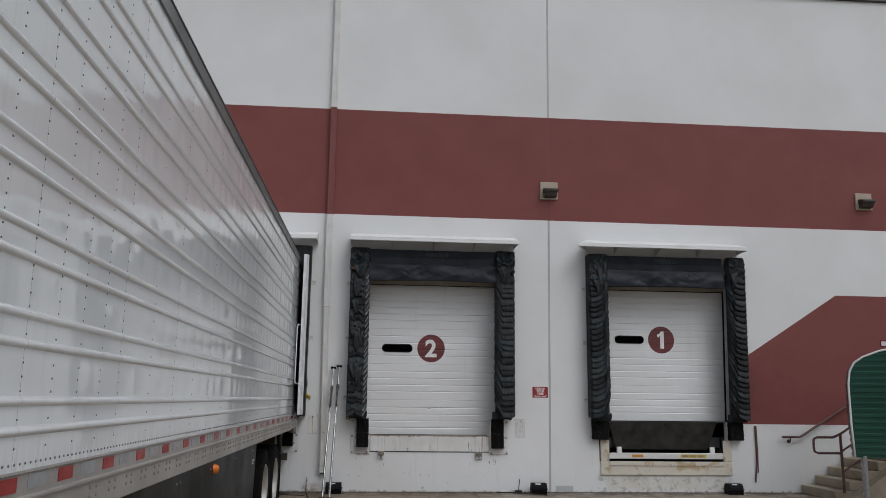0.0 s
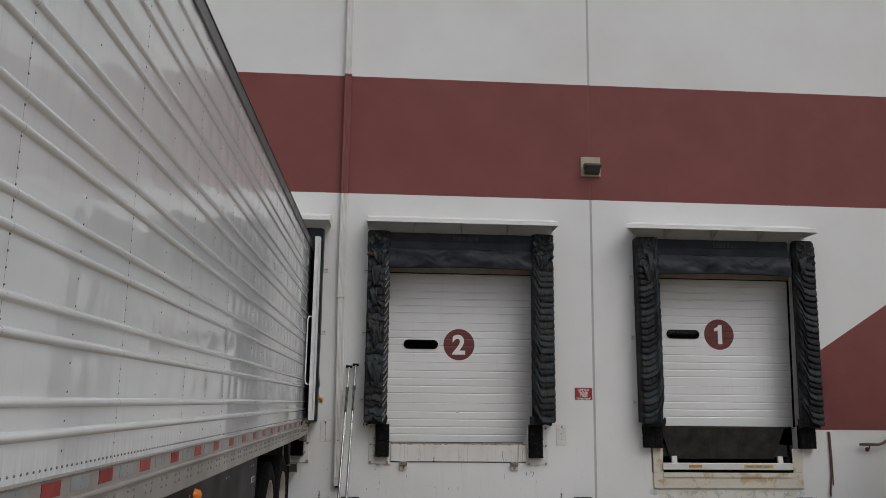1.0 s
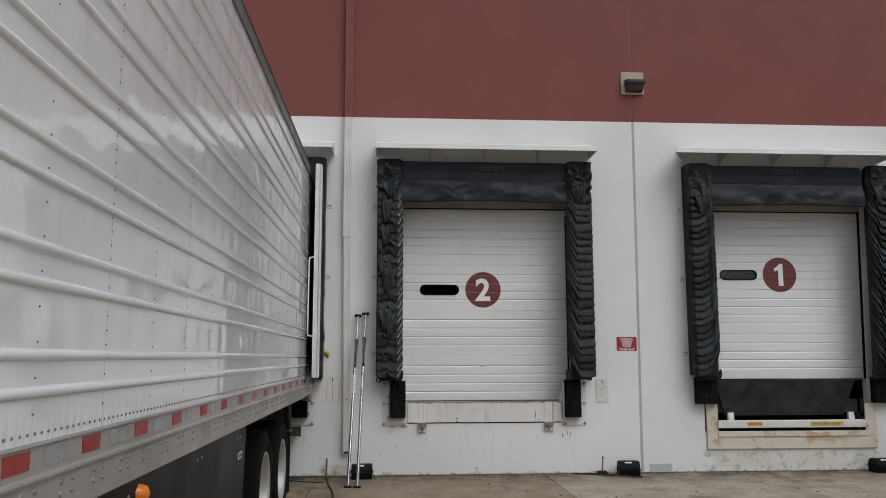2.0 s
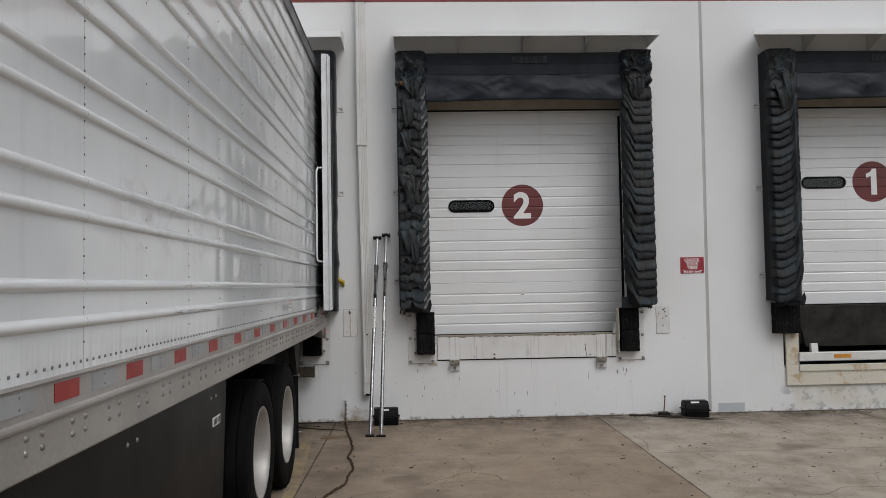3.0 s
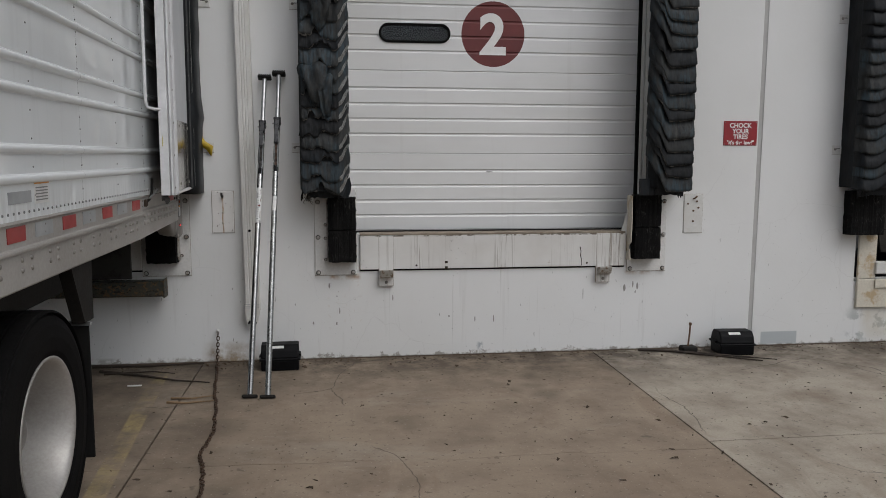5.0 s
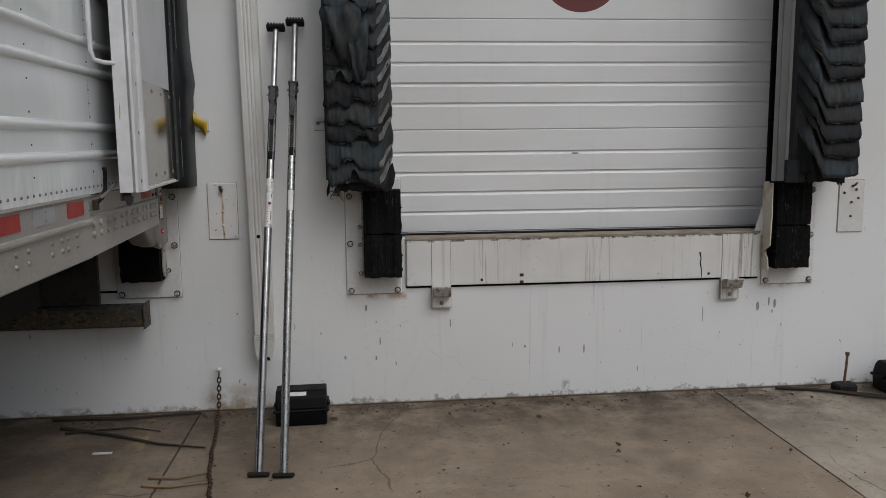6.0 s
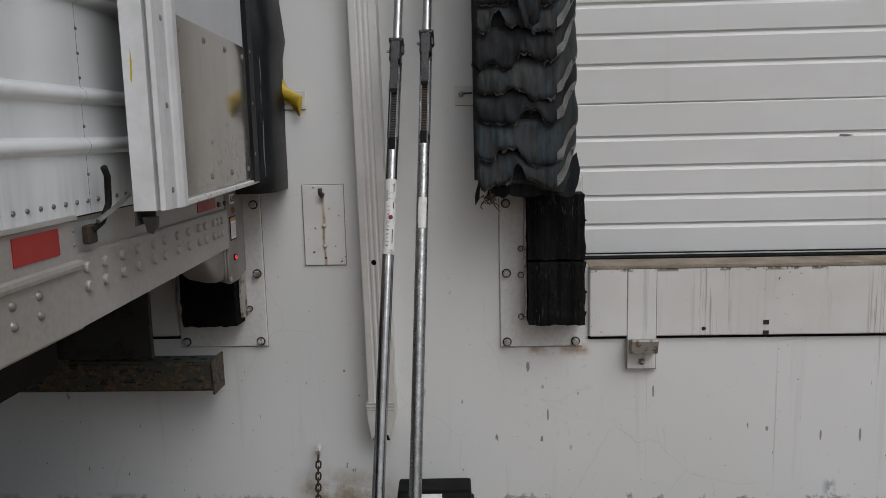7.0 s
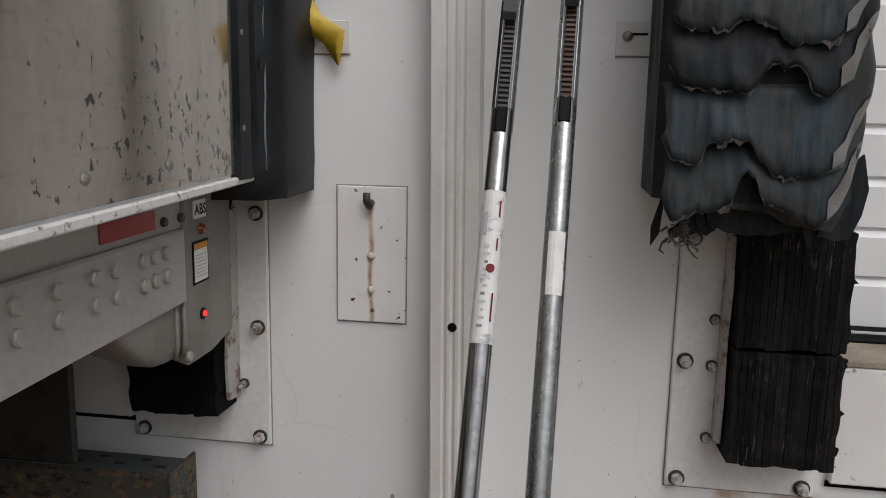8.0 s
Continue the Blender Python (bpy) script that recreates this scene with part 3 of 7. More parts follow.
M_TOOTH = simple("brown_oxide_steel", (0.10, 0.055, 0.035), (0.06, 0.04, 0.03), 0.7, 0.2, 30.0)
M_CHROME = simple("dull_chrome", (0.40, 0.40, 0.395), (0.22, 0.22, 0.215), 0.20, 0.95, 14.0, 100.0, 0.05, 0.001)
M_GALV_DULL = simple("dull_galvanised", (0.36, 0.365, 0.355), (0.20, 0.205, 0.20), 0.30, 0.90, 34.0, 110.0, 0.1, 0.001)
M_RUSTBOLT = worn("rusting_white_bolt", (0.55, 0.51, 0.42), (0.25, 0.14, 0.06), 0.45, 0.6, 60.0)
M_FABRIC = woven()
M_FRAY = simple("frayed_threads", (0.040, 0.038, 0.034), (0.11, 0.10, 0.09), 0.9, 0.0, 40.0, 300.0, 0.8, 0.003, 0.1)
M_FOAM = simple("old_foam", (0.16, 0.07, 0.025), (0.09, 0.045, 0.02), 0.95, 0.0, 20.0, 120.0, 0.6, 0.004)


M_FAR = simple("grey_far_wall", (0.075, 0.072, 0.066), (0.045, 0.045, 0.043), 0.8, 0.0, 0.3, 4.0, 0.1)


def hook_plate_paint():
    """White plate paint with one rust run below the hook."""
    k = Nodes("plate_paint_rust_run", 0.55)
    x, z = k.axis(0), k.axis(2)
    c = k.mix(k.ramp(k.noise(6.0), 0.35, 0.7), (0.74, 0.73, 0.71), (0.68, 0.665, 0.64))
    off = k.math("ABSOLUTE", k.math("ADD", k.math("SUBTRACT", x, -0.675), k.math("MULTIPLY", k.math("SUBTRACT", k.noise(9.0), 0.5), 0.02)))
    run = k.math("MULTIPLY", k.ramp(off, 0.001, 0.008, 1.0, 0.0), k.ramp(z, 1.335, 1.36, 1.0, 0.0))
    c = k.mix(k.math("MULTIPLY", run, k.ramp(k.noise(30.0), 0.25, 0.6, 0.35, 1.0)), c, (0.36, 0.20, 0.07))
    fleck = k.ramp(k.noise(55.0, 2.0), 0.70, 0.73)
    c = k.mix(fleck, c, (0.06, 0.045, 0.03))
    k.colour(c)
    return k.m


M_HOOKPLATE = hook_plate_paint()


# ---------- building helpers ----------
def link(name, mesh, parent=None, label=""):
    ob = new(name, mesh)
    if parent:
        ob.parent = parent
    if label:
        ob["label"] = label
    return ob


def part(name, bm, material, parent=None, label="", smooth=False):
    """Links a bmesh as one mesh object under a thing or a part."""
    mesh = bpy.data.meshes.new(name)
    bmesh.ops.recalc_face_normals(bm, faces=bm.faces[:])
    bm.to_mesh(mesh)
    bm.free()
    mesh.materials.append(material)
    if smooth:
        mesh.polygons.foreach_set("use_smooth", [True] * len(mesh.polygons))
    return link(name, mesh, parent, label)


def thing(name, at, label, category, group="", kind="", turn=0.0):
    ob = new(name)
    ob.matrix_world = pose(*at, 0, 0, turn)
    return tagged(ob, label, category, group, kind)


def box(bm, x0, x1, y0, y1, z0, z1, bev=0.0, seg=1):
    """A block between two corners, with its edges broken by bev."""
    v = [bm.verts.new((x, y, z)) for x in (x0, x1) for y in (y0, y1) for z in (z0, z1)]
    quads = ((0, 1, 3, 2), (4, 6, 7, 5), (0, 4, 5, 1), (2, 3, 7, 6), (0, 2, 6, 4), (1, 5, 7, 3))
    faces = [bm.faces.new([v[i] for i in q]) for q in quads]
    if bev:
        edges = list({e for f in faces for e in f.edges})
        bmesh.ops.bevel(bm, geom=edges, offset=bev, segments=seg, profile=0.5, affect="EDGES")
    return bm


def B(*a, **k):
    return box(bmesh.new(), *a, **k)


def tube(bm, points, radius, n=10, caps=True):
    """A round bar along a line of points; radius a number or one for each point."""
    pts = [Vector(p) for p in points]
    rad = radius if isinstance(radius, (list, tuple)) else [radius] * len(pts)
    way = (pts[1] - pts[0]).normalized()
    side = way.orthogonal().normalized()
    rings = []
    for i, p in enumerate(pts):
        a = pts[min(i + 1, len(pts) - 1)] - pts[max(i - 1, 0)]
        a.normalize()
        side = (side - a * side.dot(a)).normalized()
        up = a.cross(side)
        rings.append([bm.verts.new(p + (side * math.cos(t) + up * math.sin(t)) * rad[i]) for t in (2 * math.pi * j / n for j in range(n))])
    for r, s in zip(rings, rings[1:]):
        for j in range(n):
            bm.faces.new((r[j], r[(j + 1) % n], s[(j + 1) % n], s[j]))
    if caps:
        bm.faces.new(rings[0][::-1])
        bm.faces.new(rings[-1])
    return bm


def T(points, radius, n=10):
    return tube(bmesh.new(), points, radius, n)


def prism(bm, outline, axis, a, b):
    """Extrudes an outline of pairs along x, y or z from a to b."""
    def spot(u, v, w):
        return {"x": (w, u, v), "y": (u, w, v), "z": (u, v, w)}[axis]
    lo = [bm.verts.new(spot(u, v, a)) for u, v in outline]
    hi = [bm.verts.new(spot(u, v, b)) for u, v in outline]
    n = len(outline)
    bm.faces.new(lo)
    bm.faces.new(hi[::-1])
    for i in range(n):
        bm.faces.new((lo[i], lo[(i + 1) % n], hi[(i + 1) % n], hi[i]))
    return bm


def P(outline, axis, a, b):
    return prism(bmesh.new(), outline, axis, a, b)


def lathe(bm, profile, centre, n=48, close=False):
    """Turns pairs (distance along x, radius) round an axis along x through centre."""
    cx, cy, cz = centre
    rings = [[bm.verts.new((cx + d, cy + r * math.cos(2 * math.pi * j / n), cz + r * math.sin(2 * math.pi * j / n))) for j in range(n)] for d, r in profile]
    pairs = list(zip(rings, rings[1:])) + ([(rings[-1], rings[0])] if close else [])
    for a, b in pairs:
        for j in range(n):
            bm.faces.new((a[j], a[(j + 1) % n], b[(j + 1) % n], b[j]))
    return bm


def dome(bm, p, axis, r, h, n=8):
    """A rivet or bolt head: a low dome on the spot p facing axis (-y or +x)."""
    p = Vector(p)
    u, v, w = {"-y": (Vector((1, 0, 0)), Vector((0, 0, 1)), Vector((0, -1, 0))), "x": (Vector((0, 1, 0)), Vector((0, 0, 1)), Vector((1, 0, 0)))}[axis]
    rings = []
    for f, k in ((1.0, 0.0), (0.75, 0.7)):
        rings.append([bm.verts.new(p + (u * math.cos(2 * math.pi * j / n) + v * math.sin(2 * math.pi * j / n)) * r * f + w * h * k) for j in range(n)])
    top = bm.verts.new(p + w * h)
    for j in range(n):
        bm.faces.new((rings[0][j], rings[0][(j + 1) % n], rings[1][(j + 1) % n], rings[1][j]))
        bm.faces.new((rings[1][j], rings[1][(j + 1) % n], top))
    return bm


def pierced(xs, zs, y0, y1, holes):
    """A slab in the x-z plane between y0 and y1 with rectangular holes (x0, x1, z0, z1)."""
    bm = bmesh.new()
    xs = sorted({*xs, *(h[0] for h in holes), *(h[1] for h in holes)})
    zs = sorted({*zs, *(h[2] for h in holes), *(h[3] for h in holes)})
    spots = {}

    def v(i, j, y):
        key = (i, j, y)
        if key not in spots:
            spots[key] = bm.verts.new((xs[i], y, zs[j]))
        return spots[key]

    def solid(i, j):
        if not (0 <= i < len(xs) - 1 and 0 <= j < len(zs) - 1):
            return False
        cx, cz = (xs[i] + xs[i + 1]) / 2, (zs[j] + zs[j + 1]) / 2
        return not any(h[0] < cx < h[1] and h[2] < cz < h[3] for h in holes)

    for i in range(len(xs) - 1):
        for j in range(len(zs) - 1):
            if not solid(i, j):
                continue
            for y in (y0, y1):
                bm.faces.new((v(i, j, y), v(i + 1, j, y), v(i + 1, j + 1, y), v(i, j + 1, y)))
            for di, dj, (p, q) in ((-1, 0, ((i, j), (i, j + 1))), (1, 0, ((i + 1, j), (i + 1, j + 1))), (0, -1, ((i, j), (i + 1, j))), (0, 1, ((i, j + 1), (i + 1, j + 1)))):
                if not solid(i + di, j + dj):
                    bm.faces.new((v(*p, y0), v(*q, y0), v(*q, y1), v(*p, y1)))
    return bm


def studs(name, spots, axis, r, h, n, material, parent, matrix=None):
    """Alike rivet or bolt heads, each an object of its own on one mesh."""
    bm = dome(bmesh.new(), (0, 0, 0), axis, r, h, n)
    mesh = bpy.data.meshes.new(name)
    bmesh.ops.recalc_face_normals(bm, faces=bm.faces[:])
    bm.to_mesh(mesh)
    bm.free()
    mesh.materials.append(material)
    mesh.polygons.foreach_set("use_smooth", [True] * len(mesh.polygons))
    for p in spots:
        ob = link(name, mesh, parent)
        ob.matrix_local = (matrix or Matrix()) @ Matrix.Translation(p)


def bolts(name, spots, parent, r=0.016, h=0.016, axis="-y", material=None, label=""):
    for p in spots:
        part(name, dome(bmesh.new(), p, axis, r, h), material or M_BOLT, parent, label, True)


def flat_head(parent, p, r=0.0135, h=0.010, material=None):
    """A flat round rivet head that faces +x, its rim bevelled."""
    x, y, z = p
    part("gusset_bolt", T([(x, y, z), (x + 0.7 * h, y, z), (x + h, y, z)], [r, r, 0.82 * r], 14), material or M_REFLECT, parent)


def hex_nuts(spots, parent, r=0.019, material=None):
    """Washer, hexagon nut and stud end on the wall, facing -y."""
    for k, (x, y, z) in enumerate(spots):
        nut = part("bolt", T([(x, y, z), (x, y - 0.004, z)], r, 16), M_BOLT_DARK, parent, "washer, nut and stud")
        bm = T([(x, y - 0.004, z), (x, y - 0.017, z), (x, y - 0.019, z)], [0.74 * r, 0.74 * r, 0.62 * r], 6)
        bmesh.ops.rotate(bm, cent=(x, y, z), matrix=Matrix.Rotation(0.4 + 0.7 * k, 3, "Y"), verts=bm.verts[:])
        part("nut", bm, material or M_CREAM_GREY, nut)
        part("stud", T([(x, y - 0.019, z), (x, y - 0.031, z)], 0.36 * r, 10), material or M_CREAM_GREY, nut)


def letters(name, text, material, parent, centre, height, bold=0.012, turn=0.0):
    """Raised lettering that faces -y, centred on a spot."""
    curve = bpy.data.curves.new(name, "FONT")
    curve.body, curve.size, curve.extrude, curve.offset = text, 1.0, 0.0, bold
    curve.align_x, curve.align_y = "CENTER", "CENTER"
    source = bpy.data.objects.new(name, curve)
    mesh = bpy.data.meshes.new_from_object(source)
    bpy.data.objects.remove(source)
    co = [v.co.copy() for v in mesh.vertices]
    x0, x1 = min(c.x for c in co), max(c.x for c in co)
    z0, z1 = min(c.y for c in co), max(c.y for c in co)
    k = height / (z1 - z0)
    mesh.transform(Matrix.Translation(centre) @ pose(0, 0, 0, 90, 0, turn) @ Matrix.Scale(k, 4) @ Matrix.Translation((-(x0 + x1) / 2, -(z0 + z1) / 2, 0)))
    mesh.materials.clear()
    mesh.materials.append(material)
    return link(name, mesh, parent)


# ---------- the plan ----------
FACE = 14.0            # outer face of the dock wall
BACK = 14.24           # its inner face
DOCK = 1.03            # warehouse floor above the yard
DOCKS = {"3": -2.43, "2": 1.53, "1": 6.09}
HALF = 1.30            # half the door opening
ROOF = 10.45
SIDE = -0.930          # the trailer's side wall
REAR = 13.80           # the trailer's rear end
JOINT = 3.850          # joint between the tilt-up panels
LEAN = 0.0065          # how far the joint leans, metre by metre

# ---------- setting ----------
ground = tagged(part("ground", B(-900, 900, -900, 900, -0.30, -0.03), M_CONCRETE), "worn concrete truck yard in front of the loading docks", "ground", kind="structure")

wall = thing("wall_north", (0, 0, 0), "white tilt-up concrete dock wall with a maroon painted band", "wall", kind="structure")
holes = [(c - HALF, c + {"1": 1.52, "2": 1.40, "3": HALF}[k], DOCK if k != "1" else 1.335, 4.12) for k, c in DOCKS.items()]
holes.append((DOCKS["1"] - HALF, DOCKS["1"] + HALF, 0.56, 1.335))      # the leveler's pit
for x0, x1 in ((-14.0, JOINT - 0.020), (JOINT + 0.020, 20.0)):
    inside = [h for h in holes if x0 < h[0] < x1]
    bm = pierced((x0, x1), (-0.25, ROOF), FACE, BACK, inside)
    for v in bm.verts:
        if abs(v.co.x - JOINT) < 0.03:
            v.co.x += LEAN * (v.co.z - 4.0)
    part("wall_panel", bm, M_WALL, wall)
for z0, z1, m, label in ((0, 5.268, M_SEALANT, "grey sealant in the panel joint"), (5.268, 7.44, M_MAROON, "sealant painted over with the maroon band"), (7.44, ROOF, M_SEALANT, "grey sealant in the panel joint")):
    a, b = LEAN * (z0 - 4.0), LEAN * (z1 - 4.0)
    part("joint_sealant", P([(JOINT - 0.02 + a, z0), (JOINT + 0.02 + a, z0), (JOINT + 0.02 + b, z1), (JOINT - 0.02 + b, z1)], "y", FACE + 0.005, FACE + 0.05), m, wall, label)
part("base_caulk", P([(FACE, 0.007), (FACE - 0.010, 0.0005), (FACE, 0.0005)], "x", -13.9, 19.9), M_LEAF, wall, "dirty caulk line at the foot of the wall")
part("roof_flashing", B(-14.1, 20.1, FACE - 0.06, BACK + 0.05, ROOF, ROOF + 0.12, bev=0.01), M_CAP, wall, "dark metal flashing")

# Unseen interior shell, added to close the building and painted near-black.
inside_floor = tagged(part("floor", B(-14, 20, BACK, 24, DOCK - 0.2, DOCK), M_DARK), "unseen warehouse floor, painted near-black to look unlit", "floor", kind="structure")
back_wall = tagged(part("wall_back", B(-14, 20, 24, 24.2, 0, ROOF), M_DARK), "unseen warehouse back wall, painted near-black to look unlit", "wall", kind="structure")
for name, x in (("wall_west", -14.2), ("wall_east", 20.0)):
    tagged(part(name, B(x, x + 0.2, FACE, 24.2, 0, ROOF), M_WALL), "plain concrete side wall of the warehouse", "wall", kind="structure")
tagged(part("ceiling", B(-14, 20, BACK, 24.2, ROOF - 0.2, ROOF - 0.01), M_DARK), "unseen warehouse roof deck, painted near-black to look unlit", "ceiling", kind="structure")


# the yard's far side, across from the docks: unseen backdrop added for dark reflections
far = thing("far_backdrop", (0, -62, 0), "unseen grey backdrop across the truck yard, added for reflections", "warehouse", kind="structure")
part("wall", B(-90, 90, -0.3, 0.0, 0.0, 9.6), M_FAR, far)
part("roof", B(-90.2, 90.2, -30, 0.15, 9.6, 9.9), M_CAP, far)

# ---------- sectional dock doors ----------
def sectional_door(number, cx, bottom, label, drop=0.0, aside=0.012, base=0.0):
    """Five ribbed sections, a slot window, the painted disc with its number and the tracks."""
    door = thing("dock_door", (cx, 0, bottom), label, "door", "sectional dock doors")
    face, half, step = FACE + 0.27, HALF + (0.15 if number == "1" else 0.09), 0.685
    win = (aside - 0.947, aside - 0.372, 2.612 - DOCK - drop, 2.748 - DOCK - drop)
    for s in range(5):
        z0 = base + s * step
        rows = [(max(z0 + 0.0012, -0.018), 0.005), (max(z0 + 0.006, -0.012), 0.0)]
        for line in (0.166, 0.291, 0.418, 0.546):
            rows += [(z0 + line - 0.021, 0.0), (z0 + line - 0.005, 0.010), (z0 + line + 0.001, 0.010), (z0 + line + 0.006, 0.0)]
        rows += [(z0 + step - 0.006, 0.0), (z0 + step - 0.0004, 0.005)]
        cut = win[2] > z0 and win[3] < z0 + step
        xs = [-half, half]
        if cut:
            xs = [-half, win[0], win[1], half]
            rows = sorted(rows + [(win[2], 0.0), (win[3], 0.0)])
        bm = bmesh.new()
        grid = [[bm.verts.new((x, face + d, z)) for x in xs] for z, d in rows]
        back = [[bm.verts.new((x, face + 0.045, z)) for x in xs] for z, d in rows]
        for j in range(len(rows) - 1):
            for i in range(len(xs) - 1):
                if cut and i == 1 and win[2] - 1e-6 < (rows[j][0] + rows[j + 1][0]) / 2 < win[3] + 1e-6:
                    continue
                for g in (grid, back):
                    bm.faces.new((g[j][i], g[j][i + 1], g[j + 1][i + 1], g[j + 1][i]))
        for i in range(len(xs) - 1):
            for j in (0, -1):
                bm.faces.new((grid[j][i], grid[j][i + 1], back[j][i + 1], back[j][i]))
        for j in range(len(rows) - 1):
            for i in (0, -1):
                bm.faces.new((grid[j][i], grid[j + 1][i], back[j + 1][i], back[j][i]))
        part("door_section", bm, M_DOOR, door)
    # slot window: rubber frame round a pane
    surround = bmesh.new()
    r = (win[3] - win[2]) / 2
    mid_z = (win[2] + win[3]) / 2
    for sx in (-1, 1):
        ex = win[0] if sx < 0 else win[1]
        for sz in (-1, 1):
            corner = surround.verts.new((ex, face + 0.001, mid_z + sz * r))
            arc = [surround.verts.new((ex - sx * r * (1 - math.sin(a)), face + 0.001, mid_z + sz * r * math.cos(a))) for a in (math.pi / 2 * i / 6 for i in range(7))]
            for a, b in zip(arc, arc[1:]):
                surround.faces.new((corner, a, b))
    part("window_surround", surround, M_DOOR, door)
    w = part("window", slot(win[0] - 0.012, win[1] + 0.012, win[2] - 0.012, win[3] + 0.012, 0.02, face - 0.008, face + 0.02), M_RUBBER, door, "black rubber-framed slot window")
    for d in (0.008, 0.030):
        part("pane", B(win[0], win[1], face + d, face + d + 0.004, win[2], win[3]), M_GLASS, w, "dim glass pane")
    mid = 2.685 - DOCK - drop
    if number == "1":
        one = [(0.055, -0.172), (0.055, 0.172), (-0.002, 0.172), (-0.020, 0.140), (-0.050, 0.118), (-0.085, 0.106), (-0.085, 0.052), (-0.052, 0.060), (-0.022, 0.076), (-0.022, -0.172)]
        part("numeral", P([(aside + u, mid + v) for u, v in one], "y", face - 0.0025, face - 0.0015), M_LETTER, door)
    else:
        letters("numeral", number, M_LETTER, door, (aside, face - 0.002, mid), 0.345, 0.030)
    part("bottom_seal", B(-half, half, face - 0.140, face + 0.04, -0.0195, -0.014, bev=0.002), M_RUBBER, door, "black rubber bottom seal lying on the ledge")
    part("seal_channel", B(-half, half, face - 0.075, face - 0.060, -0.0135, -0.010), M_SEALANT, door, "grey seal channel")
    if number == "2":
        part("scuff", P([(-0.035, 0.474), (-0.01, 0.470), (0.03, 0.476), (0.0, 0.481), (-0.03, 0.482)], "y", face - 0.0015, face - 0.0005), M_INK, door, "small dark scrape")
    part("header_strip", B(-half, half, face - 0.035, face - 0.005, 3.93 - bottom, 4.11 - bottom), M_HEADER, door, "stained tan header strip")
    part("header_seal", B(-half, half, face - 0.037, face - 0.004, 3.915 - bottom, 3.929 - bottom), M_RUBBER, door)
    part("track", B(-1.281, -1.249, face - 0.05, face - 0.012, -0.02, 3.0), M_STEEL_WHITE, door, "white painted door track")
    off, lean = (0.060, 0.0275) if number == "1" else (0.0, 0.0)

    def upright(name, x0, x1, front, behind, material, label="", bev=0.0):
        bm = B(x0 + off, x1 + off, face - front, face - behind, -0.02, 2.78, bev=bev)
        for v in bm.verts:
            v.co.x += lean * max(v.co.z, 0.0)
        part(name, bm, material, door, label)
    upright("track_seal", 1.287, 1.312, 0.030, 0.002, M_RUBBER, "black rubber edge seal")
    upright("track", 1.313, 1.342, 0.036, 0.004, M_STEEL_WHITE, "white painted door track", 0.004)
    upright("track_groove", 1.330, 1.400, 0.025, 0.012, M_SEALANT)
    upright("track", 1.349, 1.400 + 0.3 * off, 0.036, 0.004, M_STEEL_WHITE, "white painted door track", 0.004)
    return door


def slot(x0, x1, z0, z1, rim, y0, y1, n=10):
    """A ring with round ends, lying in the x-z plane."""
    bm = bmesh.new()

    def outline(g):
        r = (z1 - z0) / 2 - g
        cz = (z0 + z1) / 2
        pts = []
        for cx, a0 in ((x1 - (z1 - z0) / 2, -90), (x0 + (z1 - z0) / 2, 90)):
            for i in range(n + 1):
                a = radians(a0 + 180 * i / n)
                pts.append((cx + r * math.cos(a), cz + r * math.sin(a)))
        return pts
    rings = [[bm.verts.new((u, y, v)) for u, v in outline(g)] for g, y in ((0, y1), (0, y0), (rim, y0), (rim, y1))]
    m = len(rings[0])
    for a, b in zip(rings, rings[1:] + rings[:1]):
        for j in range(m):
            bm.faces.new((a[j], a[(j + 1) % m], b[(j + 1) % m], b[j]))
    return bm


sectional_door("2", DOCKS["2"], 1.056, "white ribbed sectional door, closed, maroon disc numbered 2", 0.026, base=-0.054)
sectional_door("1", DOCKS["1"], 1.335, "white ribbed sectional door resting on the raised leveler, numbered 1", 0.055, 0.105)
third = thing("dock_door", (DOCKS["3"], 0, DOCK), "open dock doorway closed off behind the parked trailer", "door", "sectional dock doors")
part("door_section", B(-HALF - 0.09, HALF + 0.09, FACE + 0.27, FACE + 0.315, 0, 3.4), M_WHITE, third)


# ---------- dock seals ----------
def pad_outline(s):
    """Plan of a side pad: outer edge, front, slanted inner cheek. s = 1: the door lies on its +x side."""
    heel = 0.355 if s > 0 else 0.285
    return [(s * u, v) for u, v in ((0.0, FACE), (0.0, 13.775), (0.03, 13.725), (0.295, 13.715), (0.355, 13.78), (heel, FACE))]


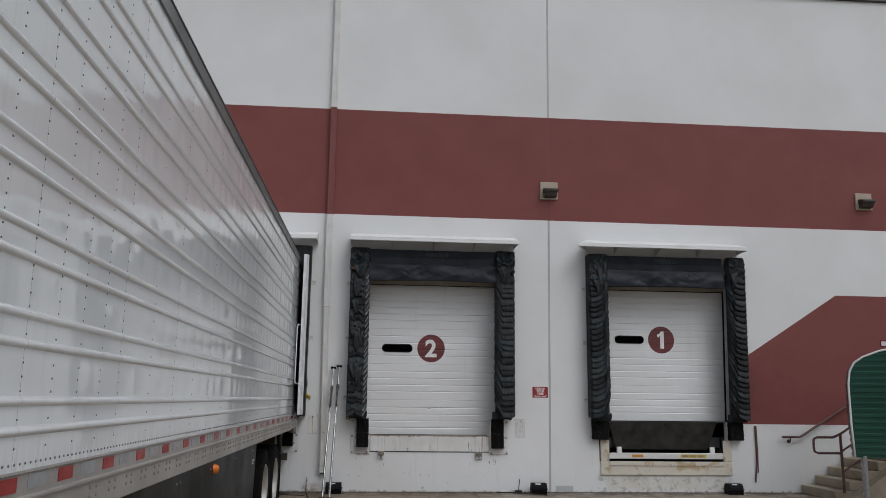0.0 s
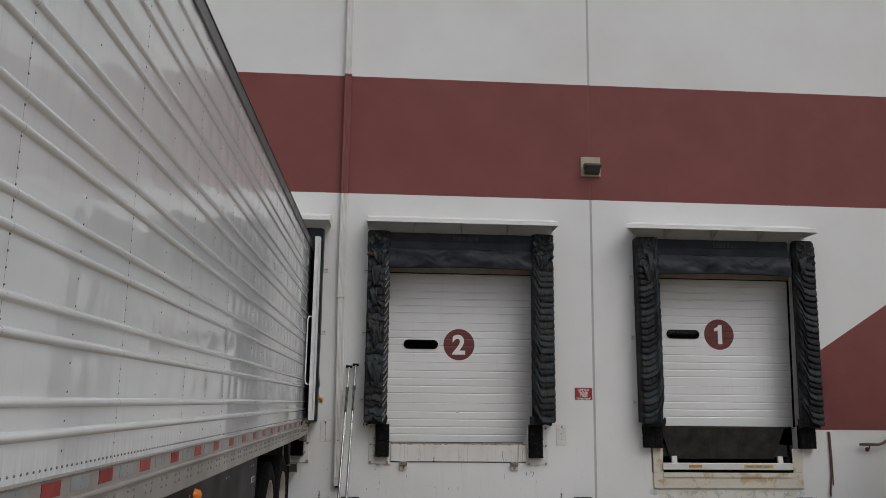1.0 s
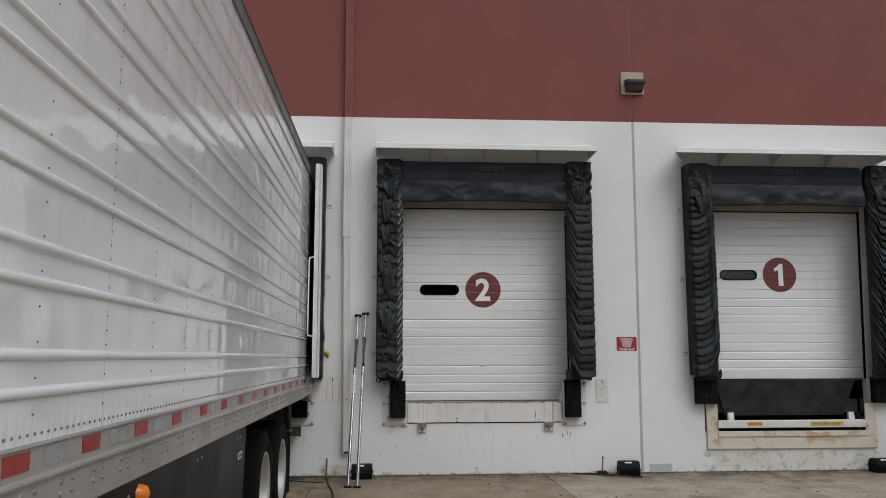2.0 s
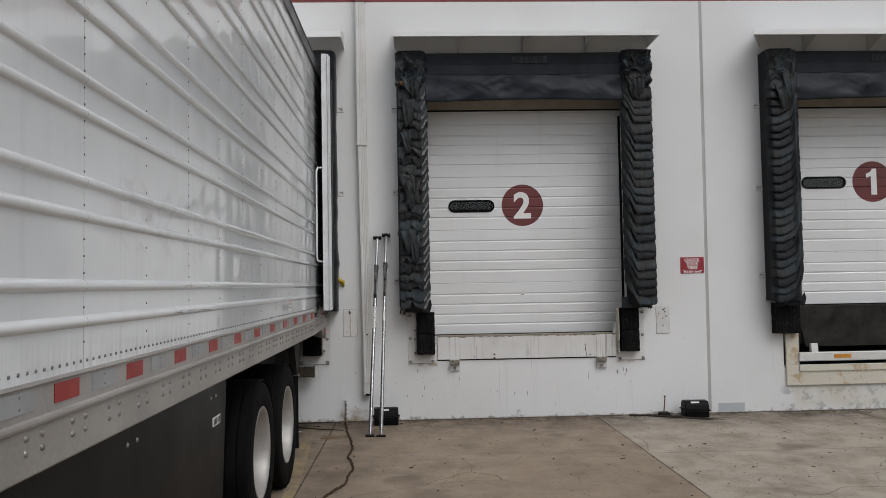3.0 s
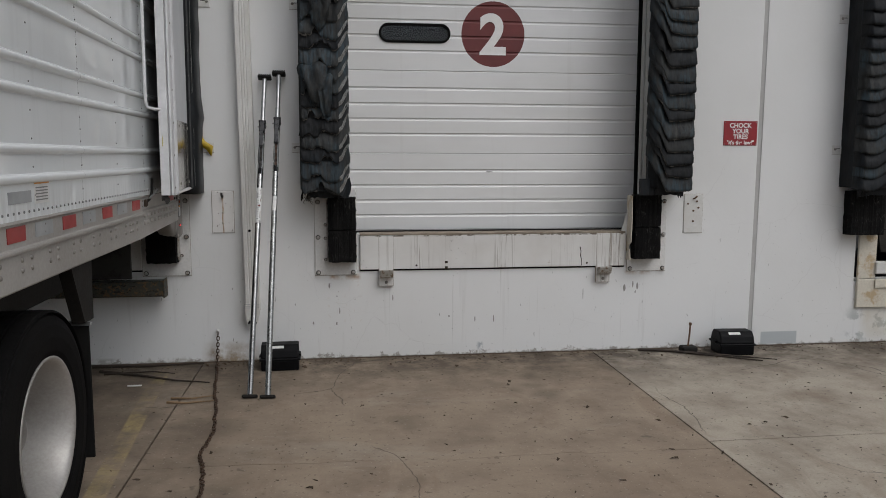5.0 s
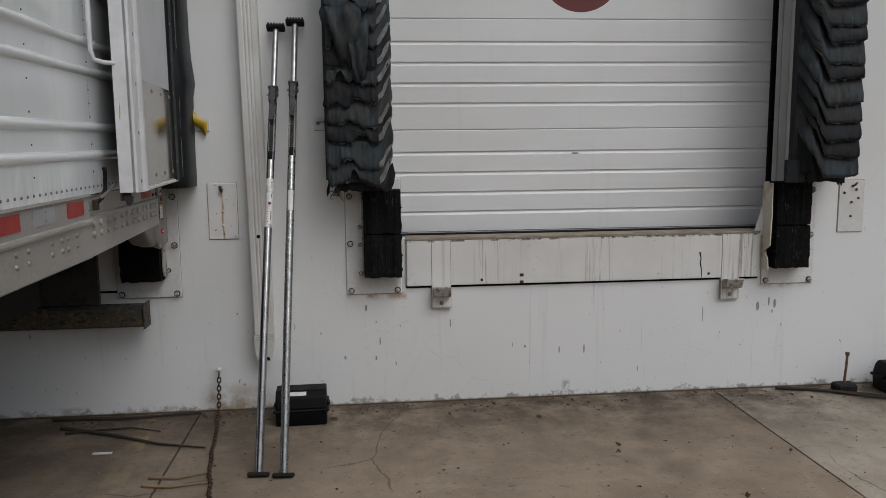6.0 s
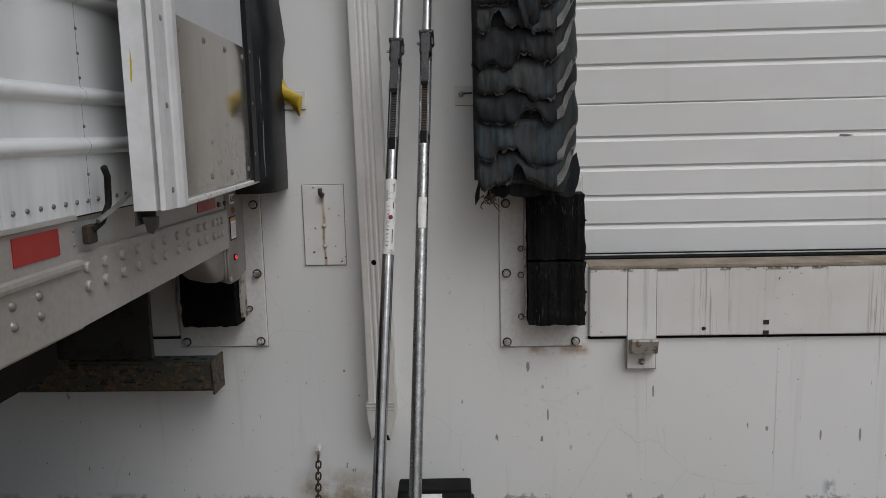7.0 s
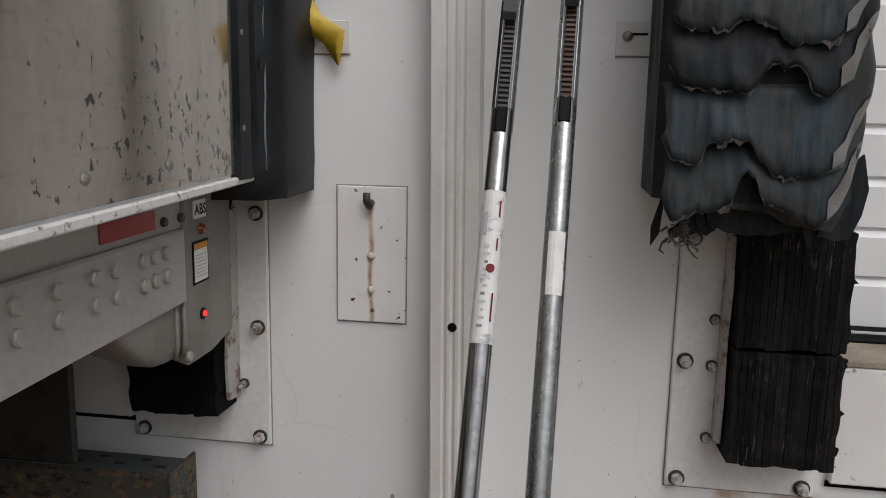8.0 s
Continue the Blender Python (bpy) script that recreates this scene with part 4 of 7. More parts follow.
def pleat(z, s, rnd, drop, ragged, sweep=0.0):
    """One overlapping flap of vinyl: it hangs from z over the front and climbs steeply over the slanted cheek.
    ragged: 0 for a whole, softly scalloped hem, 1 for a torn one."""
    bm = bmesh.new()
    path = [(-0.010, 13.80), (-0.008, 13.765), (-0.001, 13.735), (0.012, 13.718)]
    if ragged > 0.5:                # torn loose from the pad's outer corner
        path = [(rnd.uniform(0.0, 0.022), 13.716)]
    path += [(0.026 + 0.0049 * i, 13.716 - 0.00015 * i) for i in range(55)]
    path += [(0.302, 13.708), (0.313, 13.711), (0.324, 13.718), (0.334, 13.728), (0.343, 13.739), (0.352, 13.752), (0.361, 13.766), (0.369, 13.780)]
    start = 0.24 - 0.025 * rnd.random() if ragged < 0.5 else 0.285
    seed = rnd.uniform(0, 90)
    lean = rnd.uniform(-0.06, 0.06) * (1 + ragged)
    fat = rnd.uniform(0.028, 0.040) - ragged * rnd.uniform(0.006, 0.014)
    fine = 0.0015 + ragged * rnd.uniform(0.006, 0.014)
    wide = 0.010 + 0.014 * ragged
    tears = [(rnd.uniform(0.03, 0.24), rnd.uniform(0.02, 0.075), rnd.uniform(0.018, 0.055)) for _ in range(rnd.choice((1, 1, 2, 3)) if ragged > 0.5 else 0)]
    rows_n = 7
    front = []
    for u, v in path:
        d = max(0.0, u - start)
        rise = 2.6 * d * d / (d + 0.03) + sweep * max(0.0, u - 0.10) ** 2 / (max(0.0, u - 0.10) + 0.02)
        hem = wide * noise.noise(Vector((u * 7, seed, 0))) + fine * noise.noise(Vector((u * 70, seed, 3))) + 0.6 * fine * noise.noise(Vector((u * 170, seed, 5)))
        for tu, td, tw in tears:
            hem += td * math.exp(-((u + 0.012 * noise.noise(Vector((u * 40, seed, 11))) - tu) / tw) ** 4) * (1.0 + 0.25 * noise.noise(Vector((u * 60, seed, 13))))
        if u > 0.31:
            hem *= 0.35
        low = z - drop + hem + rise + lean * (u - 0.15)
        low += (0.018 + 0.040 * ragged) * max(0.0, 1.0 - (u + 0.01) / 0.055) ** 2
        top = z + rise
        cheek = u > 0.310
        side = u < 0.010 and ragged < 0.5
        col = []
        for j in range(rows_n + 1):
            f = j / rows_n
            zz = top + (low - top) * f
            crease = 0.003 * (1 + ragged) * noise.noise(Vector((u * 16, zz * 12, seed))) + 0.002 * (1 + ragged) * noise.noise(Vector((u * 44, zz * 30, seed)))
            out = fat * (0.35 if side else 0.7 if cheek else 1.0) * math.sin(math.pi * 0.53 * f ** 1.15) + crease * (0.3 + f) + (0.004 * noise.noise(Vector((u * 40, seed, 8))) if j == rows_n else 0.0)
            nx, ny = (0.75, -0.66) if cheek else (-0.8, -0.6) if side else (0.0, -1.0)
            torn_edge = 0.014 * noise.noise(Vector((zz * 22, seed, 21))) * max(0.0, 1.0 - u / 0.05) if ragged > 0.5 else 0.0
            col.append((u + nx * out + torn_edge, v + ny * out, zz))
        front.append(col)
    g = [[bm.verts.new((s * a, b, c)) for a, b, c in col] for col in front]
    h = [[bm.verts.new((s * a, b + 0.004, c)) for a, b, c in col] for col in front]
    n = len(front)
    for i in range(n - 1):
        for j in range(rows_n):
            for q in (g, h):
                bm.faces.new((q[i][j], q[i + 1][j], q[i + 1][j + 1], q[i][j + 1]))
        for j in (0, rows_n):
            bm.faces.new((g[i][j], g[i + 1][j], h[i + 1][j], h[i][j]))
    for i in (0, n - 1):
        for j in range(rows_n):
            bm.faces.new((g[i][j], g[i][j + 1], h[i][j + 1], h[i][j]))
    # woven backing turned outward along the hem where it rounds the corner
    fold = bmesh.new()
    first = n - 8
    wide = rnd.uniform(0.036, 0.052) if ragged > 0.5 else rnd.uniform(0.004, 0.010)
    edge = [front[i][rows_n] for i in range(first, n)]
    m = len(edge)
    a, b = [], []
    for k, (x, y, zz) in enumerate(edge):
        w = wide * math.sin(math.pi * min(0.25 + 0.75 * k / (m - 1), 0.93))
        up = front[first + k][rows_n - 2]
        d = (Vector(up) - Vector((x, y, zz))).normalized()
        q = Vector((x, y, zz)) + d * w + Vector((-0.3, -0.9, 0.0)) * 0.007
        e = Vector((x, y, zz)) + Vector((-0.2, -0.9, 0.0)) * 0.003
        a.append(fold.verts.new((s * e.x, e.y, e.z)))
        b.append(fold.verts.new((s * q.x, q.y, q.z + 0.004 * noise.noise(Vector((k * 1.3, seed, 1))))))
    for i in range(m - 1):
        fold.faces.new((a[i], a[i + 1], b[i + 1], b[i]))
    # loose threads along the torn hem, one ragged strip
    fray = bmesh.new()
    top_row, low_row = [], []
    for i in range(first + 2):
        x, y, zz = front[i][rows_n]
        worn_off = max(0.0, noise.noise(Vector((x * 26, seed, 17))) + 0.22)
        top_row.append(fray.verts.new((s * x, y - 0.002, zz + 0.0006 + 0.007 * worn_off * rnd.random())))
        low_row.append(fray.verts.new((s * (x + rnd.uniform(-0.003, 0.003)), y - 0.0005, zz - 0.0004 - 0.024 * worn_off * rnd.random() ** 2)))
    for i in range(first + 1):
        fray.faces.new((top_row[i], top_row[i + 1], low_row[i + 1], low_row[i]))
    return bm, fold, fray


def torn_flap(s, u, z, rnd, big=1.0):
    """A loose crumpled piece of cover hanging off the front."""
    bm = bmesh.new()
    seed = rnd.uniform(0, 50)
    w, d, tilt = big * rnd.uniform(0.10, 0.16), big * rnd.uniform(0.16, 0.26), rnd.uniform(-0.5, 0.5)
    n = 8
    g = []
    for i in range(n + 1):
        col = []
        for j in range(n + 1):
            a, f = i / n - 0.5, j / n
            p = Vector((u + a * w * (1 - 0.55 * f) + tilt * 0.12 * f, 13.695 - 0.045 * math.sin(math.pi * (f * 0.8 + 0.1)) - 0.035 * noise.noise(Vector((a * 4, f * 4, seed))), z - d * f + 0.05 * noise.noise(Vector((a * 3, f * 2, seed + 9)))))
            col.append(p)
        g.append(col)
    f1 = [[bm.verts.new((s * p.x, p.y, p.z)) for p in col] for col in g]
    f2 = [[bm.verts.new((s * p.x, p.y + 0.004, p.z)) for p in col] for col in g]
    for i in range(n):
        for j in range(n):
            for q in (f1, f2):
                bm.faces.new((q[i][j], q[i + 1][j], q[i + 1][j + 1], q[i][j + 1]))
        for j in (0, n):
            bm.faces.new((f1[i][j], f1[i + 1][j], f2[i + 1][j], f2[i][j]))
    for j in range(n):
        for i in (0, n):
            bm.faces.new((f1[i][j], f1[i][j + 1], f2[i][j + 1], f2[i][j]))
    return bm


def smooth_cover(s, bottom, seed):
    """A slack cover without pleats, gathered every half metre."""
    bm = bmesh.new()
    ring = [(-0.012, 13.99), (-0.014, 13.80), (0.02, 13.728), (0.14, 13.712), (0.27, 13.722), (0.41, 13.85), (0.41, 13.99)]
    rows = []
    n = 44
    for i in range(n + 1):
        z = bottom + (4.57 - bottom) * i / n
        swell = 0.008 * abs(math.sin(z * 2.6)) - 0.004 + 0.02 * math.exp(-((z - 1.98) / 0.05) ** 2)
        rows.append([bm.verts.new((s * (u + (swell if u > 0.2 else -swell) + 0.006 * noise.noise(Vector((u * 8, z * 6, seed)))), v - swell * (v < 13.9) + 0.008 * noise.noise(Vector((u * 9, z * 7, seed + 4))), z)) for u, v in ring])
    for a, b in zip(rows, rows[1:]):
        for j in range(len(ring) - 1):
            bm.faces.new((a[j], a[j + 1], b[j + 1], b[j]))
    bm.faces.new(rows[0])
    return bm


def side_pad(cx, s, seed, bottom, label, torn=(), pleated=True, ragged=0.0, tilt=0.0, sweep=0.0):
    """A foam pad in its pleated vinyl cover; s = 1 for the pad whose door is towards +x."""
    rnd = random.Random(seed)
    pad = thing("dock_seal_pad", (cx, 0, 0), label, "dock seal", "dock seal pads")
    pad.matrix_world = Matrix.Translation((cx, 0, 1.4)) @ pose(0, 0, 0, 0, tilt, 0) @ Matrix.Translation((0, 0, -1.4))
    part("core", P(pad_outline(s), "z", bottom + 0.03, 4.56), M_VINYL, pad)
    if not pleated:
        part("cover", smooth_cover(s, bottom, seed), M_GASKET, pad, "smooth slack vinyl cover", True)
        return pad
    z = bottom + 0.14
    while z < 4.18:
        step = rnd.uniform(0.098, 0.124) if ragged else rnd.uniform(0.098, 0.114)
        flap, fold, fray = pleat(z, s, rnd, step + 0.035, ragged, sweep)
        ob = part("pleat", flap, M_VINYL_GREY if rnd.random() < (0.65 if ragged else 0.45) else M_VINYL, pad, "", True)
        part("backing", fold, M_FABRIC if ragged > 0.5 else M_VINYL_GREY, ob)
        if ragged:
            part("frayed_hem", fray, M_FRAY, ob)
        else:
            fray.free()
        z += step
    for u, zz, big in torn:
        part("torn_flap", torn_flap(s, u, zz, rnd, big), M_VINYL_GREY, pad, "loose torn piece of cover", True)
    # crumpled cap over the top of the pad
    bm = bmesh.new()
    m = 20
    wide = 0.385
    front = []
    for i in range(m + 1):
        row = []
        for j in range(m + 1):
            u, zz = -0.012 + wide * i / m, 4.12 + 0.41 * j / m
            q = Vector((u * 7, zz * 7, seed))
            sharp = 1.0 - min(1.0, abs(noise.noise(q * 0.65)) * 2.6)
            cross = 1.0 - min(1.0, abs(noise.noise(q * 1.6 + Vector((3, 1, 0)))) * 2.6)
            ridge = (0.085 * sharp ** 1.5 + 0.045 * cross ** 2) * (1.0 if ragged else 0.55) - 0.01
            v = 13.715 - max(ridge, -0.02) + (0.10 if u > wide - 0.05 else 0.0) + (0.05 if u < 0 else 0)
            edge = 0.03 * noise.noise(Vector((u * 14, seed, 2))) if j == 0 else 0.0
            row.append((s * (u + 0.010 * noise.noise(q * 1.3)), v, zz + 0.012 * noise.noise(q * 1.7) + edge))
        front.append(row)
    g = [[bm.verts.new(p) for p in row] for row in front]
    h = [[bm.verts.new((p[0], p[1] + 0.012, p[2])) for p in row] for row in front]
    for i in range(m):
        for j in range(m):
            for q in (g, h):
                bm.faces.new((q[i][j], q[i + 1][j], q[i + 1][j + 1], q[i][j + 1]))
        for j in (0, m):
            bm.faces.new((g[i][j], g[i + 1][j], h[i + 1][j], h[i][j]))
    for j in range(m):
        for i in (0, m):
            bm.faces.new((g[i][j], g[i][j + 1], h[i][j + 1], h[i][j]))
    part("cap", bm, M_VINYL_GREY, pad, "torn crumpled vinyl cap")
    for u, zz, k in ((0.25, 4.24, 1.3), (0.12, 4.22, 1.0), (0.30, 4.42, 0.9))[:3 if ragged else 1]:
        part("torn_flap", torn_flap(s, u, zz, rnd, k), M_VINYL_GREY, pad, "loose torn piece of cover", True)
    if seed in (11, 13):
        part("bare_foam", B(0.035 + (0.19 if seed == 13 else 0), 0.14 + (0.19 if seed == 13 else 0), 13.670, 13.71, 4.115, 4.175, bev=0.012), M_FOAM, pad, "bare rust-brown foam")
    # the pad's torn underside, sagging dark behind the last hem
    low = []
    reach = 0.27 if s > 0 else 0.37
    for i in range(15):
        u = 0.05 + reach * i / 14
        low.append((s * u, bottom - 0.035 - 0.02 * noise.noise(Vector((u * 9, seed, 0))) - 0.012 * noise.noise(Vector((u * 50, seed, 2)))))
    part("torn_lining", P([(s * 0.05, bottom + 0.1)] + low + [(s * (0.05 + reach), bottom + 0.1)], "y", 13.765, 13.80), M_VINYL, pad, "dark torn lining under the pad")
    if ragged > 0.5:
        part("torn_lining", P([(s * 0.055, bottom + 0.12), (s * 0.052, bottom + 0.03), (s * 0.10, bottom + 0.024), (s * 0.17, bottom + 0.016), (s * 0.21, bottom + 0.012), (s * 0.245, bottom - 0.008), (s * 0.325, bottom - 0.018), (s * 0.352, bottom + 0.048), (s * 0.34, bottom + 0.12)], "y", 13.722, 13.727), M_VINYL_GREY, pad, "smooth second layer of the cover")
        for i in range(26):
            a0 = Vector((s * rnd.uniform(0.035, 0.075), rnd.uniform(13.74, 13.80), bottom - 0.005 - 0.055 * rnd.random()))
            pts = [a0]
            for _ in range(4):
                pts.append(pts[-1] + Vector((rnd.uniform(-0.012, 0.012), rnd.uniform(-0.008, 0.008), rnd.uniform(-0.014, 0.004))))
            part("frayed_tuft", T(pts, [0.0035, 0.003, 0.0025, 0.002, 0.001], 4), M_FRAY if i % 3 else M_FABRIC, pad)
    if s > 0:
        part("corner_flap", P([(0.32, bottom + 0.03), (0.352, bottom + 0.10), (0.378, bottom + 0.125), (0.392, bottom + 0.06), (0.384, bottom + 0.01), (0.366, bottom - 0.035), (0.34, bottom - 0.04), (0.31, bottom - 0.03)], "y", 13.752, 13.760), M_VINYL, pad, "loose black corner flap")
    # frayed strips under the hem
    for i in range(5):
        u = 0.02 + (0.11 * rnd.random() if i < 3 else 0.36 * rnd.random())
        d = rnd.uniform(0.015, 0.07)
        w = rnd.uniform(0.005, 0.016)
        kink = rnd.uniform(-0.02, 0.02)
        bm = P([(s * (u - w), bottom + 0.08), (s * (u + w), bottom + 0.08), (s * (u + w + kink), bottom + 0.02), (s * (u + w * 0.6 + kink), bottom - d * 0.6), (s * (u + kink * 1.4), bottom - d), (s * (u - w * 0.7 + kink), bottom - d * 0.4), (s * (u - w), bottom + 0.03)], "y", 13.755, 13.761)
        part("frayed_strip", bm, M_VINYL, pad)
    return pad


def head_pad(cx, seed, hang=0.34):
    rnd = random.Random(seed)
    pad = thing("overdoor_seal", (cx, 0, 0), "black vinyl head pad across the top of the dock door", "dock seal", "dock seal heads")
    half = 1.235
    part("core", B(-half, half, 13.80, FACE, 4.24, 4.55, bev=0.01), M_CURTAIN, pad)
    part("band", B(-half, half, 13.772, 13.80, 4.262, 4.40, bev=0.006), M_CURTAIN, pad)
    part("patch", B(-0.13, 0.30, 13.790, 13.799, 4.415, 4.50), M_VINYL_GREY, pad, "small grey name plate, illegible")
    # loose curtain with folds
    bm = bmesh.new()
    nx, nz = 110, 14
    rows = []
    phase = [rnd.uniform(0, 6) for _ in range(6)]
    for i in range(nx + 1):
        x = -half + 2 * half * i / nx
        row = []
        for j in range(nz + 1):
            f = j / nz
            fold = sum(math.sin(x * w + phase[k] + f * 3.0 * (k - 2)) for k, w in enumerate((3.1, 5.7, 9.3, 13.0))) * 0.010 * math.sin(math.pi * min(f + 0.12, 1)) + 0.018 * (abs(noise.noise(Vector((x * 7.0 - f * 3.5, f * 2.2, seed + 5)))) - 0.25) * math.sin(math.pi * f) + 0.026 * (abs(noise.noise(Vector((x * 3.2 + f * 1.5, f * 1.6 - x * 0.8, seed)))) - 0.25)
            row.append((x, 13.775 - 0.05 * math.sin(math.pi * 0.6 * f) + fold, 4.275 - hang * f + 0.012 * math.sin(x * 2.2 + phase[4]) * f))
        rows.append(row)
    g = [[bm.verts.new(p) for p in row] for row in rows]
    h = [[bm.verts.new((p[0], p[1] + 0.02, p[2])) for p in row] for row in rows]
    for i in range(nx):
        for j in range(nz):
            for q in (g, h):
                bm.faces.new((q[i][j], q[i + 1][j], q[i + 1][j + 1], q[i][j + 1]))
        for j in (0, nz):
            bm.faces.new((g[i][j], g[i + 1][j], h[i + 1][j], h[i][j]))
    for j in range(nz):
        for i in (0, nx):
            bm.faces.new((g[i][j], g[i][j + 1], h[i][j + 1], h[i][j]))
    part("curtain", bm, M_CURTAIN, pad, "faded blue-black curtain with folds", True)
    return pad


def hood(x0, x1, inset=0.0):
    """Sheet-metal rain hood with gusset brackets."""
    ob = thing("rain_hood", ((x0 + x1) / 2, FACE, 4.63), "white sheet-metal rain hood above the dock seal", "rain hood", "dock rain hoods")
    w = (x1 - x0) / 2
    bm = P([(0.0, 0.255), (-0.50, 0.105), (-0.50, 0.093), (0.0, 0.243)], "x", -w, w)
    for v in bm.verts:
        if v.co.y > -0.1 and v.co.x < 0:
            v.co.x += inset
    part("top_sheet", bm, M_WHITE, ob)
    part("fascia", B(-w, w, -0.505, -0.493, 0.037, 0.105), M_WHITE, ob)
    for s in (-1, 1):
        bm = P([(0.0, 0.242), (-0.492, 0.092), (-0.492, 0.040), (0.0, 0.040)], "x", s * w - 0.006, s * w + 0.006)
        for v in bm.verts:
            if v.co.y > -0.1 and v.co.x < 0:
                v.co.x += inset
        part("end_sheet", bm, M_WHITE, ob)
    for i in range(3):
        x = -w * 0.5 + w * 0.5 * i
        part("bracket", P([(0.0, 0.236), (-0.44, 0.104), (0.0, -0.03)], "x", x - 0.004, x + 0.004), M_STEEL_WHITE, ob)
    return ob


hood(-0.075, 3.160)
hood(4.335, 7.75, 0.28)
hood(-4.05, -0.71)
WORN = "worn black vinyl dock seal pad with ragged overlapping pleats"
WHOLE = "black vinyl dock seal pad with evenly overlapping scalloped pleats"
side_pad(-0.055, 1, 11, 1.375, WORN, ((0.14, 3.95, 1.3), (0.11, 3.02, 1.3), (0.18, 2.93, 1.3), (0.12, 2.36, 1.3), (0.19, 2.28, 1.3), (0.10, 3.55, 1.3)), ragged=1.0)
side_pad(3.105, -1, 12, 1.385, WHOLE, ragged=0.35)
side_pad(4.592, 1, 13, 1.375, WHOLE, ((0.15, 4.10, 1.3),), sweep=0.55)
side_pad(7.706, -1, 14, 1.375, WHOLE, tilt=1.1, sweep=0.35)
side_pad(-0.826, -1, 15, 1.374, "black vinyl dock seal pad squeezed beside the trailer", (), False)
side_pad(-4.07, 1, 16, 1.36, "black vinyl dock seal pad hidden by the trailer", (), False)
head_pad(1.525, 21)
head_pad(6.095, 22, 0.35)
head_pad(-2.43, 23)


# ---------- dock bumpers ----------
def dock_bumper(x, z0, z1, blocks, plate, seed, side, label="laminated black rubber dock bumper bolted to a white steel plate"):
    """plate: (x0, x1, z0, z1) of the wall plate."""
    rnd = random.Random(seed)
    ob = thing("dock_bumper", (x, FACE, z0), label, "dock bumper", "dock bumpers")
    px0, px1, pz0, pz1 = plate
    part("plate_edge", B(px0 - x - 0.002, px1 - x + 0.002, -0.004, 0.0, pz0 - z0 - 0.004, pz1 - z0), M_PLATE_EDGE, ob, "thin darker line round the plate")
    part("wall_plate", B(px0 - x, px1 - x, -0.012, 0.0, pz0 - z0, pz1 - z0, bev=0.003), M_PLATE, ob)
    h = (z1 - z0) / blocks
    for b in range(blocks):
        bm = bmesh.new()
        n = 15
        w = 0.222 / n
        outline = []
        for i in range(n):
            u = -0.111 + w * i
            d = rnd.uniform(-0.0012, 0.0012)
            outline += [(u + 0.0006, -0.130 + d), (u + w - 0.0010, -0.130 + d), (u + w - 0.0004, -0.1285)]
        outline += [(0.111, -0.013), (-0.111, -0.013)]
        end = {0: [rnd.uniform(0, 0.007) for _ in outline], 10: [rnd.uniform(-0.005, 0) for _ in outline]}
        rows = []
        for j in range(11):
            z = b * h + 0.002 + (h - 0.004) * j / 10
            line = []
            for i, (u, v) in enumerate(outline):
                wob = 0.0045 * noise.noise(Vector((u * 30, z * 22, seed))) + 0.003 * noise.noise(Vector((u * 110, z * 80, seed)))
                side_wob = (0.006 * noise.noise(Vector((v * 20, z * 55, seed + 7)))) if abs(u) > 0.09 else 0.0
                line.append(bm.verts.new((u + side_wob, v + (wob if v < -0.1 else 0), z + (end[j][i // 3 * 3 % len(outline)] if j in end and v < -0.1 else 0))))
            rows.append(line)
        for r0, r1 in zip(rows, rows[1:]):
            for i in range(len(outline)):
                k2 = (i + 1) % len(outline)
                bm.faces.new((r0[i], r0[k2], r1[k2], r1[i]))
        bm.faces.new(rows[0])
        bm.faces.new(rows[-1][::-1])
        # Blocks behind the trailer get plain black in place of the shade there.
        part("rubber_block", bm, M_CORDS if x > -0.9 else M_RUBBER, ob)
    for i in range(9):
        e = rnd.choice((-1, 1))
        zz = rnd.uniform(0.02, z1 - z0)
        tip = rnd.uniform(0.003, 0.010)
        a = rnd.uniform(-0.012, 0.012)
        part("frayed_tuft", P([(e * 0.106, zz - 0.009), (e * 0.106, zz + 0.009), (e * (0.111 + tip), zz + a), (e * (0.111 + tip * 0.4), zz - 0.006)], "y", -0.129, -0.118), M_CORDS, ob)
    for s in (side,) if blocks > 1 else ():
        iron = part("angle_iron", P([(-0.012, 0.02), (-0.012, z1 - z0 - 0.02), (-0.075, z1 - z0 - 0.03), (-0.088, (z1 - z0) * 0.72), (-0.074, (z1 - z0) * 0.5), (-0.085, (z1 - z0) * 0.25), (-0.08, 0.03)], "x", s * 0.119 - 0.004, s * 0.119 + 0.004), M_CREAM_GREY, ob, "chipped angle iron")
        hex_nuts([(s * 0.134, -0.012, f * (z1 - z0)) for f in ((0.10,) if x < -0.9 else (0.03, 0.36, 0.565))], iron, 0.013)
    outer = px0 - x + 0.027 if side < 0 else px1 - x - 0.027
    spots = [(px0 - x + 0.027, -0.012, pz0 - z0 + 0.022), (px1 - x - 0.027, -0.012, pz0 - z0 + 0.022)]
    spots += [(outer, -0.012, pz0 - z0 + d) for d in (0.310, 0.596) if pz0 + d < pz1]
    hex_nuts(spots, ob)
    return ob


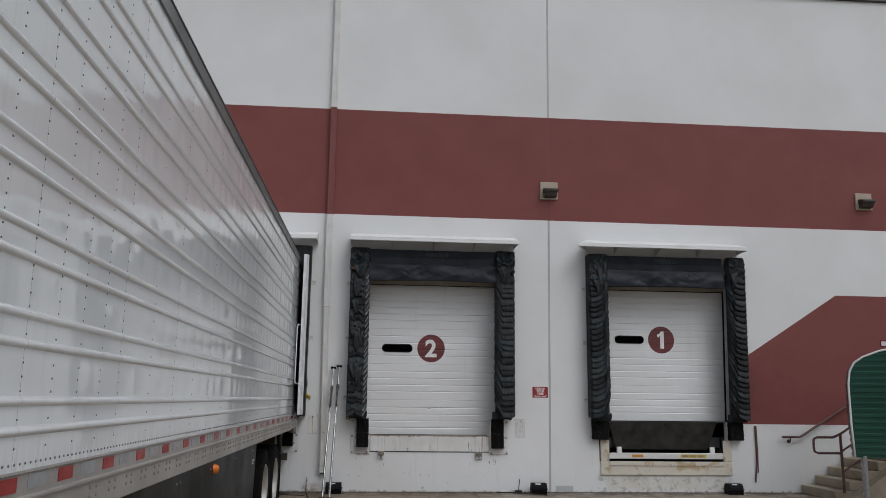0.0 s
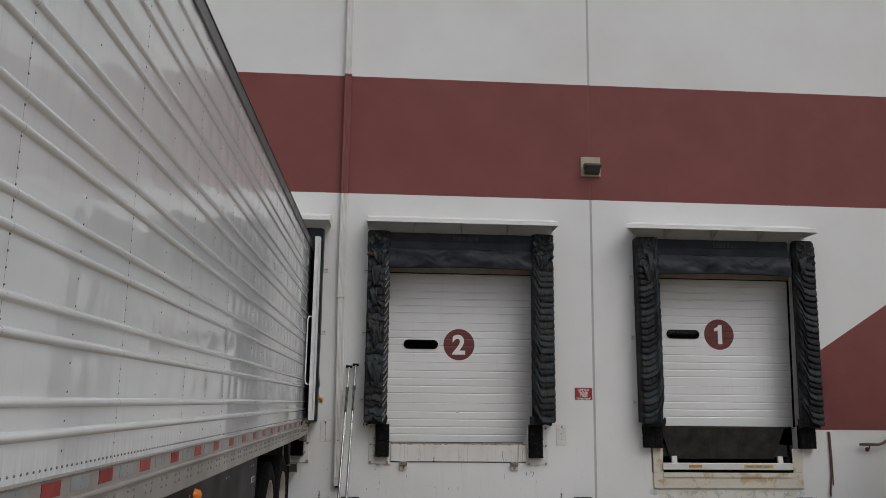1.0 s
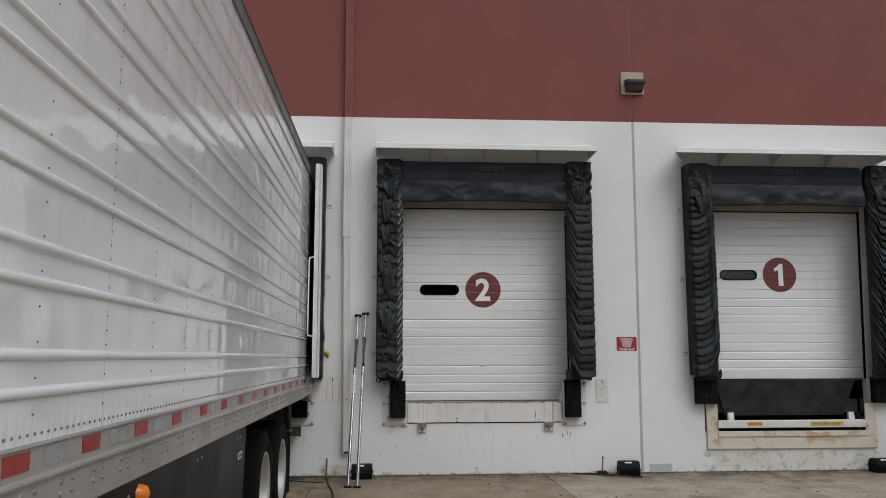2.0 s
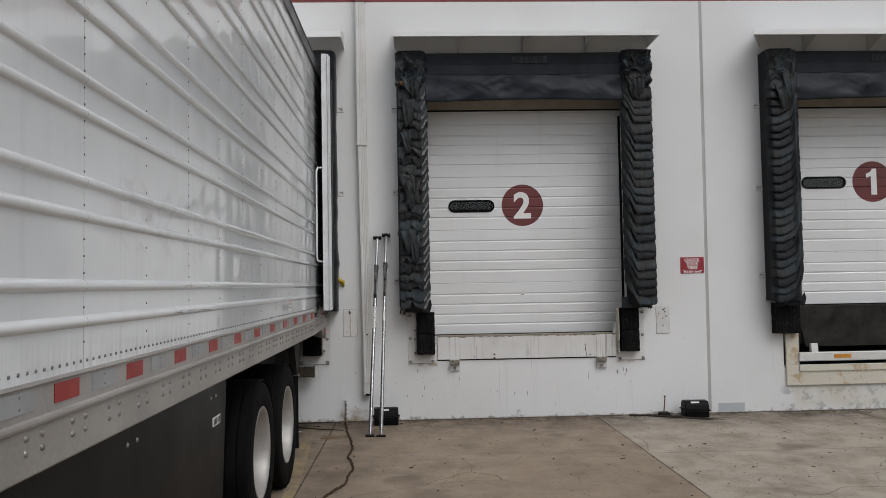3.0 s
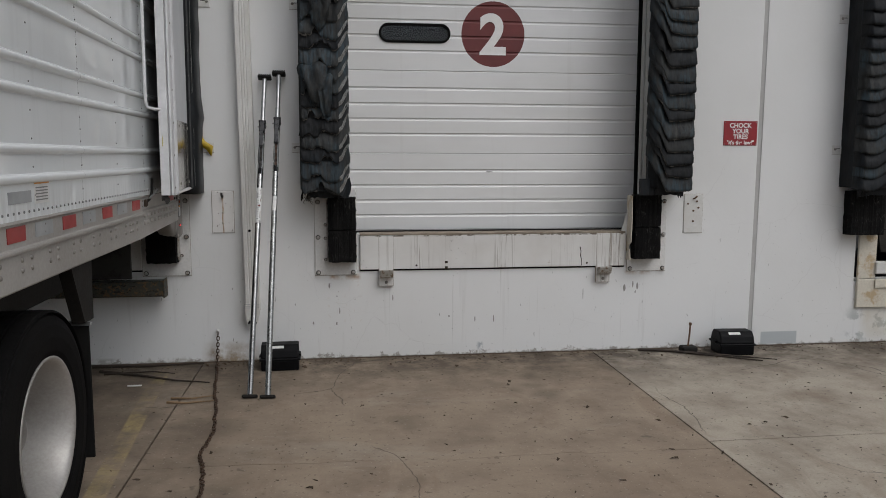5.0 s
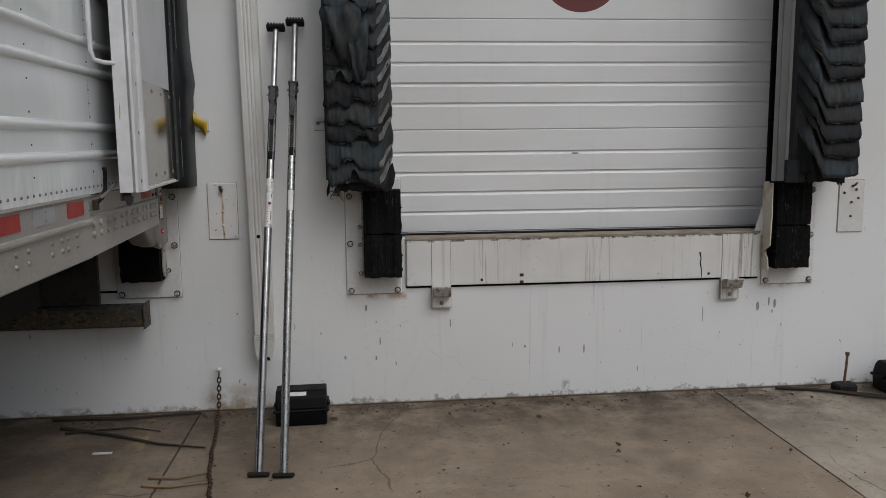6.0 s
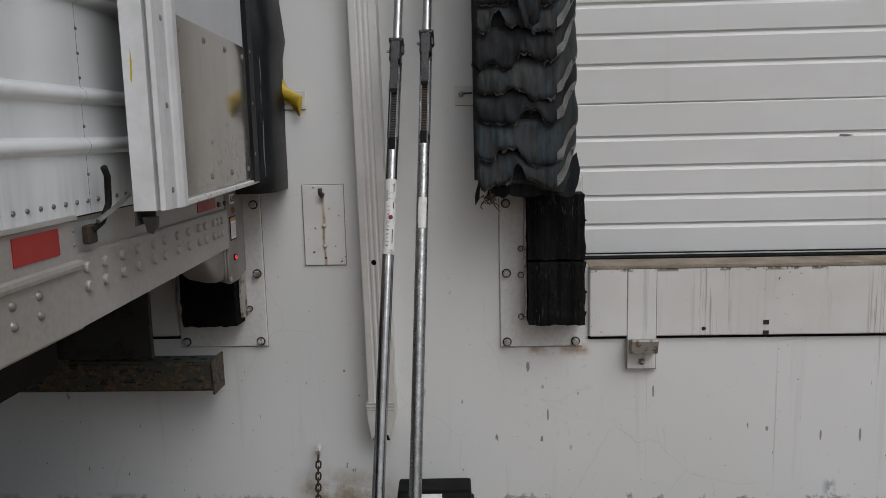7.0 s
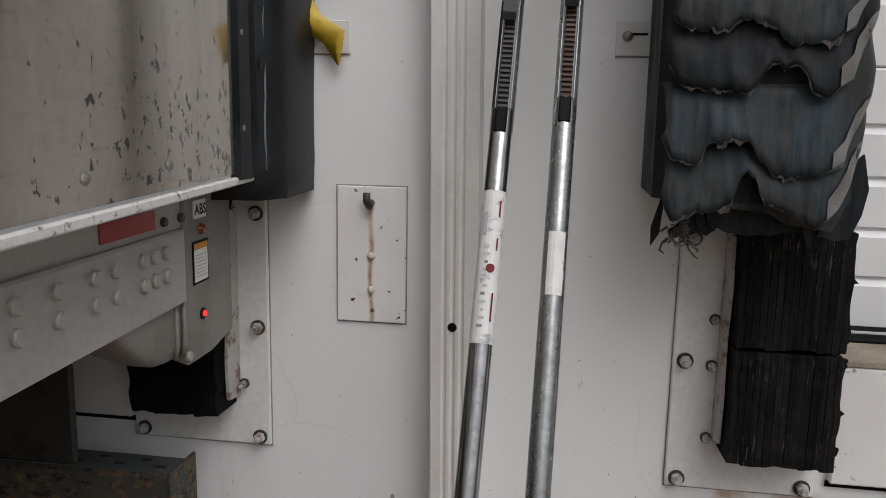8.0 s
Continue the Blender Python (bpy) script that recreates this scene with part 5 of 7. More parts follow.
dock_bumper(0.260, 0.812, 1.340, 2, (0.040, 0.374, 0.700, 1.40), 31, -1)
dock_bumper(2.806, 0.805, 1.350, 2, (2.672, 3.015, 0.692, 1.345), 32, 1)
jamb = thing("jamb_plate", (2.668, FACE, 0.93), "white steel side plate beside the dock bumper", "steel plate")
part("plate", P([(0.0, -0.135), (0.0, 0.41), (-0.112, 0.41), (-0.118, 0.20), (-0.110, 0.02), (-0.040, -0.02), (-0.085, -0.06), (-0.100, -0.135)], "x", -0.004, 0.003), M_CREAM_RUST, jamb, "cream painted side plate, chipped along its edge")
part("gusset", P([(-0.062, 0.092), (0.012, 0.070), (0.012, 0.345)], "y", -0.018, -0.012), M_STEEL_WHITE, jamb)
dock_bumper(4.803, 0.985, 1.375, 1, (4.72, 4.88, 0.985, 1.385), 33, -1).scale.x = 1.42
dock_bumper(7.488, 0.985, 1.375, 1, (7.40, 7.57, 0.985, 1.385), 34, 1).scale.x = 1.22
dock_bumper(-1.135, 0.825, 1.345, 2, (-1.305, -0.935, 0.715, 1.42), 35, 1, "black rubber dock bumper behind the trailer's rear corner")
dock_bumper(-3.70, 0.825, 1.345, 2, (-3.90, -3.54, 0.715, 1.42), 36, -1, "black rubber dock bumper behind the trailer's rear corner")

# ---------- dock 2: lip plate of the leveler ----------
lip = thing("leveler_lip", (1.525, FACE, 0.735), "white painted steel dock lip stained by rust runs", "dock leveler")
part("lip_plate", B(-1.122, 1.122, -0.022, 0.0, 0.006, 0.285, bev=0.004), M_LIP, lip)
part("top_edge", B(-1.122, 1.122, -0.024, 0.25, 0.286, 0.301, bev=0.002), M_LEDGE, lip, "dirty ledge of the lip")
part("shadow_gap", B(-1.125, 1.125, -0.004, 0.0, -0.008, 0.0055), M_RUBBER, lip)
for x in (-0.91, 0.932):
    part("plate_edge", B(x - 0.060, x + 0.060, -0.023, 0.0, -0.133, 0.284), M_PLATE_EDGE, lip)
    k = part("keeper_plate", B(x - 0.057, x + 0.057, -0.0245, 0.0, -0.13, 0.284, bev=0.001), M_LIP, lip)
    part("keeper_hook", P([(-0.028, -0.005), (-0.10, 0.012), (-0.105, 0.004), (-0.085, -0.05), (-0.028, -0.065)], "x", x - 0.052, x + 0.052), M_HOOK, k, "galvanised keeper hook")
    bolts("bolt", [(x, -0.028, -0.10)], k, 0.014, 0.014)
for z in (0.005, 0.049):
    part("rust_hole", B(-0.424, -0.400, -0.0232, -0.0221, z, z + 0.019), M_INK_DARK, lip, "dark rust-edged hole")
bolts("bolt", [(-0.66, -0.022, 0.035), (0.79, -0.022, 0.035)], lip, 0.009, 0.006, material=M_INK_DARK)

third_lip = thing("leveler_lip", (-2.43, FACE, 0.757), "white painted steel dock lip behind the trailer's rear end", "dock leveler")
part("lip_plate", B(-1.12, 1.12, -0.018, 0.0, 0.006, 0.270, bev=0.004), M_LIP, third_lip)
part("shadow_gap", B(-1.122, 1.122, -0.004, 0.0, -0.008, 0.0055), M_RUBBER, third_lip)

part("paint_crack", T([(0.728, -0.0222, 0.172), (0.737, -0.0222, 0.135), (0.733, -0.0222, 0.10), (0.742, -0.0222, 0.06), (0.744, -0.0222, 0.012)], [0.005, 0.003, 0.005, 0.003, 0.002], 6), M_INK_DARK, lip, "dark crack in the paint")

# ---------- dock 1: pit leveler with its lip hanging ----------
lev = thing("pit_leveler", (6.09, FACE, 0.32), "cream steel dock leveler, rust-streaked, dark lip hanging in the pit", "dock leveler")
part("sill_beam", B(-1.28, 1.315, -0.03, 0.0, 0.008, 0.262, bev=0.004), M_CREAM_RUST, lev)
part("sill_edge", B(-1.12, 1.145, -0.045, -0.03, 0.185, 0.262, bev=0.003), M_CREAM_RUST, lev)
for x in (-1.195, 1.235):
    part("jamb_plate", B(x - 0.085, x + 0.085, -0.025, 0.0, 0.268, 0.660, bev=0.003), M_CREAM_RUST, lev)
part("toe_bar", B(-1.125, 1.135, -0.055, 0.02, 0.310, 0.420, bev=0.008), M_STEEL_WHITE, lev)
part("label", B(-0.68, -0.456, -0.059, -0.0555, 0.345, 0.392), M_ORANGE, lev, "small orange warning label, illegible")
label = part("label", B(0.28, 0.78, -0.059, -0.0555, 0.340, 0.398), M_YELLOW, lev, "yellow strip label, illegible")
for i in range(3):
    part("print_bar", B(0.32 + 0.15 * i, 0.43 + 0.15 * i, -0.0608, -0.0595, 0.357, 0.382), M_INK, label)
for x in (-0.915, 0.93):
    part("lip_stop", P([(-0.05, 0.420), (0.01, 0.420), (0.01, 0.53), (-0.03, 0.535)], "x", x - 0.042, x + 0.042), M_STEEL_WHITE, lev)
hang = bmesh.new()
plate = [(-1.08, 1.00), (1.10, 1.00), (0.93, 0.475), (-0.905, 0.475)]
lo = [hang.verts.new((u, 0.10 + 0.10 * (1.0 - v) / 0.54, v)) for u, v in plate]
hi = [hang.verts.new((u, 0.116 + 0.10 * (1.0 - v) / 0.54, v)) for u, v in plate]
hang.faces.new(lo)
hang.faces.new(hi[::-1])
for i in range(4):
    hang.faces.new((lo[i], lo[(i + 1) % 4], hi[(i + 1) % 4], hi[i]))
part("hanging_lip", hang, M_TREAD_PLATE, lev, "dark tread-plate lip")
part("deck", B(-1.12, 1.12, 0.11, 1.6, 0.985, 1.005), M_TREAD_PLATE, lev)
# Pit lining painted near-black for the darkness inside the recess.
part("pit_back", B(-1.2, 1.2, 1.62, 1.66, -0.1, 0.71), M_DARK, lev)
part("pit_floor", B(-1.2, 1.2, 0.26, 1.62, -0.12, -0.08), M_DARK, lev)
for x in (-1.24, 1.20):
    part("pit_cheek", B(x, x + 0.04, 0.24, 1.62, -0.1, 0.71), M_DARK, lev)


# ---------- the parked trailer ----------
FRONT, LEFT, FLOOR_Z, TOP = -2.4, -3.55, 1.420, 4.18
PITCH = 0.5813
POST = 0.593             # spacing of the wall posts; every second one is a sheet joint
POST0 = 9.035 - 20 * POST
trailer = thing("box_trailer", (0, 0, 0), "white ribbed sheet-metal box trailer backed up to the dock", "trailer")
trailer.matrix_world = Matrix.Translation((SIDE, 2.0, 0)) @ Matrix.Rotation(0.0008, 4, "Z") @ Matrix.Translation((-SIDE, -2.0, 0))

body = part("body", B(LEFT, SIDE - 0.004, FRONT, REAR - 0.03, FLOOR_Z - 0.004, TOP - 0.03), M_FRAME, trailer, "insulated box body")

RIBS = [1.575 + 0.3345 * (i // 2) + 0.113 * (i % 2) for i in range(15)]


bow_rnd = random.Random(404)


def sheet(y0, y1):
    """One side sheet with pressed half-round ribs, oil-canned between the posts and ribs."""
    bm = bmesh.new()
    prof = []                       # height, rib relief, field number, share of the field
    edges = [FLOOR_Z + 0.04] + RIBS + [TOP - 0.11]
    lows = [edges[0]] + [r + 0.0205 for r in RIBS]
    highs = [r - 0.0205 for r in RIBS] + [edges[-1]]
    prof.append((FLOOR_Z, 0.0, 0, 0.0))
    for f, (a, b) in enumerate(zip(lows, highs)):
        n = 7 if b - a > 0.1 else 3
        for i in range(n + 1):
            prof.append((a + (b - a) * i / n, 0.0, f, i / n))
        if f < len(RIBS):
            for dz, out in ((-0.0195, 0.0), (-0.0185, 0.0008), (-0.016, 0.0055), (-0.011, 0.0110), (-0.005, 0.0138), (0.0, 0.0143), (0.005, 0.0138), (0.011, 0.0110), (0.016, 0.0055), (0.0185, 0.0008), (0.0195, 0.0)):
                prof.append((RIBS[f] + dz, out, f, 0.0))
    bays = 4
    seg = 8
    amp = [[(bow_rnd.uniform(0.0016, 0.0052) * (1 if bow_rnd.random() < 0.8 else -0.6), bow_rnd.uniform(0.55, 1.7), bow_rnd.uniform(0.6, 1.6)) for _ in lows] for _ in range(bays)]
    ys = [y0 + (y1 - 0.0015 - y0) * i / (bays * seg) for i in range(bays * seg + 1)]
    g = []
    for z, out, f, share in prof:
        row = []
        for i, y in enumerate(ys):
            bay = min(i // seg, bays - 1)
            u = (i - bay * seg) / seg
            a, skew, lift = amp[bay][f]
            wide = 1.0 if highs[f] - lows[f] > 0.1 else 0.25
            dent = a * wide * math.sin(math.pi * u ** skew) * math.sin(math.pi * share ** lift)
            row.append(bm.verts.new((SIDE + out + dent, y, z)))
        g.append(row)
    for a, b in zip(g, g[1:]):
        for i in range(len(ys) - 1):
            bm.faces.new((a[i], a[i + 1], b[i + 1], b[i]))
    return bm


y = POST0
while y < REAR - 0.3:
    y1 = min(y + 2 * POST, REAR - 0.08)
    part("side_sheet", sheet(max(y, FRONT), y1), M_SKIN, trailer, smooth=True)
    y += 2 * POST
part("side_sheet", B(LEFT - 0.004, LEFT, FRONT, REAR - 0.08, FLOOR_Z, TOP - 0.11), M_WHITE, trailer, "plain white far side")
part("front_wall", B(LEFT, SIDE, FRONT - 0.004, FRONT, FLOOR_Z - 0.1, TOP - 0.03), M_WHITE, trailer)
part("top_rail", P([(SIDE - 0.03, TOP - 0.12), (SIDE + 0.018, TOP - 0.12), (SIDE + 0.022, TOP - 0.02), (SIDE - 0.01, TOP), (SIDE - 0.05, TOP)], "y", FRONT, REAR - 0.02), M_RAILTOP, trailer, "grey aluminium top rail")
part("drip_edge", P([(SIDE + 0.0225, TOP - 0.022), (SIDE + 0.028, TOP - 0.020), (SIDE + 0.026, TOP - 0.004), (SIDE - 0.008, TOP + 0.004), (SIDE - 0.010, TOP + 0.001)], "y", FRONT, REAR - 0.02), M_CAP, trailer, "dark drip edge along the roof")
part("roof", B(LEFT, SIDE - 0.045, FRONT, REAR - 0.02, TOP - 0.03, TOP - 0.005), M_WHITE, trailer)

# rivets: columns on the posts, a dense row above the bottom rail
bm = bmesh.new()
k = 0
y = POST0
while y < REAR - 0.2:
    close = k % 2 == 0 or y < 2.6     # close-set rivets at the joints and in the front bays
    z = FLOOR_Z + 0.09
    while z < TOP - 0.14:
        if all(abs(z - r) > 0.024 for r in RIBS) and y > FRONT:
            for half in ((0.0, 0.5 * POST) if y < 2.6 else (0.0,)):
                dome(bm, (SIDE, y + half, z), "x", 0.0055 if y < 2.6 else 0.0046, 0.0035, 6)
        z += 0.0545 if close else 0.109
    y += POST
    k += 1
y = 0.6
while y < REAR - 0.3:
    dome(bm, (SIDE, y, FLOOR_Z + 0.030), "x", 0.0065, 0.005, 6)
    y += 0.0495
tagged(part("rivets", bm, M_RIVET, trailer), "rows of small rivets", kind="stuff")

# bottom rail
rail = part("bottom_rail", P([(SIDE - 0.10, 1.424), (SIDE + 0.012, 1.424), (SIDE + 0.014, 1.415), (SIDE + 0.006, 1.411), (SIDE + 0.006, 1.326), (SIDE + 0.018, 1.322), (SIDE + 0.020, 1.314), (SIDE + 0.018, 1.306), (SIDE + 0.008, 1.302), (SIDE + 0.008, 1.174), (SIDE + 0.004, 1.168), (SIDE - 0.10, 1.168)], "y", FRONT, 12.50), M_REFLECT, trailer, "aluminium bottom rail")
TAIL = SIDE - 0.020      # the end plate and lamp housing stand a little further in
for i in range(23):
    y1 = 12.426 - PITCH * i
    part("red_reflector", B(SIDE + 0.006, SIDE + 0.0085, y1 - 0.170, y1, 1.347, 1.404), M_RED_TAPE, rail)
    x = SIDE + 0.006 if i else TAIL + 0.008
    part("white_reflector", B(x, x + 0.0025, y1 + 0.100, y1 + 0.29, 1.347, 1.404), M_WHITE_TAPE, rail)
spots, small = [], []
for i in range(34):
    y1 = 12.375 - 0.5 * PITCH * i if i else 12.235
    spots += [(SIDE + 0.008, y1 + dy, z) for dy in (0.0, 0.094) for z in (1.278, 1.238)]
    if i % 2 == 0:
        small += [(SIDE + 0.006, y1 + 0.255, z) for z in (1.392, 1.36)]
studs("rail_bolt", spots, "x", 0.011, 0.008, 8, M_BOLT, rail)
studs("tape_rivet", small, "x", 0.006, 0.005, 6, M_BOLT, rail)
gusset = part("rear_gusset", P([(TAIL - 0.06, 1.189), (TAIL + 0.0225, 1.189), (TAIL + 0.0225, 1.329), (TAIL + 0.019, 1.334), (TAIL - 0.06, 1.334)], "y", 12.495, 13.572), M_REFLECT, trailer, "bolted aluminium end plate")
for v in gusset.data.vertices:
    if v.co.z < 1.20:
        v.co.z = 1.170 if v.co.y < 13.0 else 1.194
part("upper_web", B(TAIL - 0.06, TAIL + 0.008, 12.495, 13.60, 1.334, 1.418), M_REFLECT, gusset, "recessed upper web of the end plate")
part("red_reflector", B(TAIL + 0.008, TAIL + 0.0105, 13.315, 13.488, 1.345, 1.379), M_RED_TAPE, gusset)
for y in (12.540, 12.627, 12.724, 12.815, 12.917, 12.994, 13.091, 13.180, 13.272, 13.331, 13.415, 13.454, 13.495):
    for z in (1.301, 1.258):
        flat_head(gusset, (TAIL + 0.0225, y, z))
for y in (13.519, 13.584):
    flat_head(gusset, (TAIL + 0.008, y, 1.354), 0.009, 0.008, M_BOLT_DARK)

# rear frame
part("rear_frame", B(LEFT, SIDE - 0.035, REAR - 0.10, REAR, 1.10, TOP - 0.02, bev=0.01), M_REFLECT, trailer)
corner = part("corner_housing", P([(-0.10, 13.588), (0.010, 13.588), (0.014, 13.592), (0.014, 13.694), (0.002, 13.825), (-0.10, 13.825)], "z", 1.058, 1.410), M_HOUSING, trailer, "aluminium lamp housing at the rear corner")
for v in corner.data.vertices:
    v.co.x += TAIL
    if v.co.z < 1.07:
        v.co.z += 0.03 * (v.co.x < TAIL - 0.05) + 0.012 * (v.co.y > 13.75)
# pressed bucket: a rounded trough that deepens towards the housing
bm = bmesh.new()
rows = []
for i in range(13):
    f = i / 12
    y = 13.315 + 0.262 * f
    depth = 0.125 * math.sin(0.5 * math.pi * min(1.0, f * 1.18)) ** 1.2
    rows.append([bm.verts.new((TAIL + dx, y, 1.200 - depth * g)) for dx, g in ((0.008, 0.0), (0.0085, 0.55), (0.006, 0.82), (-0.002, 0.95), (-0.016, 1.0), (-0.05, 1.0), (-0.10, 0.9))])
for r0, r1 in zip(rows, rows[1:]):
    for j in range(6):
        bm.faces.new((r0[j], r1[j], r1[j + 1], r0[j + 1]))
bm.faces.new(rows[-1])
part("housing_bucket", bm, M_HOUSING, corner, "pressed rounded corner of the housing", True)
for y, r in ((13.552, 0.005), (13.583, 0.006)):
    part("housing_ridge", T([(TAIL + 0.008, y - 0.004, 1.082), (TAIL + 0.010, y, 1.11), (TAIL + 0.010, y, 1.20)], r, 8), M_HOUSING, corner, "", True)
flat_head(corner, (TAIL + 0.010, 13.592, 1.075), 0.010, 0.008)
part("marker_lamp", dome(bmesh.new(), (TAIL + 0.014, 13.658, 1.147), "x", 0.007, 0.008, 12), M_LED, corner, "lit red marker lamp", True)
part("lamp_bezel", T([(TAIL + 0.012, 13.655, 1.147), (TAIL + 0.0165, 13.655, 1.147)], 0.0125, 16), M_PLASTIC, corner, "black lamp grommet")
part("marker_lamp", dome(bmesh.new(), (TAIL + 0.014, 13.658, 1.322), "x", 0.012, 0.010, 12), M_AMBER_DIM, corner, "dark amber lens", True)
plate = part("data_plate", B(TAIL + 0.014, TAIL + 0.0165, 13.618, 13.684, 1.213, 1.300), M_PLASTIC, corner, "white data label with a dark border, illegible")
part("label_face", B(TAIL + 0.0165, TAIL + 0.0170, 13.622, 13.680, 1.218, 1.295), M_LABEL, plate)
part("label_head", B(TAIL + 0.0170, TAIL + 0.0175, 13.622, 13.680, 1.283, 1.295), M_ORANGE, plate)
for i in range(7):
    part("print_bar", B(TAIL + 0.0170, TAIL + 0.0175, 13.628, 13.672 - 0.006 * (i % 3), 1.227 + 0.0072 * i, 1.2295 + 0.0072 * i), M_SEALANT, plate)
placard = part("placard", B(TAIL + 0.014, TAIL + 0.0165, 13.626, 13.680, 1.345, 1.381), M_LABEL, corner, "small white placard")
letters("lettering", "ABS", M_INK_DARK, placard, (TAIL + 0.0175, 13.653, 1.363), 0.022, 0.03, 90.0)

# skirt
skirt = part("side_skirt", P([(1.2, 0.30), (8.50, 0.30), (8.62, 1.05), (8.635, 1.170), (1.2, 1.170)], "x", SIDE - 0.035, SIDE - 0.012), M_SKIRT, trailer, "black plastic aerodynamic skirt")
# Unseen far skirt, added to keep light out from under the trailer.
part("side_skirt", P([(1.2, 0.30), (8.50, 0.30), (8.62, 1.05), (8.635, 1.170), (1.2, 1.170)], "x", LEFT + 0.012, LEFT + 0.035), M_SKIRT, trailer, "black plastic aerodynamic skirt")
bolts("skirt_bolt", [(SIDE - 0.012, 8.295 - 1.21 * i + d, 1.10) for i in range(5) for d in (0, 0.10)], skirt, 0.010, 0.006, "x")
badge = part("badge", B(SIDE - 0.012, SIDE - 0.009, 8.325, 8.480, 0.945, 0.992), M_LABEL, skirt, "white skirt badge, lettering as bars")
for i in range(5):
    part("print_bar", B(SIDE - 0.009, SIDE - 0.0082, 8.338 + 0.028 * i, 8.354 + 0.028 * i, 0.952, 0.985), M_SKIRT, badge)
amber = part("side_marker", dome(bmesh.new(), (SIDE - 0.010, 6.01, 1.090), "x", 0.045, 0.05, 14), M_AMBER, skirt, "amber side marker lamp", True)


def wheel(y):
    """Wide single tyre on a deep-dished aluminium rim."""
    x, z, R = SIDE - 0.02, 0.51, 0.515
    tyre = [(-0.445, 0.30), (-0.44, 0.36), (-0.438, 0.44), (-0.42, 0.49), (-0.39, 0.508)]
    for i in range(5):
        u = -0.365 + 0.0715 * i
        tyre += [(u, R), (u + 0.058, R), (u + 0.060, R - 0.012), (u + 0.068, R - 0.012)]
    tyre += [(-0.045, 0.508), (-0.018, 0.49), (-0.004, 0.45), (0.0, 0.40), (-0.006, 0.345), (-0.02, 0.315), (-0.03, 0.30)]
    ob = part("wheel", lathe(bmesh.new(), tyre, (x, y, z), 64), M_TYRE, trailer, "wide black trailer tyre")
    rim = [(-0.02, 0.318), (-0.012, 0.322), (-0.010, 0.312), (-0.028, 0.298), (-0.05, 0.290), (-0.13, 0.275), (-0.26, 0.268), (-0.30, 0.255), (-0.30, 0.16), (-0.27, 0.14), (-0.27, 0.11), (-0.20, 0.105), (-0.19, 0.09), (-0.19, 0.0)]
    r = part("rim", lathe(bmesh.new(), rim, (x, y, z), 48), M_ALU_BRIGHT, ob, "deep-dished aluminium rim", True)
    for i in range(10):
        a = 2 * math.pi * i / 10
        c = (x - 0.30, y + 0.20 * math.cos(a), z + 0.20 * math.sin(a))
        part("nut", T([c, (c[0] + 0.035, c[1], c[2])], 0.017, 6), M_BOLT, r)
    part("hub_cap", T([(x - 0.20, y, z), (x - 0.13, y, z), (x - 0.125, y, z)], [0.075, 0.07, 0.05], 20), M_ALU, r)
    return ob


for y in (9.79, 10.93):
    wheel(y)
    part("axle", T([(LEFT + 0.4, y, 0.51), (SIDE - 0.36, y, 0.51)], 0.065, 14), M_FRAME, trailer)
    far = lathe(bmesh.new(), [(0.0, 0.3), (0.0, 0.49), (0.05, 0.515), (0.39, 0.515), (0.44, 0.49), (0.44, 0.3)], (LEFT + 0.02, y, 0.51), 32, True)
    part("wheel", far, M_TYRE, trailer)
for x in (-1.62, -2.75):
    part("slider_rail", B(x - 0.06, x + 0.06, 8.101, 12.356, 0.93, 1.16, bev=0.006), M_FRAME, trailer)
for y in (9.068, 10.277, 11.292):
    part("cross_member", B(-2.9, -1.45, y - 0.05, y + 0.05, 0.88, 1.05), M_FRAME, trailer)
part("belly_frame", B(LEFT + 0.1, SIDE - 0.06, FRONT + 0.2, REAR - 0.12, 1.19, 1.30), M_FRAME, trailer)
part("front_gear_box", B(-2.7, -1.9, 0.2, 0.6, 0.0, 1.17), M_FRAME, trailer)

# mud flap on its bracket
part("mud_flap", B(LEFT + 0.02, LEFT + 0.62, 11.440, 11.452, 0.205, 0.86, bev=0.004), M_FLAP, trailer, "black rubber mud flap")
flap = part("mud_flap", B(-1.56, SIDE - 0.015, 11.440, 11.452, 0.205, 0.86, bev=0.004), M_FLAP, trailer, "black rubber mud flap")
part("flap_bar", B(-1.58, SIDE - 0.005, 11.428, 11.464, 0.86, 0.877), M_GALV, flap, "thin metal flap clamp")
part("flap_bracket", P([(11.24, 1.18), (11.54, 1.18), (11.54, 0.875), (11.41, 0.875)], "x", SIDE - 0.08, SIDE - 0.02), M_FRAME, flap)

# rear underride guard
guard = part("underride_bar", B(LEFT + 0.12, -1.100, 13.807, 13.903, 0.580, 0.700, bev=0.010), M_BAR_PAINT, trailer, "battered square bumper bar, paint rusting through")
part("top_face", B(LEFT + 0.12, -1.104, 13.812, 13.898, 0.7005, 0.7035), M_BAR_TOP, guard, "grey-green worn top of the bar")
for i in range(14):
    part("dark_slot", B(-1.16 - 0.055 * i, -1.135 - 0.055 * i, 13.838 + 0.03 * (i % 2), 13.850 + 0.03 * (i % 2), 0.7035, 0.7045), M_INK_DARK, guard)
part("bar_end", B(-1.104, -1.094, 13.792, 13.918, 0.570, 0.716, bev=0.003), M_BAR_PAINT, guard)
for x in (-1.75, -2.75):
    part("guard_post", B(x - 0.06, x + 0.06, 13.797, 13.884, 0.69, 1.12, bev=0.005), M_BAR_PAINT, guard)
part("guard_plate", B(-1.85, -1.325, 13.773, 13.792, 0.725, 1.17, bev=0.006), M_GUARD, guard, "dark steel gusset plate")

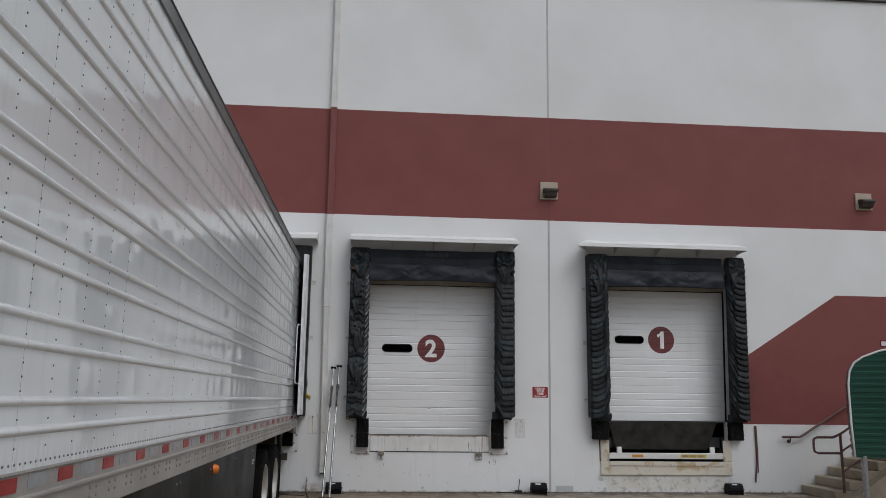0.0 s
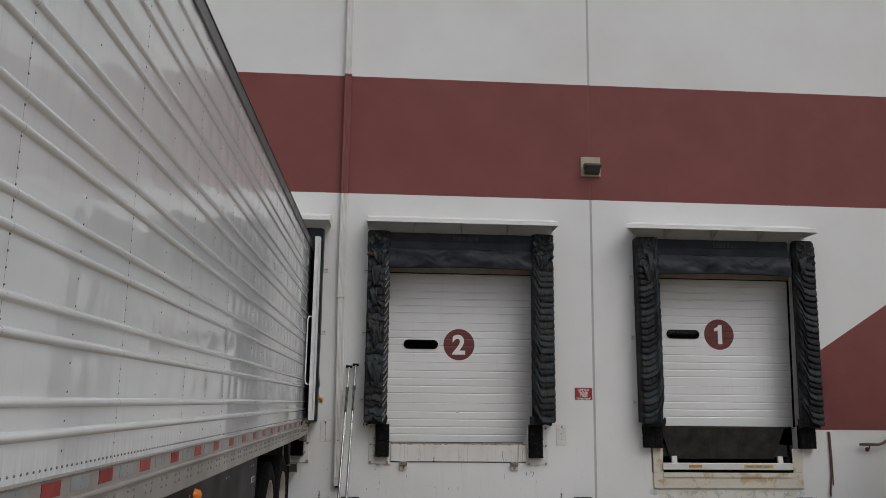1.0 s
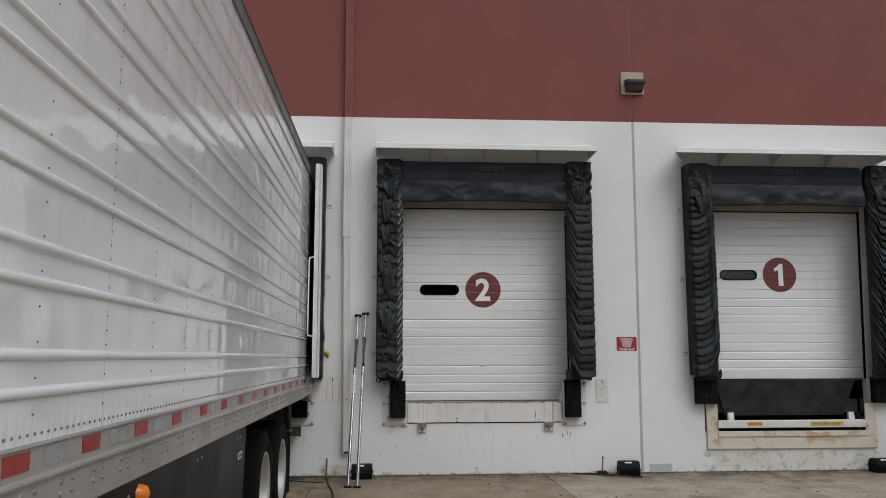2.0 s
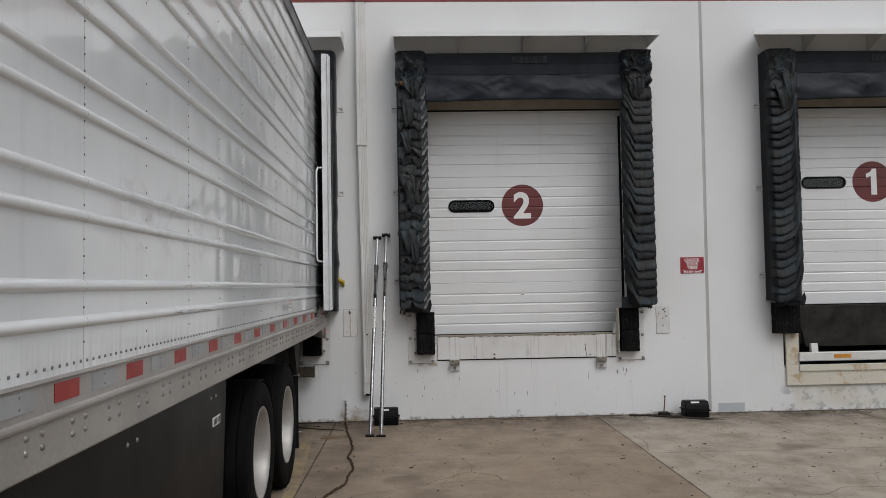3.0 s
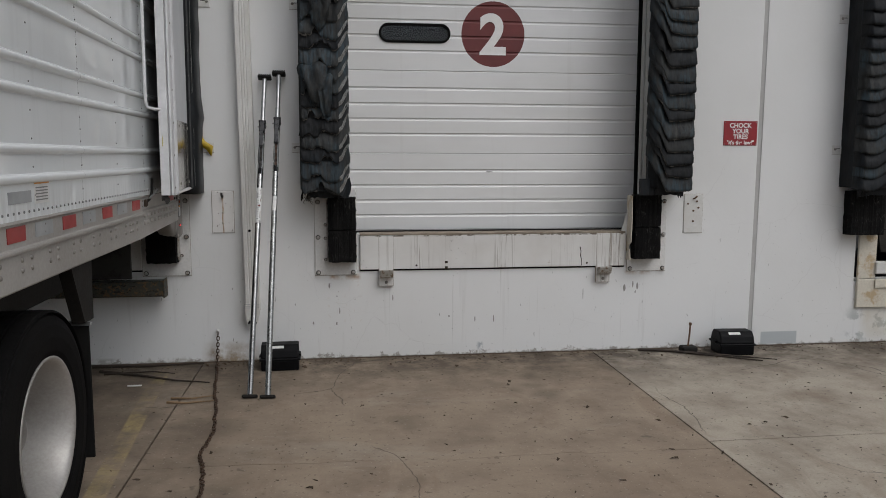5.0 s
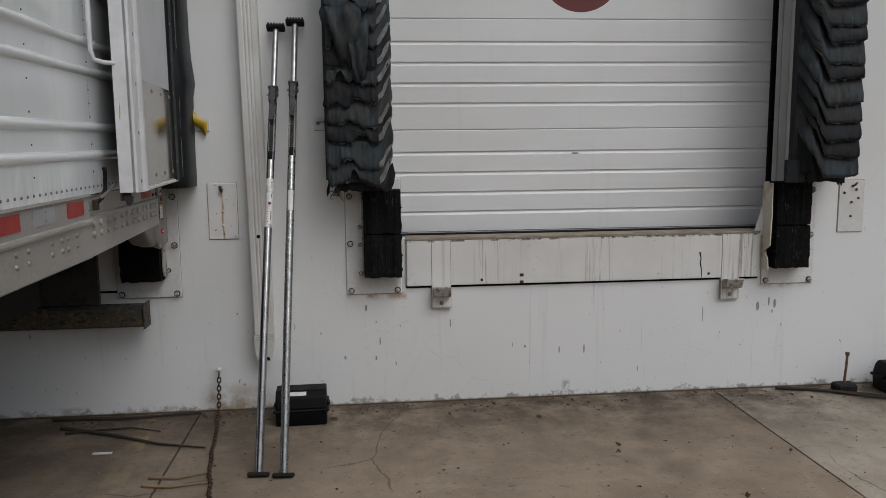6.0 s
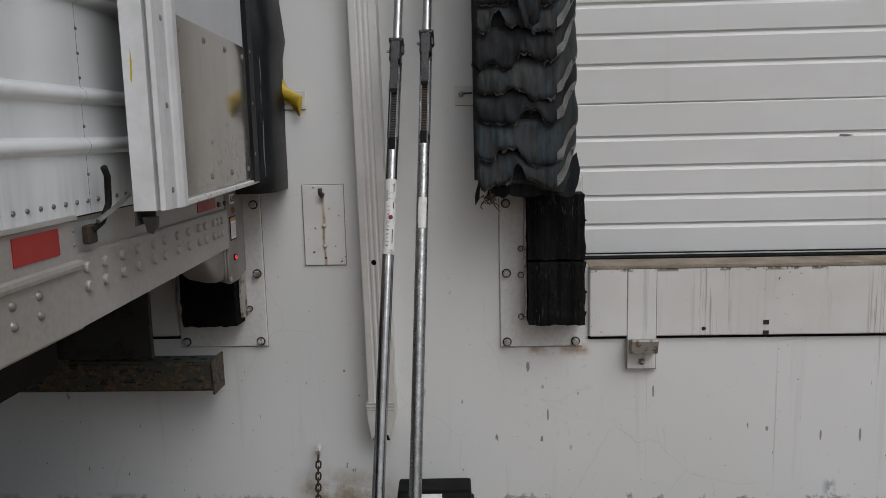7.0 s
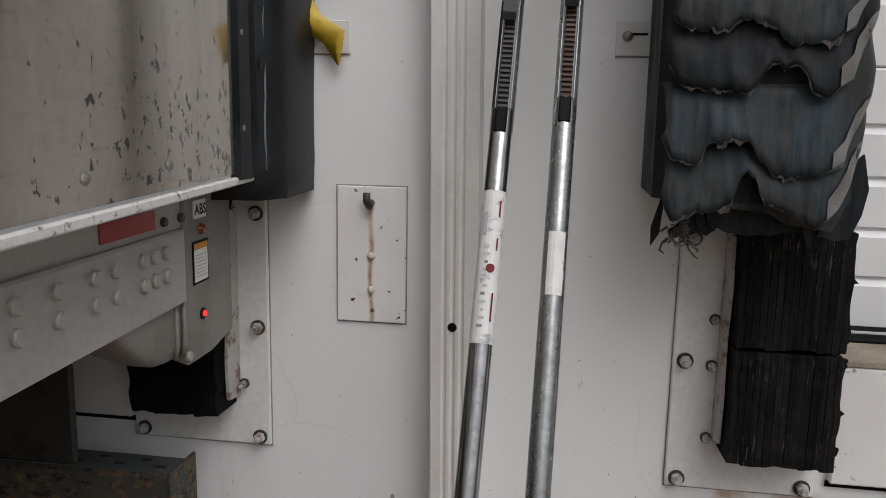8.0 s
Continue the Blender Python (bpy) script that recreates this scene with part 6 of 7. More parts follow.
# Added dark fillers that close the bright view beneath the trailer.
part("underbody_filler", B(-1.56, -1.50, 8.391, 13.400, 0.80, 1.19), M_FRAME, trailer)
part("rear_filler_box", B(-2.75, -1.62, 13.304, 13.362, 0.74, 1.18, bev=0.01), M_FRAME, trailer, "dark box added to fill the view under the rear")

# swing door folded back along the side
HX, HY, FX, FY = -0.860, 13.763, -0.772, 12.635
dlen = math.hypot(HX - FX, HY - FY)
door_m = Matrix.Translation((FX, FY, 0)) @ Matrix.Rotation(math.atan2(HY - FY, HX - FX) - math.pi / 2, 4, "Z")
Z0, Z1 = 1.425, 4.19


def on_door(name, bm, material, parent, label="", smooth=False):
    bm.transform(door_m)
    return part(name, bm, material, parent, label, smooth)


swing = on_door("swing_door", B(-0.060, 0.0, 0.045, dlen, Z0, Z1, bev=0.004), M_LINER, trailer, "white-lined swing door folded open against the side")
# Shade in the gap behind the folded door, put in as a black sheet.
on_door("gap_shade", B(-0.066, -0.0605, 0.052, dlen, Z0, Z1), M_SKIRT, swing, "black sheet standing in for the shade behind the door")
edge = on_door("edge_extrusion", P([(-0.066, -0.02), (-0.014, -0.02), (-0.0125, 0.002), (-0.005, 0.002), (-0.003, -0.020), (0.006, -0.012), (0.011, 0.015), (0.013, 0.055), (0.018, 0.062), (0.025, 0.080), (0.025, 0.110), (0.018, 0.130), (0.003, 0.135), (0.0, 0.052), (-0.066, 0.05)], "z", Z0 - 0.005, Z1 + 0.01), M_EDGE, swing, "white aluminium edge extrusion")
on_door("crayon_mark", P([(-0.050, 1.722), (-0.047, 1.715), (-0.045, 1.735), (-0.044, 1.765), (-0.046, 1.790), (-0.048, 1.765)], "y", -0.0215, -0.0195), M_CRAYON, edge, "yellow crayon stroke")
studs("edge_rivet", [(0.0118, 0.030, Z0 + 0.04 + 0.20 * i) for i in range(13)], "x", 0.008, 0.004, 8, M_BOLT, edge, door_m)
kick = on_door("kick_plate", B(0.0, 0.004, 0.135, dlen - 0.14, Z0 + 0.012, 1.895), M_KICK, swing, "scuffed stainless kick plate")
studs("kick_rivet", [(0.004, 0.19 + 0.25 * i, z) for i in range(4) for z in (1.86, Z0 + 0.05)] + [(0.004, 0.19, z) for z in (1.56, 1.71)], "x", 0.010, 0.005, 8, M_BOLT, kick, door_m)
on_door("bottom_edge", B(-0.062, 0.010, 0.10, dlen - 0.02, Z0 - 0.010, Z0 + 0.006, bev=0.003), M_EDGE_WORN, swing)
gasket = on_door("gasket", P([(0.0, dlen - 0.15), (0.014, dlen - 0.13), (0.022, dlen - 0.09), (0.012, dlen - 0.05), (0.030, dlen - 0.02), (0.012, dlen + 0.015), (-0.07, dlen + 0.01), (0.0, dlen - 0.03)], "z", Z0, Z1), M_GASKET, swing, "black rubber door gasket")
for k, (u, v) in enumerate(((0.031, dlen - 0.024), (0.028, dlen - 0.006))):
    line = []
    for i in range(90):
        z = Z0 + 0.012 + 0.03 * i
        line.append((u + 0.003 * noise.noise(Vector((z * 9, k, 0))), v + 0.010 * noise.noise(Vector((z * 6, k, 3))) + 0.005 * noise.noise(Vector((z * 25, k, 5))), z))
    on_door("gasket_lip", T(line, 0.0024, 6), M_FABRIC, gasket, "pale frayed gasket lip", True)
flap_rnd = random.Random(77)
for i in range(9):
    z, v = Z0 + 0.05 + 0.12 * i + 0.05 * flap_rnd.random(), dlen - (0.045 if i % 2 else 0.008)
    h = flap_rnd.uniform(0.03, 0.07)
    on_door("torn_tab", P([(v, z), (v + 0.004, z + h), (v + flap_rnd.uniform(0.012, 0.026), z + 0.35 * h)], "x", 0.026, 0.028), M_GASKET, gasket, "torn tab of gasket")
studs("gasket_rivet", [(0.014, dlen - 0.115, Z0 + 0.10 + 0.18 * i) for i in range(13)], "x", 0.008, 0.005, 8, M_BOLT, gasket, door_m)
for z in (1.75, 2.6, 3.5):
    on_door("hinge", B(-0.10, -0.06, dlen - 0.06, dlen + 0.10, z - 0.05, z + 0.05, bev=0.006), M_GALV, swing)
on_door("lock_foot", P([(-0.066, -0.02), (-0.061, -0.02), (-0.061, 0.020), (-0.03, 0.020), (-0.03, 0.026), (-0.066, 0.026)], "z", Z0 - 0.040, Z0 - 0.006), M_BOLT_DARK, swing, "dark lock cam at the door's lower corner")
on_door("lock_foot", P([(-0.060, Z0 - 0.020), (-0.020, Z0 - 0.020), (-0.022, Z0 - 0.045), (-0.034, Z0 - 0.062), (-0.046, Z0 - 0.058), (-0.050, Z0 - 0.038)], "y", 0.0, 0.016), M_BOLT_DARK, swing)
on_door("grab_rod", T([(-0.045, 0.0, 1.945), (-0.085, -0.045, 1.942), (-0.120, -0.072, 1.952), (-0.128, -0.083, 1.985), (-0.128, -0.085, 2.10), (-0.126, -0.085, 2.85), (-0.125, -0.080, 2.915), (-0.112, -0.062, 2.948), (-0.045, -0.005, 2.962)], 0.0095, 10), M_EDGE, swing, "bright white lock rod with bent ends", True)

# hold-back hook on the side
hook = part("holdback_hook", T([(SIDE + 0.05, 12.569, 1.525), (SIDE + 0.045, 12.593, 1.505), (SIDE + 0.04, 12.598, 1.44), (SIDE + 0.03, 12.579, 1.40), (SIDE + 0.02, 12.550, 1.385)], 0.008, 8), M_FRAME, trailer, "bent steel hold-back hook", True)
part("hook_plate", B(SIDE + 0.006, SIDE + 0.022, 12.528, 12.571, 1.355, 1.398, bev=0.003), M_INK_DARK, hook)
part("hold_chain", T([(SIDE + 0.035, 12.550, 1.405), (SIDE + 0.05, 12.608, 1.43), (SIDE + 0.06, 12.666, 1.455)], 0.006, 6), M_GALV, hook)

# stickers near the rear
s1 = part("sticker", B(SIDE + 0.0005, SIDE + 0.002, 10.809, 10.964, 1.475, 1.565), M_LABEL, trailer, "white instruction sticker with an orange head")
part("sticker_head", B(SIDE + 0.002, SIDE + 0.003, 10.809, 10.964, 1.552, 1.566), M_ORANGE, s1)
for i in range(5):
    part("print_bar", B(SIDE + 0.002, SIDE + 0.003, 10.823, 10.949, 1.487 + 0.012 * i, 1.492 + 0.012 * i), M_INK, s1)
part("sticker", B(SIDE + 0.0005, SIDE + 0.002, 10.557, 10.775, 1.485, 1.53), M_WHITE_TAPE, trailer, "blank silver sticker")


# ---------- downspout ----------
spout = thing("downspout", (-0.46, FACE, 0.33), "white sheet-metal downspout, maroon where it crosses the painted band", "downspout")


def gutter_pipe(x0, z0, x1, z1, w, d, y=0.0):
    """A fluted rectangular pipe between two heights, leaning from x0 to x1."""
    bm = bmesh.new()
    flute = [(-w, 0.0), (-w, -d)]
    for i in range(3):
        u = -w * 0.55 + 1.5 * w * i / 4
        flute += [(u, -d), (u + 0.32 * w * 0.25, -d + 0.003), (u + 0.32 * w * 0.5, -d + 0.003), (u + 0.32 * w * 0.75, -d)]
    flute += [(w, -d), (w, 0.0)]
    lo = [bm.verts.new((x0 + u, y + v, z0)) for u, v in flute]
    hi = [bm.verts.new((x1 + u, y + v, z1)) for u, v in flute]
    for i in range(len(flute)):
        j = (i + 1) % len(flute)
        bm.faces.new((lo[i], lo[j], hi[j], hi[i]))
    return bm


part("lower_pipe", gutter_pipe(0.007, 0.10, -0.034, 3.14, 0.054, 0.085), M_SPOUT, spout)
part("outlet", P([(-0.056, 0.16), (0.056, 0.16), (0.054, 0.08), (0.038, 0.0), (-0.038, 0.0), (-0.054, 0.08)], "y", -0.088, -0.002), M_SPOUT, spout)
part("outlet_hole", P([(-0.036, -0.002), (0.036, -0.002), (0.030, 0.020), (-0.026, 0.026)], "y", -0.0895, -0.012), M_RUBBER, spout, "dark open end")
for i in range(3):
    part("crimp", B(-0.058, 0.058, -0.091, 0.0, 0.125 + 0.014 * i, 0.131 + 0.014 * i), M_SEALANT, spout)
part("weep_hole", T([(-0.005, -0.0855, 0.745), (-0.005, -0.084, 0.745)], 0.011, 12), M_RUBBER, spout)
for z0, z1, m, label in ((3.12, 4.93, M_SPOUT, ""), (4.94, 7.10, M_MAROON, "maroon length across the band"), (7.11, 10.05, M_SPOUT, "")):
    part("upper_pipe", gutter_pipe(-0.038 - 0.001 * (z0 - 3.12), z0, -0.038 - 0.001 * (z1 - 3.12), z1, 0.057, 0.092), m, spout, label)
for z, m in ((3.11, M_SPOUT), (4.93, M_MAROON), (7.10, M_MAROON)):
    part("collar", B(-0.101 - 0.001 * (z - 3.12), 0.025 - 0.001 * (z - 3.12), -0.098, 0.0, z - 0.018, z + 0.018, bev=0.003), m, spout)


# ---------- wall-pack lamps ----------
def wall_lamp(x):
    lamp = thing("wall_lamp", (x, FACE, 5.70), "tan square wall lamp with a dark bronze hood, unlit", "lamp", "wall lamps")
    part("backplate", B(-0.18, 0.18, -0.03, 0.0, 0.0, 0.36, bev=0.008), M_TAN, lamp)
    part("hood", P([(-0.03, 0.22), (-0.17, 0.20), (-0.20, 0.165), (-0.19, 0.135), (-0.03, 0.135)], "x", -0.13, 0.155), M_BRONZE, lamp)
    part("lens", P([(-0.03, 0.13), (-0.17, 0.13), (-0.11, 0.05), (-0.03, 0.03)], "x", -0.115, 0.14), M_BRONZE, lamp)
    part("arm", B(0.155, 0.175, -0.17, -0.03, 0.15, 0.19, bev=0.003), M_BRONZE, lamp)
    return lamp


wall_lamp(3.87)
wall_lamp(10.57)

# ---------- the sign ----------
sign = thing("warning_sign", (3.6515, FACE, 1.761), "small red sign with white words telling drivers to chock tires", "sign")
part("plate", B(-0.1515, 0.1515, -0.006, -0.001, 0.0, 0.207, bev=0.002), M_SIGN, sign)
for i, (words, h) in enumerate((("CHOCK", 0.041), ("YOUR", 0.041), ("TIRES", 0.041), ('"it\'s the law!"', 0.036))):
    letters("lettering", words, M_LETTER, sign, (0.0, -0.0075, 0.170 - 0.0480 * i), h, 0.028)
bolts("rivet", [(x, -0.006, z) for x in (-0.14, 0.14) for z in (0.012, 0.195)], sign, 0.005, 0.003)

# ---------- plates and brackets on the wall ----------
hp = thing("hook_plate", (-0.675, FACE, 1.055), "painted steel wall plate with a rusty hook and rust streak", "wall plate")
part("plate_edge", B(-0.087, 0.087, -0.003, 0.0, -0.003, 0.333), M_PLATE_EDGE, hp)
part("plate", B(-0.084, 0.084, -0.008, 0.0, 0.0, 0.33, bev=0.002), M_HOOKPLATE, hp)
part("hook", T([(0.0, -0.008, 0.292), (0.0, -0.028, 0.286), (-0.004, -0.038, 0.298), (-0.004, -0.038, 0.318)], 0.009, 8), M_BOLT_DARK, hp, "rusty hook", True)
bolts("bolt", [(0.0, -0.008, 0.163), (0.0, -0.008, 0.080)], hp, 0.010, 0.010, material=M_RUSTBOLT)
bolts("stud", [(0.003, -0.008, 0.03)], hp, 0.005, 0.004, material=M_RUST)
np_ = thing("hook_plate", (3.253, FACE, 1.015), "painted steel wall plate with rusty bolt stubs", "wall plate")
part("plate_edge", B(-0.086, 0.086, -0.003, 0.0, -0.003, 0.333), M_PLATE_EDGE, np_)
part("plate", B(-0.083, 0.083, -0.008, 0.0, 0.0, 0.33, bev=0.002), M_STEEL_WHITE, np_)
bolts("stud", [(-0.05, -0.008, 0.25), (0.03, -0.008, 0.27), (0.0, -0.008, 0.19), (0.0, -0.008, 0.10), (0.045, -0.008, 0.215)], np_, 0.009, 0.012, material=M_RUST)
part("hook", T([(0.0, -0.01, 0.292), (0.006, -0.03, 0.30), (0.02, -0.032, 0.315)], 0.007, 8), M_RUST, np_, "rusty bent stub", True)


def pad_clip(x, z, s):
    clip = thing("seal_clip", (x, FACE, z), "white steel angle clip holding the seal pad", "bracket", "seal pad clips")
    part("plate_edge", B(min(0.0, s * 0.085), max(0.0, s * 0.085), -0.003, 0.0, -0.003, 0.002), M_PLATE_EDGE, clip)
    part("leaf", B(min(0, s * 0.085), max(0, s * 0.085), -0.006, 0.0, 0.0, 0.075, bev=0.0015), M_STEEL_WHITE, clip)
    bolts("bolt", [(s * 0.025, -0.006, 0.042)], clip, 0.012, 0.014)
    part("slot", B(min(s * 0.03, s * 0.068), max(s * 0.03, s * 0.068), -0.0068, -0.006, 0.044, 0.049), M_RUBBER, clip)
    return clip


for z in (1.69, 2.80, 3.86):
    pad_clip(-0.128, z, 1)
    pad_clip(3.165, z, -1)
    pad_clip(4.508, z, 1)
    pad_clip(-0.728, z, -1)

# ---------- yellow cloth by the third dock ----------
bm = bmesh.new()
left = [(-0.870, 1.862), (-0.865, 1.82), (-0.860, 1.78), (-0.850, 1.75), (-0.825, 1.735), (-0.785, 1.712), (-0.752, 1.664)]
right = [(-0.835, 1.862), (-0.822, 1.835), (-0.808, 1.80), (-0.792, 1.775), (-0.760, 1.755), (-0.732, 1.738), (-0.747, 1.662)]
rows = []
for i, ((x0, z0), (x1, z1)) in enumerate(zip(left, right)):
    bow = 0.015 * math.sin(i * 0.9)
    rows.append([(x0, 13.972, z0), ((x0 + x1) / 2, 13.962 - bow, (z0 + z1) / 2), (x1, 13.968 + 0.5 * bow, z1)])
g = [[bm.verts.new(p) for p in r] for r in rows]
h = [[bm.verts.new((p[0] + 0.002, p[1] + 0.003, p[2])) for p in r] for r in rows]
for i in range(6):
    for j in range(2):
        for q in (g, h):
            bm.faces.new((q[i][j], q[i + 1][j], q[i + 1][j + 1], q[i][j + 1]))
    for j in (0, 2):
        bm.faces.new((g[i][j], g[i + 1][j], h[i + 1][j], h[i][j]))
for i in (0, 6):
    for j in (0, 1):
        bm.faces.new((g[i][j], g[i][j + 1], h[i][j + 1], h[i][j]))
tagged(part("yellow_flap", bm, M_YELLOW_CLOTH, None, "", True), "torn strip of yellow vinyl stuck out beside the seal pad", "vinyl strip")


# ---------- bait stations along the wall ----------
def bait_station(x, y, turn=0.0):
    ob = thing("bait_station", (x, y, 0.0), "black plastic bait station with a white label, against the wall", "bait station", "bait stations", turn=turn)
    base = [(-0.11, 0.0), (0.11, 0.0), (0.118, 0.085), (-0.118, 0.085)]
    bm = P(base, "x", -0.145, 0.145)
    bmesh.ops.bevel(bm, geom=bm.edges[:], offset=0.012, segments=2, profile=0.5, affect="EDGES")
    part("base", bm, M_PLASTIC, ob)
    bm = B(-0.158, 0.158, -0.125, 0.125, 0.083, 0.10, bev=0.006)
    part("rim", bm, M_PLASTIC, ob)
    bm = P([(-0.118, 0.10), (-0.095, 0.165), (-0.06, 0.198), (0.06, 0.198), (0.095, 0.165), (0.118, 0.10)], "x", -0.145, 0.145)
    bmesh.ops.bevel(bm, geom=bm.edges[:], offset=0.010, segments=2, profile=0.5, affect="EDGES")
    lid = part("lid", bm, M_PLASTIC, ob)
    bm = B(-0.05, 0.05, -0.0015, 0.0, -0.012, 0.012)
    bm.transform(Matrix.Translation((-0.02, -0.0795, 0.183)) @ pose(0, 0, 0, -47))
    tag_ = part("label", bm, M_LABEL, lid, "white paper label, illegible")
    for sx in (-0.151, 0.151):
        part("hinge_lug", T([(sx, -0.03, 0.10), (sx, 0.03, 0.10)], 0.012, 8), M_PLASTIC, ob)
    return ob


bait_station(-0.235, 13.775, 2)
bait_station(3.56, 13.80, -4)
bait_station(7.33, 13.80, 3)


# ---------- load bars leaning on the wall ----------
def load_bar(foot, head, label, tone, sticker):
    """A ratcheting cargo bar: foot, outer tube, rack, ratchet, inner tube, top foot."""
    a, b = Vector(foot), Vector(head)
    L = (b - a).length
    zax = (b - a).normalized()
    xax = Vector((1, 0, 0))
    yax = zax.cross(xax).normalized()
    xax = yax.cross(zax)
    m = Matrix((xax, yax, zax)).transposed().to_4x4()
    m.translation = a
    bar = new("load_bar")
    bar.matrix_world = m
    tagged(bar, label, "load bar", "load bars leaning on the wall")
    k = L / 2.275 / 1.0
    z = lambda h: h * k
    part("outer_tube", T([(0, 0, 0.015), (0, 0, 0.016), (0, 0, 0.02), (0, 0, z(1.55)), (0, 0, z(1.558)), (0, 0, z(1.56))], 0.0205, 24), tone, bar, smooth=True)
    part("inner_tube", T([(0, 0.003, z(1.55)), (0, 0.003, z(1.552)), (0, 0.003, z(1.56)), (0, 0.003, L - 0.03), (0, 0.003, L - 0.022), (0, 0.003, L - 0.02)], 0.0165, 20), M_GALV, bar, smooth=True)
    part("channel", B(-0.021, 0.021, -0.006, 0.021, z(1.52), z(1.92), bev=0.006), tone, bar)
    rack = part("rack", B(-0.0095, 0.0095, -0.0175, -0.006, z(1.54), z(1.90)), M_FRAME, bar, "dark toothed rack")
    for i in range(35):
        h = z(1.56) + 0.0098 * i
        part("tooth", B(-0.009, 0.009, -0.0205, -0.0165, h, h + 0.0045), M_BOLT_DARK if sticker else M_TOOTH, rack)
    part("stop", B(-0.011, 0.011, -0.022, -0.004, z(1.515), z(1.56), bev=0.003), M_PLASTIC, bar)
    ratchet = part("ratchet", B(-0.022, 0.022, -0.036, 0.012, z(1.825), z(1.90), bev=0.006), M_LEVER, bar, "dark steel ratchet")
    part("lever", P([(-0.040, z(1.895)), (-0.026, z(1.91)), (-0.024, z(1.83)), (-0.026, z(1.77)), (-0.024, z(1.728)), (-0.029, z(1.714)), (-0.037, z(1.711)), (-0.044, z(1.722)), (-0.046, z(1.77)), (-0.040, z(1.83))], "x", -0.0125, 0.0125), M_LEVER, ratchet, "glossy dark release lever")
    part("pawl", B(0.010, 0.030, -0.030, -0.010, z(1.855), z(1.885), bev=0.003), M_LEVER, ratchet)
    part("collar", B(-0.027, 0.027, -0.028, 0.022, z(1.90), z(1.916), bev=0.004), M_LEVER, ratchet)
    part("pin", T([(-0.033, -0.022, z(1.865)), (0.033, -0.022, z(1.865))], 0.006, 8), M_BOLT, ratchet)
    for zz, f in ((0.0, 1), (L - 0.03, -1)):
        foot_ = part("foot_pad", B(-0.052, 0.052, -0.030, 0.030, zz, zz + 0.022, bev=0.006), M_FRAME, bar, "dark ribbed foot pad")
        for i in range(6):
            x = -0.045 + 0.0165 * i
            e = zz - 0.006 if f > 0 else zz + 0.021
            if f < 0:
                part("ridge", B(x, x + 0.009, -0.028, 0.028, e, e + 0.008), M_FRAME, foot_)
    if sticker:
        bm = bmesh.new()
        for i in range(9):
            t0, t1 = radians(200 + 17 * i), radians(200 + 17 * (i + 1))
            q = [bm.verts.new((0.0212 * math.cos(t), 0.0212 * math.sin(t), zz)) for t, zz in ((t0, z(1.165)), (t1, z(1.165)), (t1, z(1.415)), (t0, z(1.415)))]
            bm.faces.new(q)
        lab = part("paper_label", bm, M_TORN, bar, "torn white paper label with a red edge", True)
        for i in range(11):
            part("print_bar", B(-0.009 + 0.002 * (i % 3), 0.001 + 0.002 * (i % 2), -0.0220, -0.0208, z(1.19) + 0.014 * i, z(1.19) + 0.014 * i + 0.005), M_INK if i % 4 == 0 else M_SEALANT, lab)
        part("red_seal", T([(0.006, -0.0205, z(1.285)), (0.006, -0.0222, z(1.285))], 0.008, 12), M_RED_LENS, lab)
        for zz, l in ((1.20, 0.05), (1.315, 0.022), (1.37, 0.03)):
            part("red_edge", B(0.0125, 0.0152, -0.0190, -0.0150, z(zz), z(zz) + l), M_RED_LENS, lab)
        part("bare_patch", B(-0.012, -0.006, -0.0218, -0.0190, z(1.34), z(1.34) + 0.04), M_GALV_DULL, lab)
    else:
        bm = bmesh.new()
        for i in range(5):
            t0, t1 = radians(235 + 17 * i), radians(235 + 17 * (i + 1))
            q = [bm.verts.new((0.0211 * math.cos(t), 0.0211 * math.sin(t), zz)) for t, zz in ((t0, z(1.235)), (t1, z(1.235)), (t1, z(1.335)), (t0, z(1.335)))]
            bm.faces.new(q)
        part("label_remnant", bm, M_TORN, bar, "scraped label remnant", True)
    return bar


load_bar((-0.390, 12.990, 0.0), (-0.322, 13.955, 2.285), "chromed steel load bar with black ratchet leaning on the wall", M_CHROME, True)
load_bar((-0.267, 12.965, 0.0), (-0.213, 13.955, 2.315), "dull galvanised load bar with black ratchet leaning on the wall", M_GALV_DULL, False)


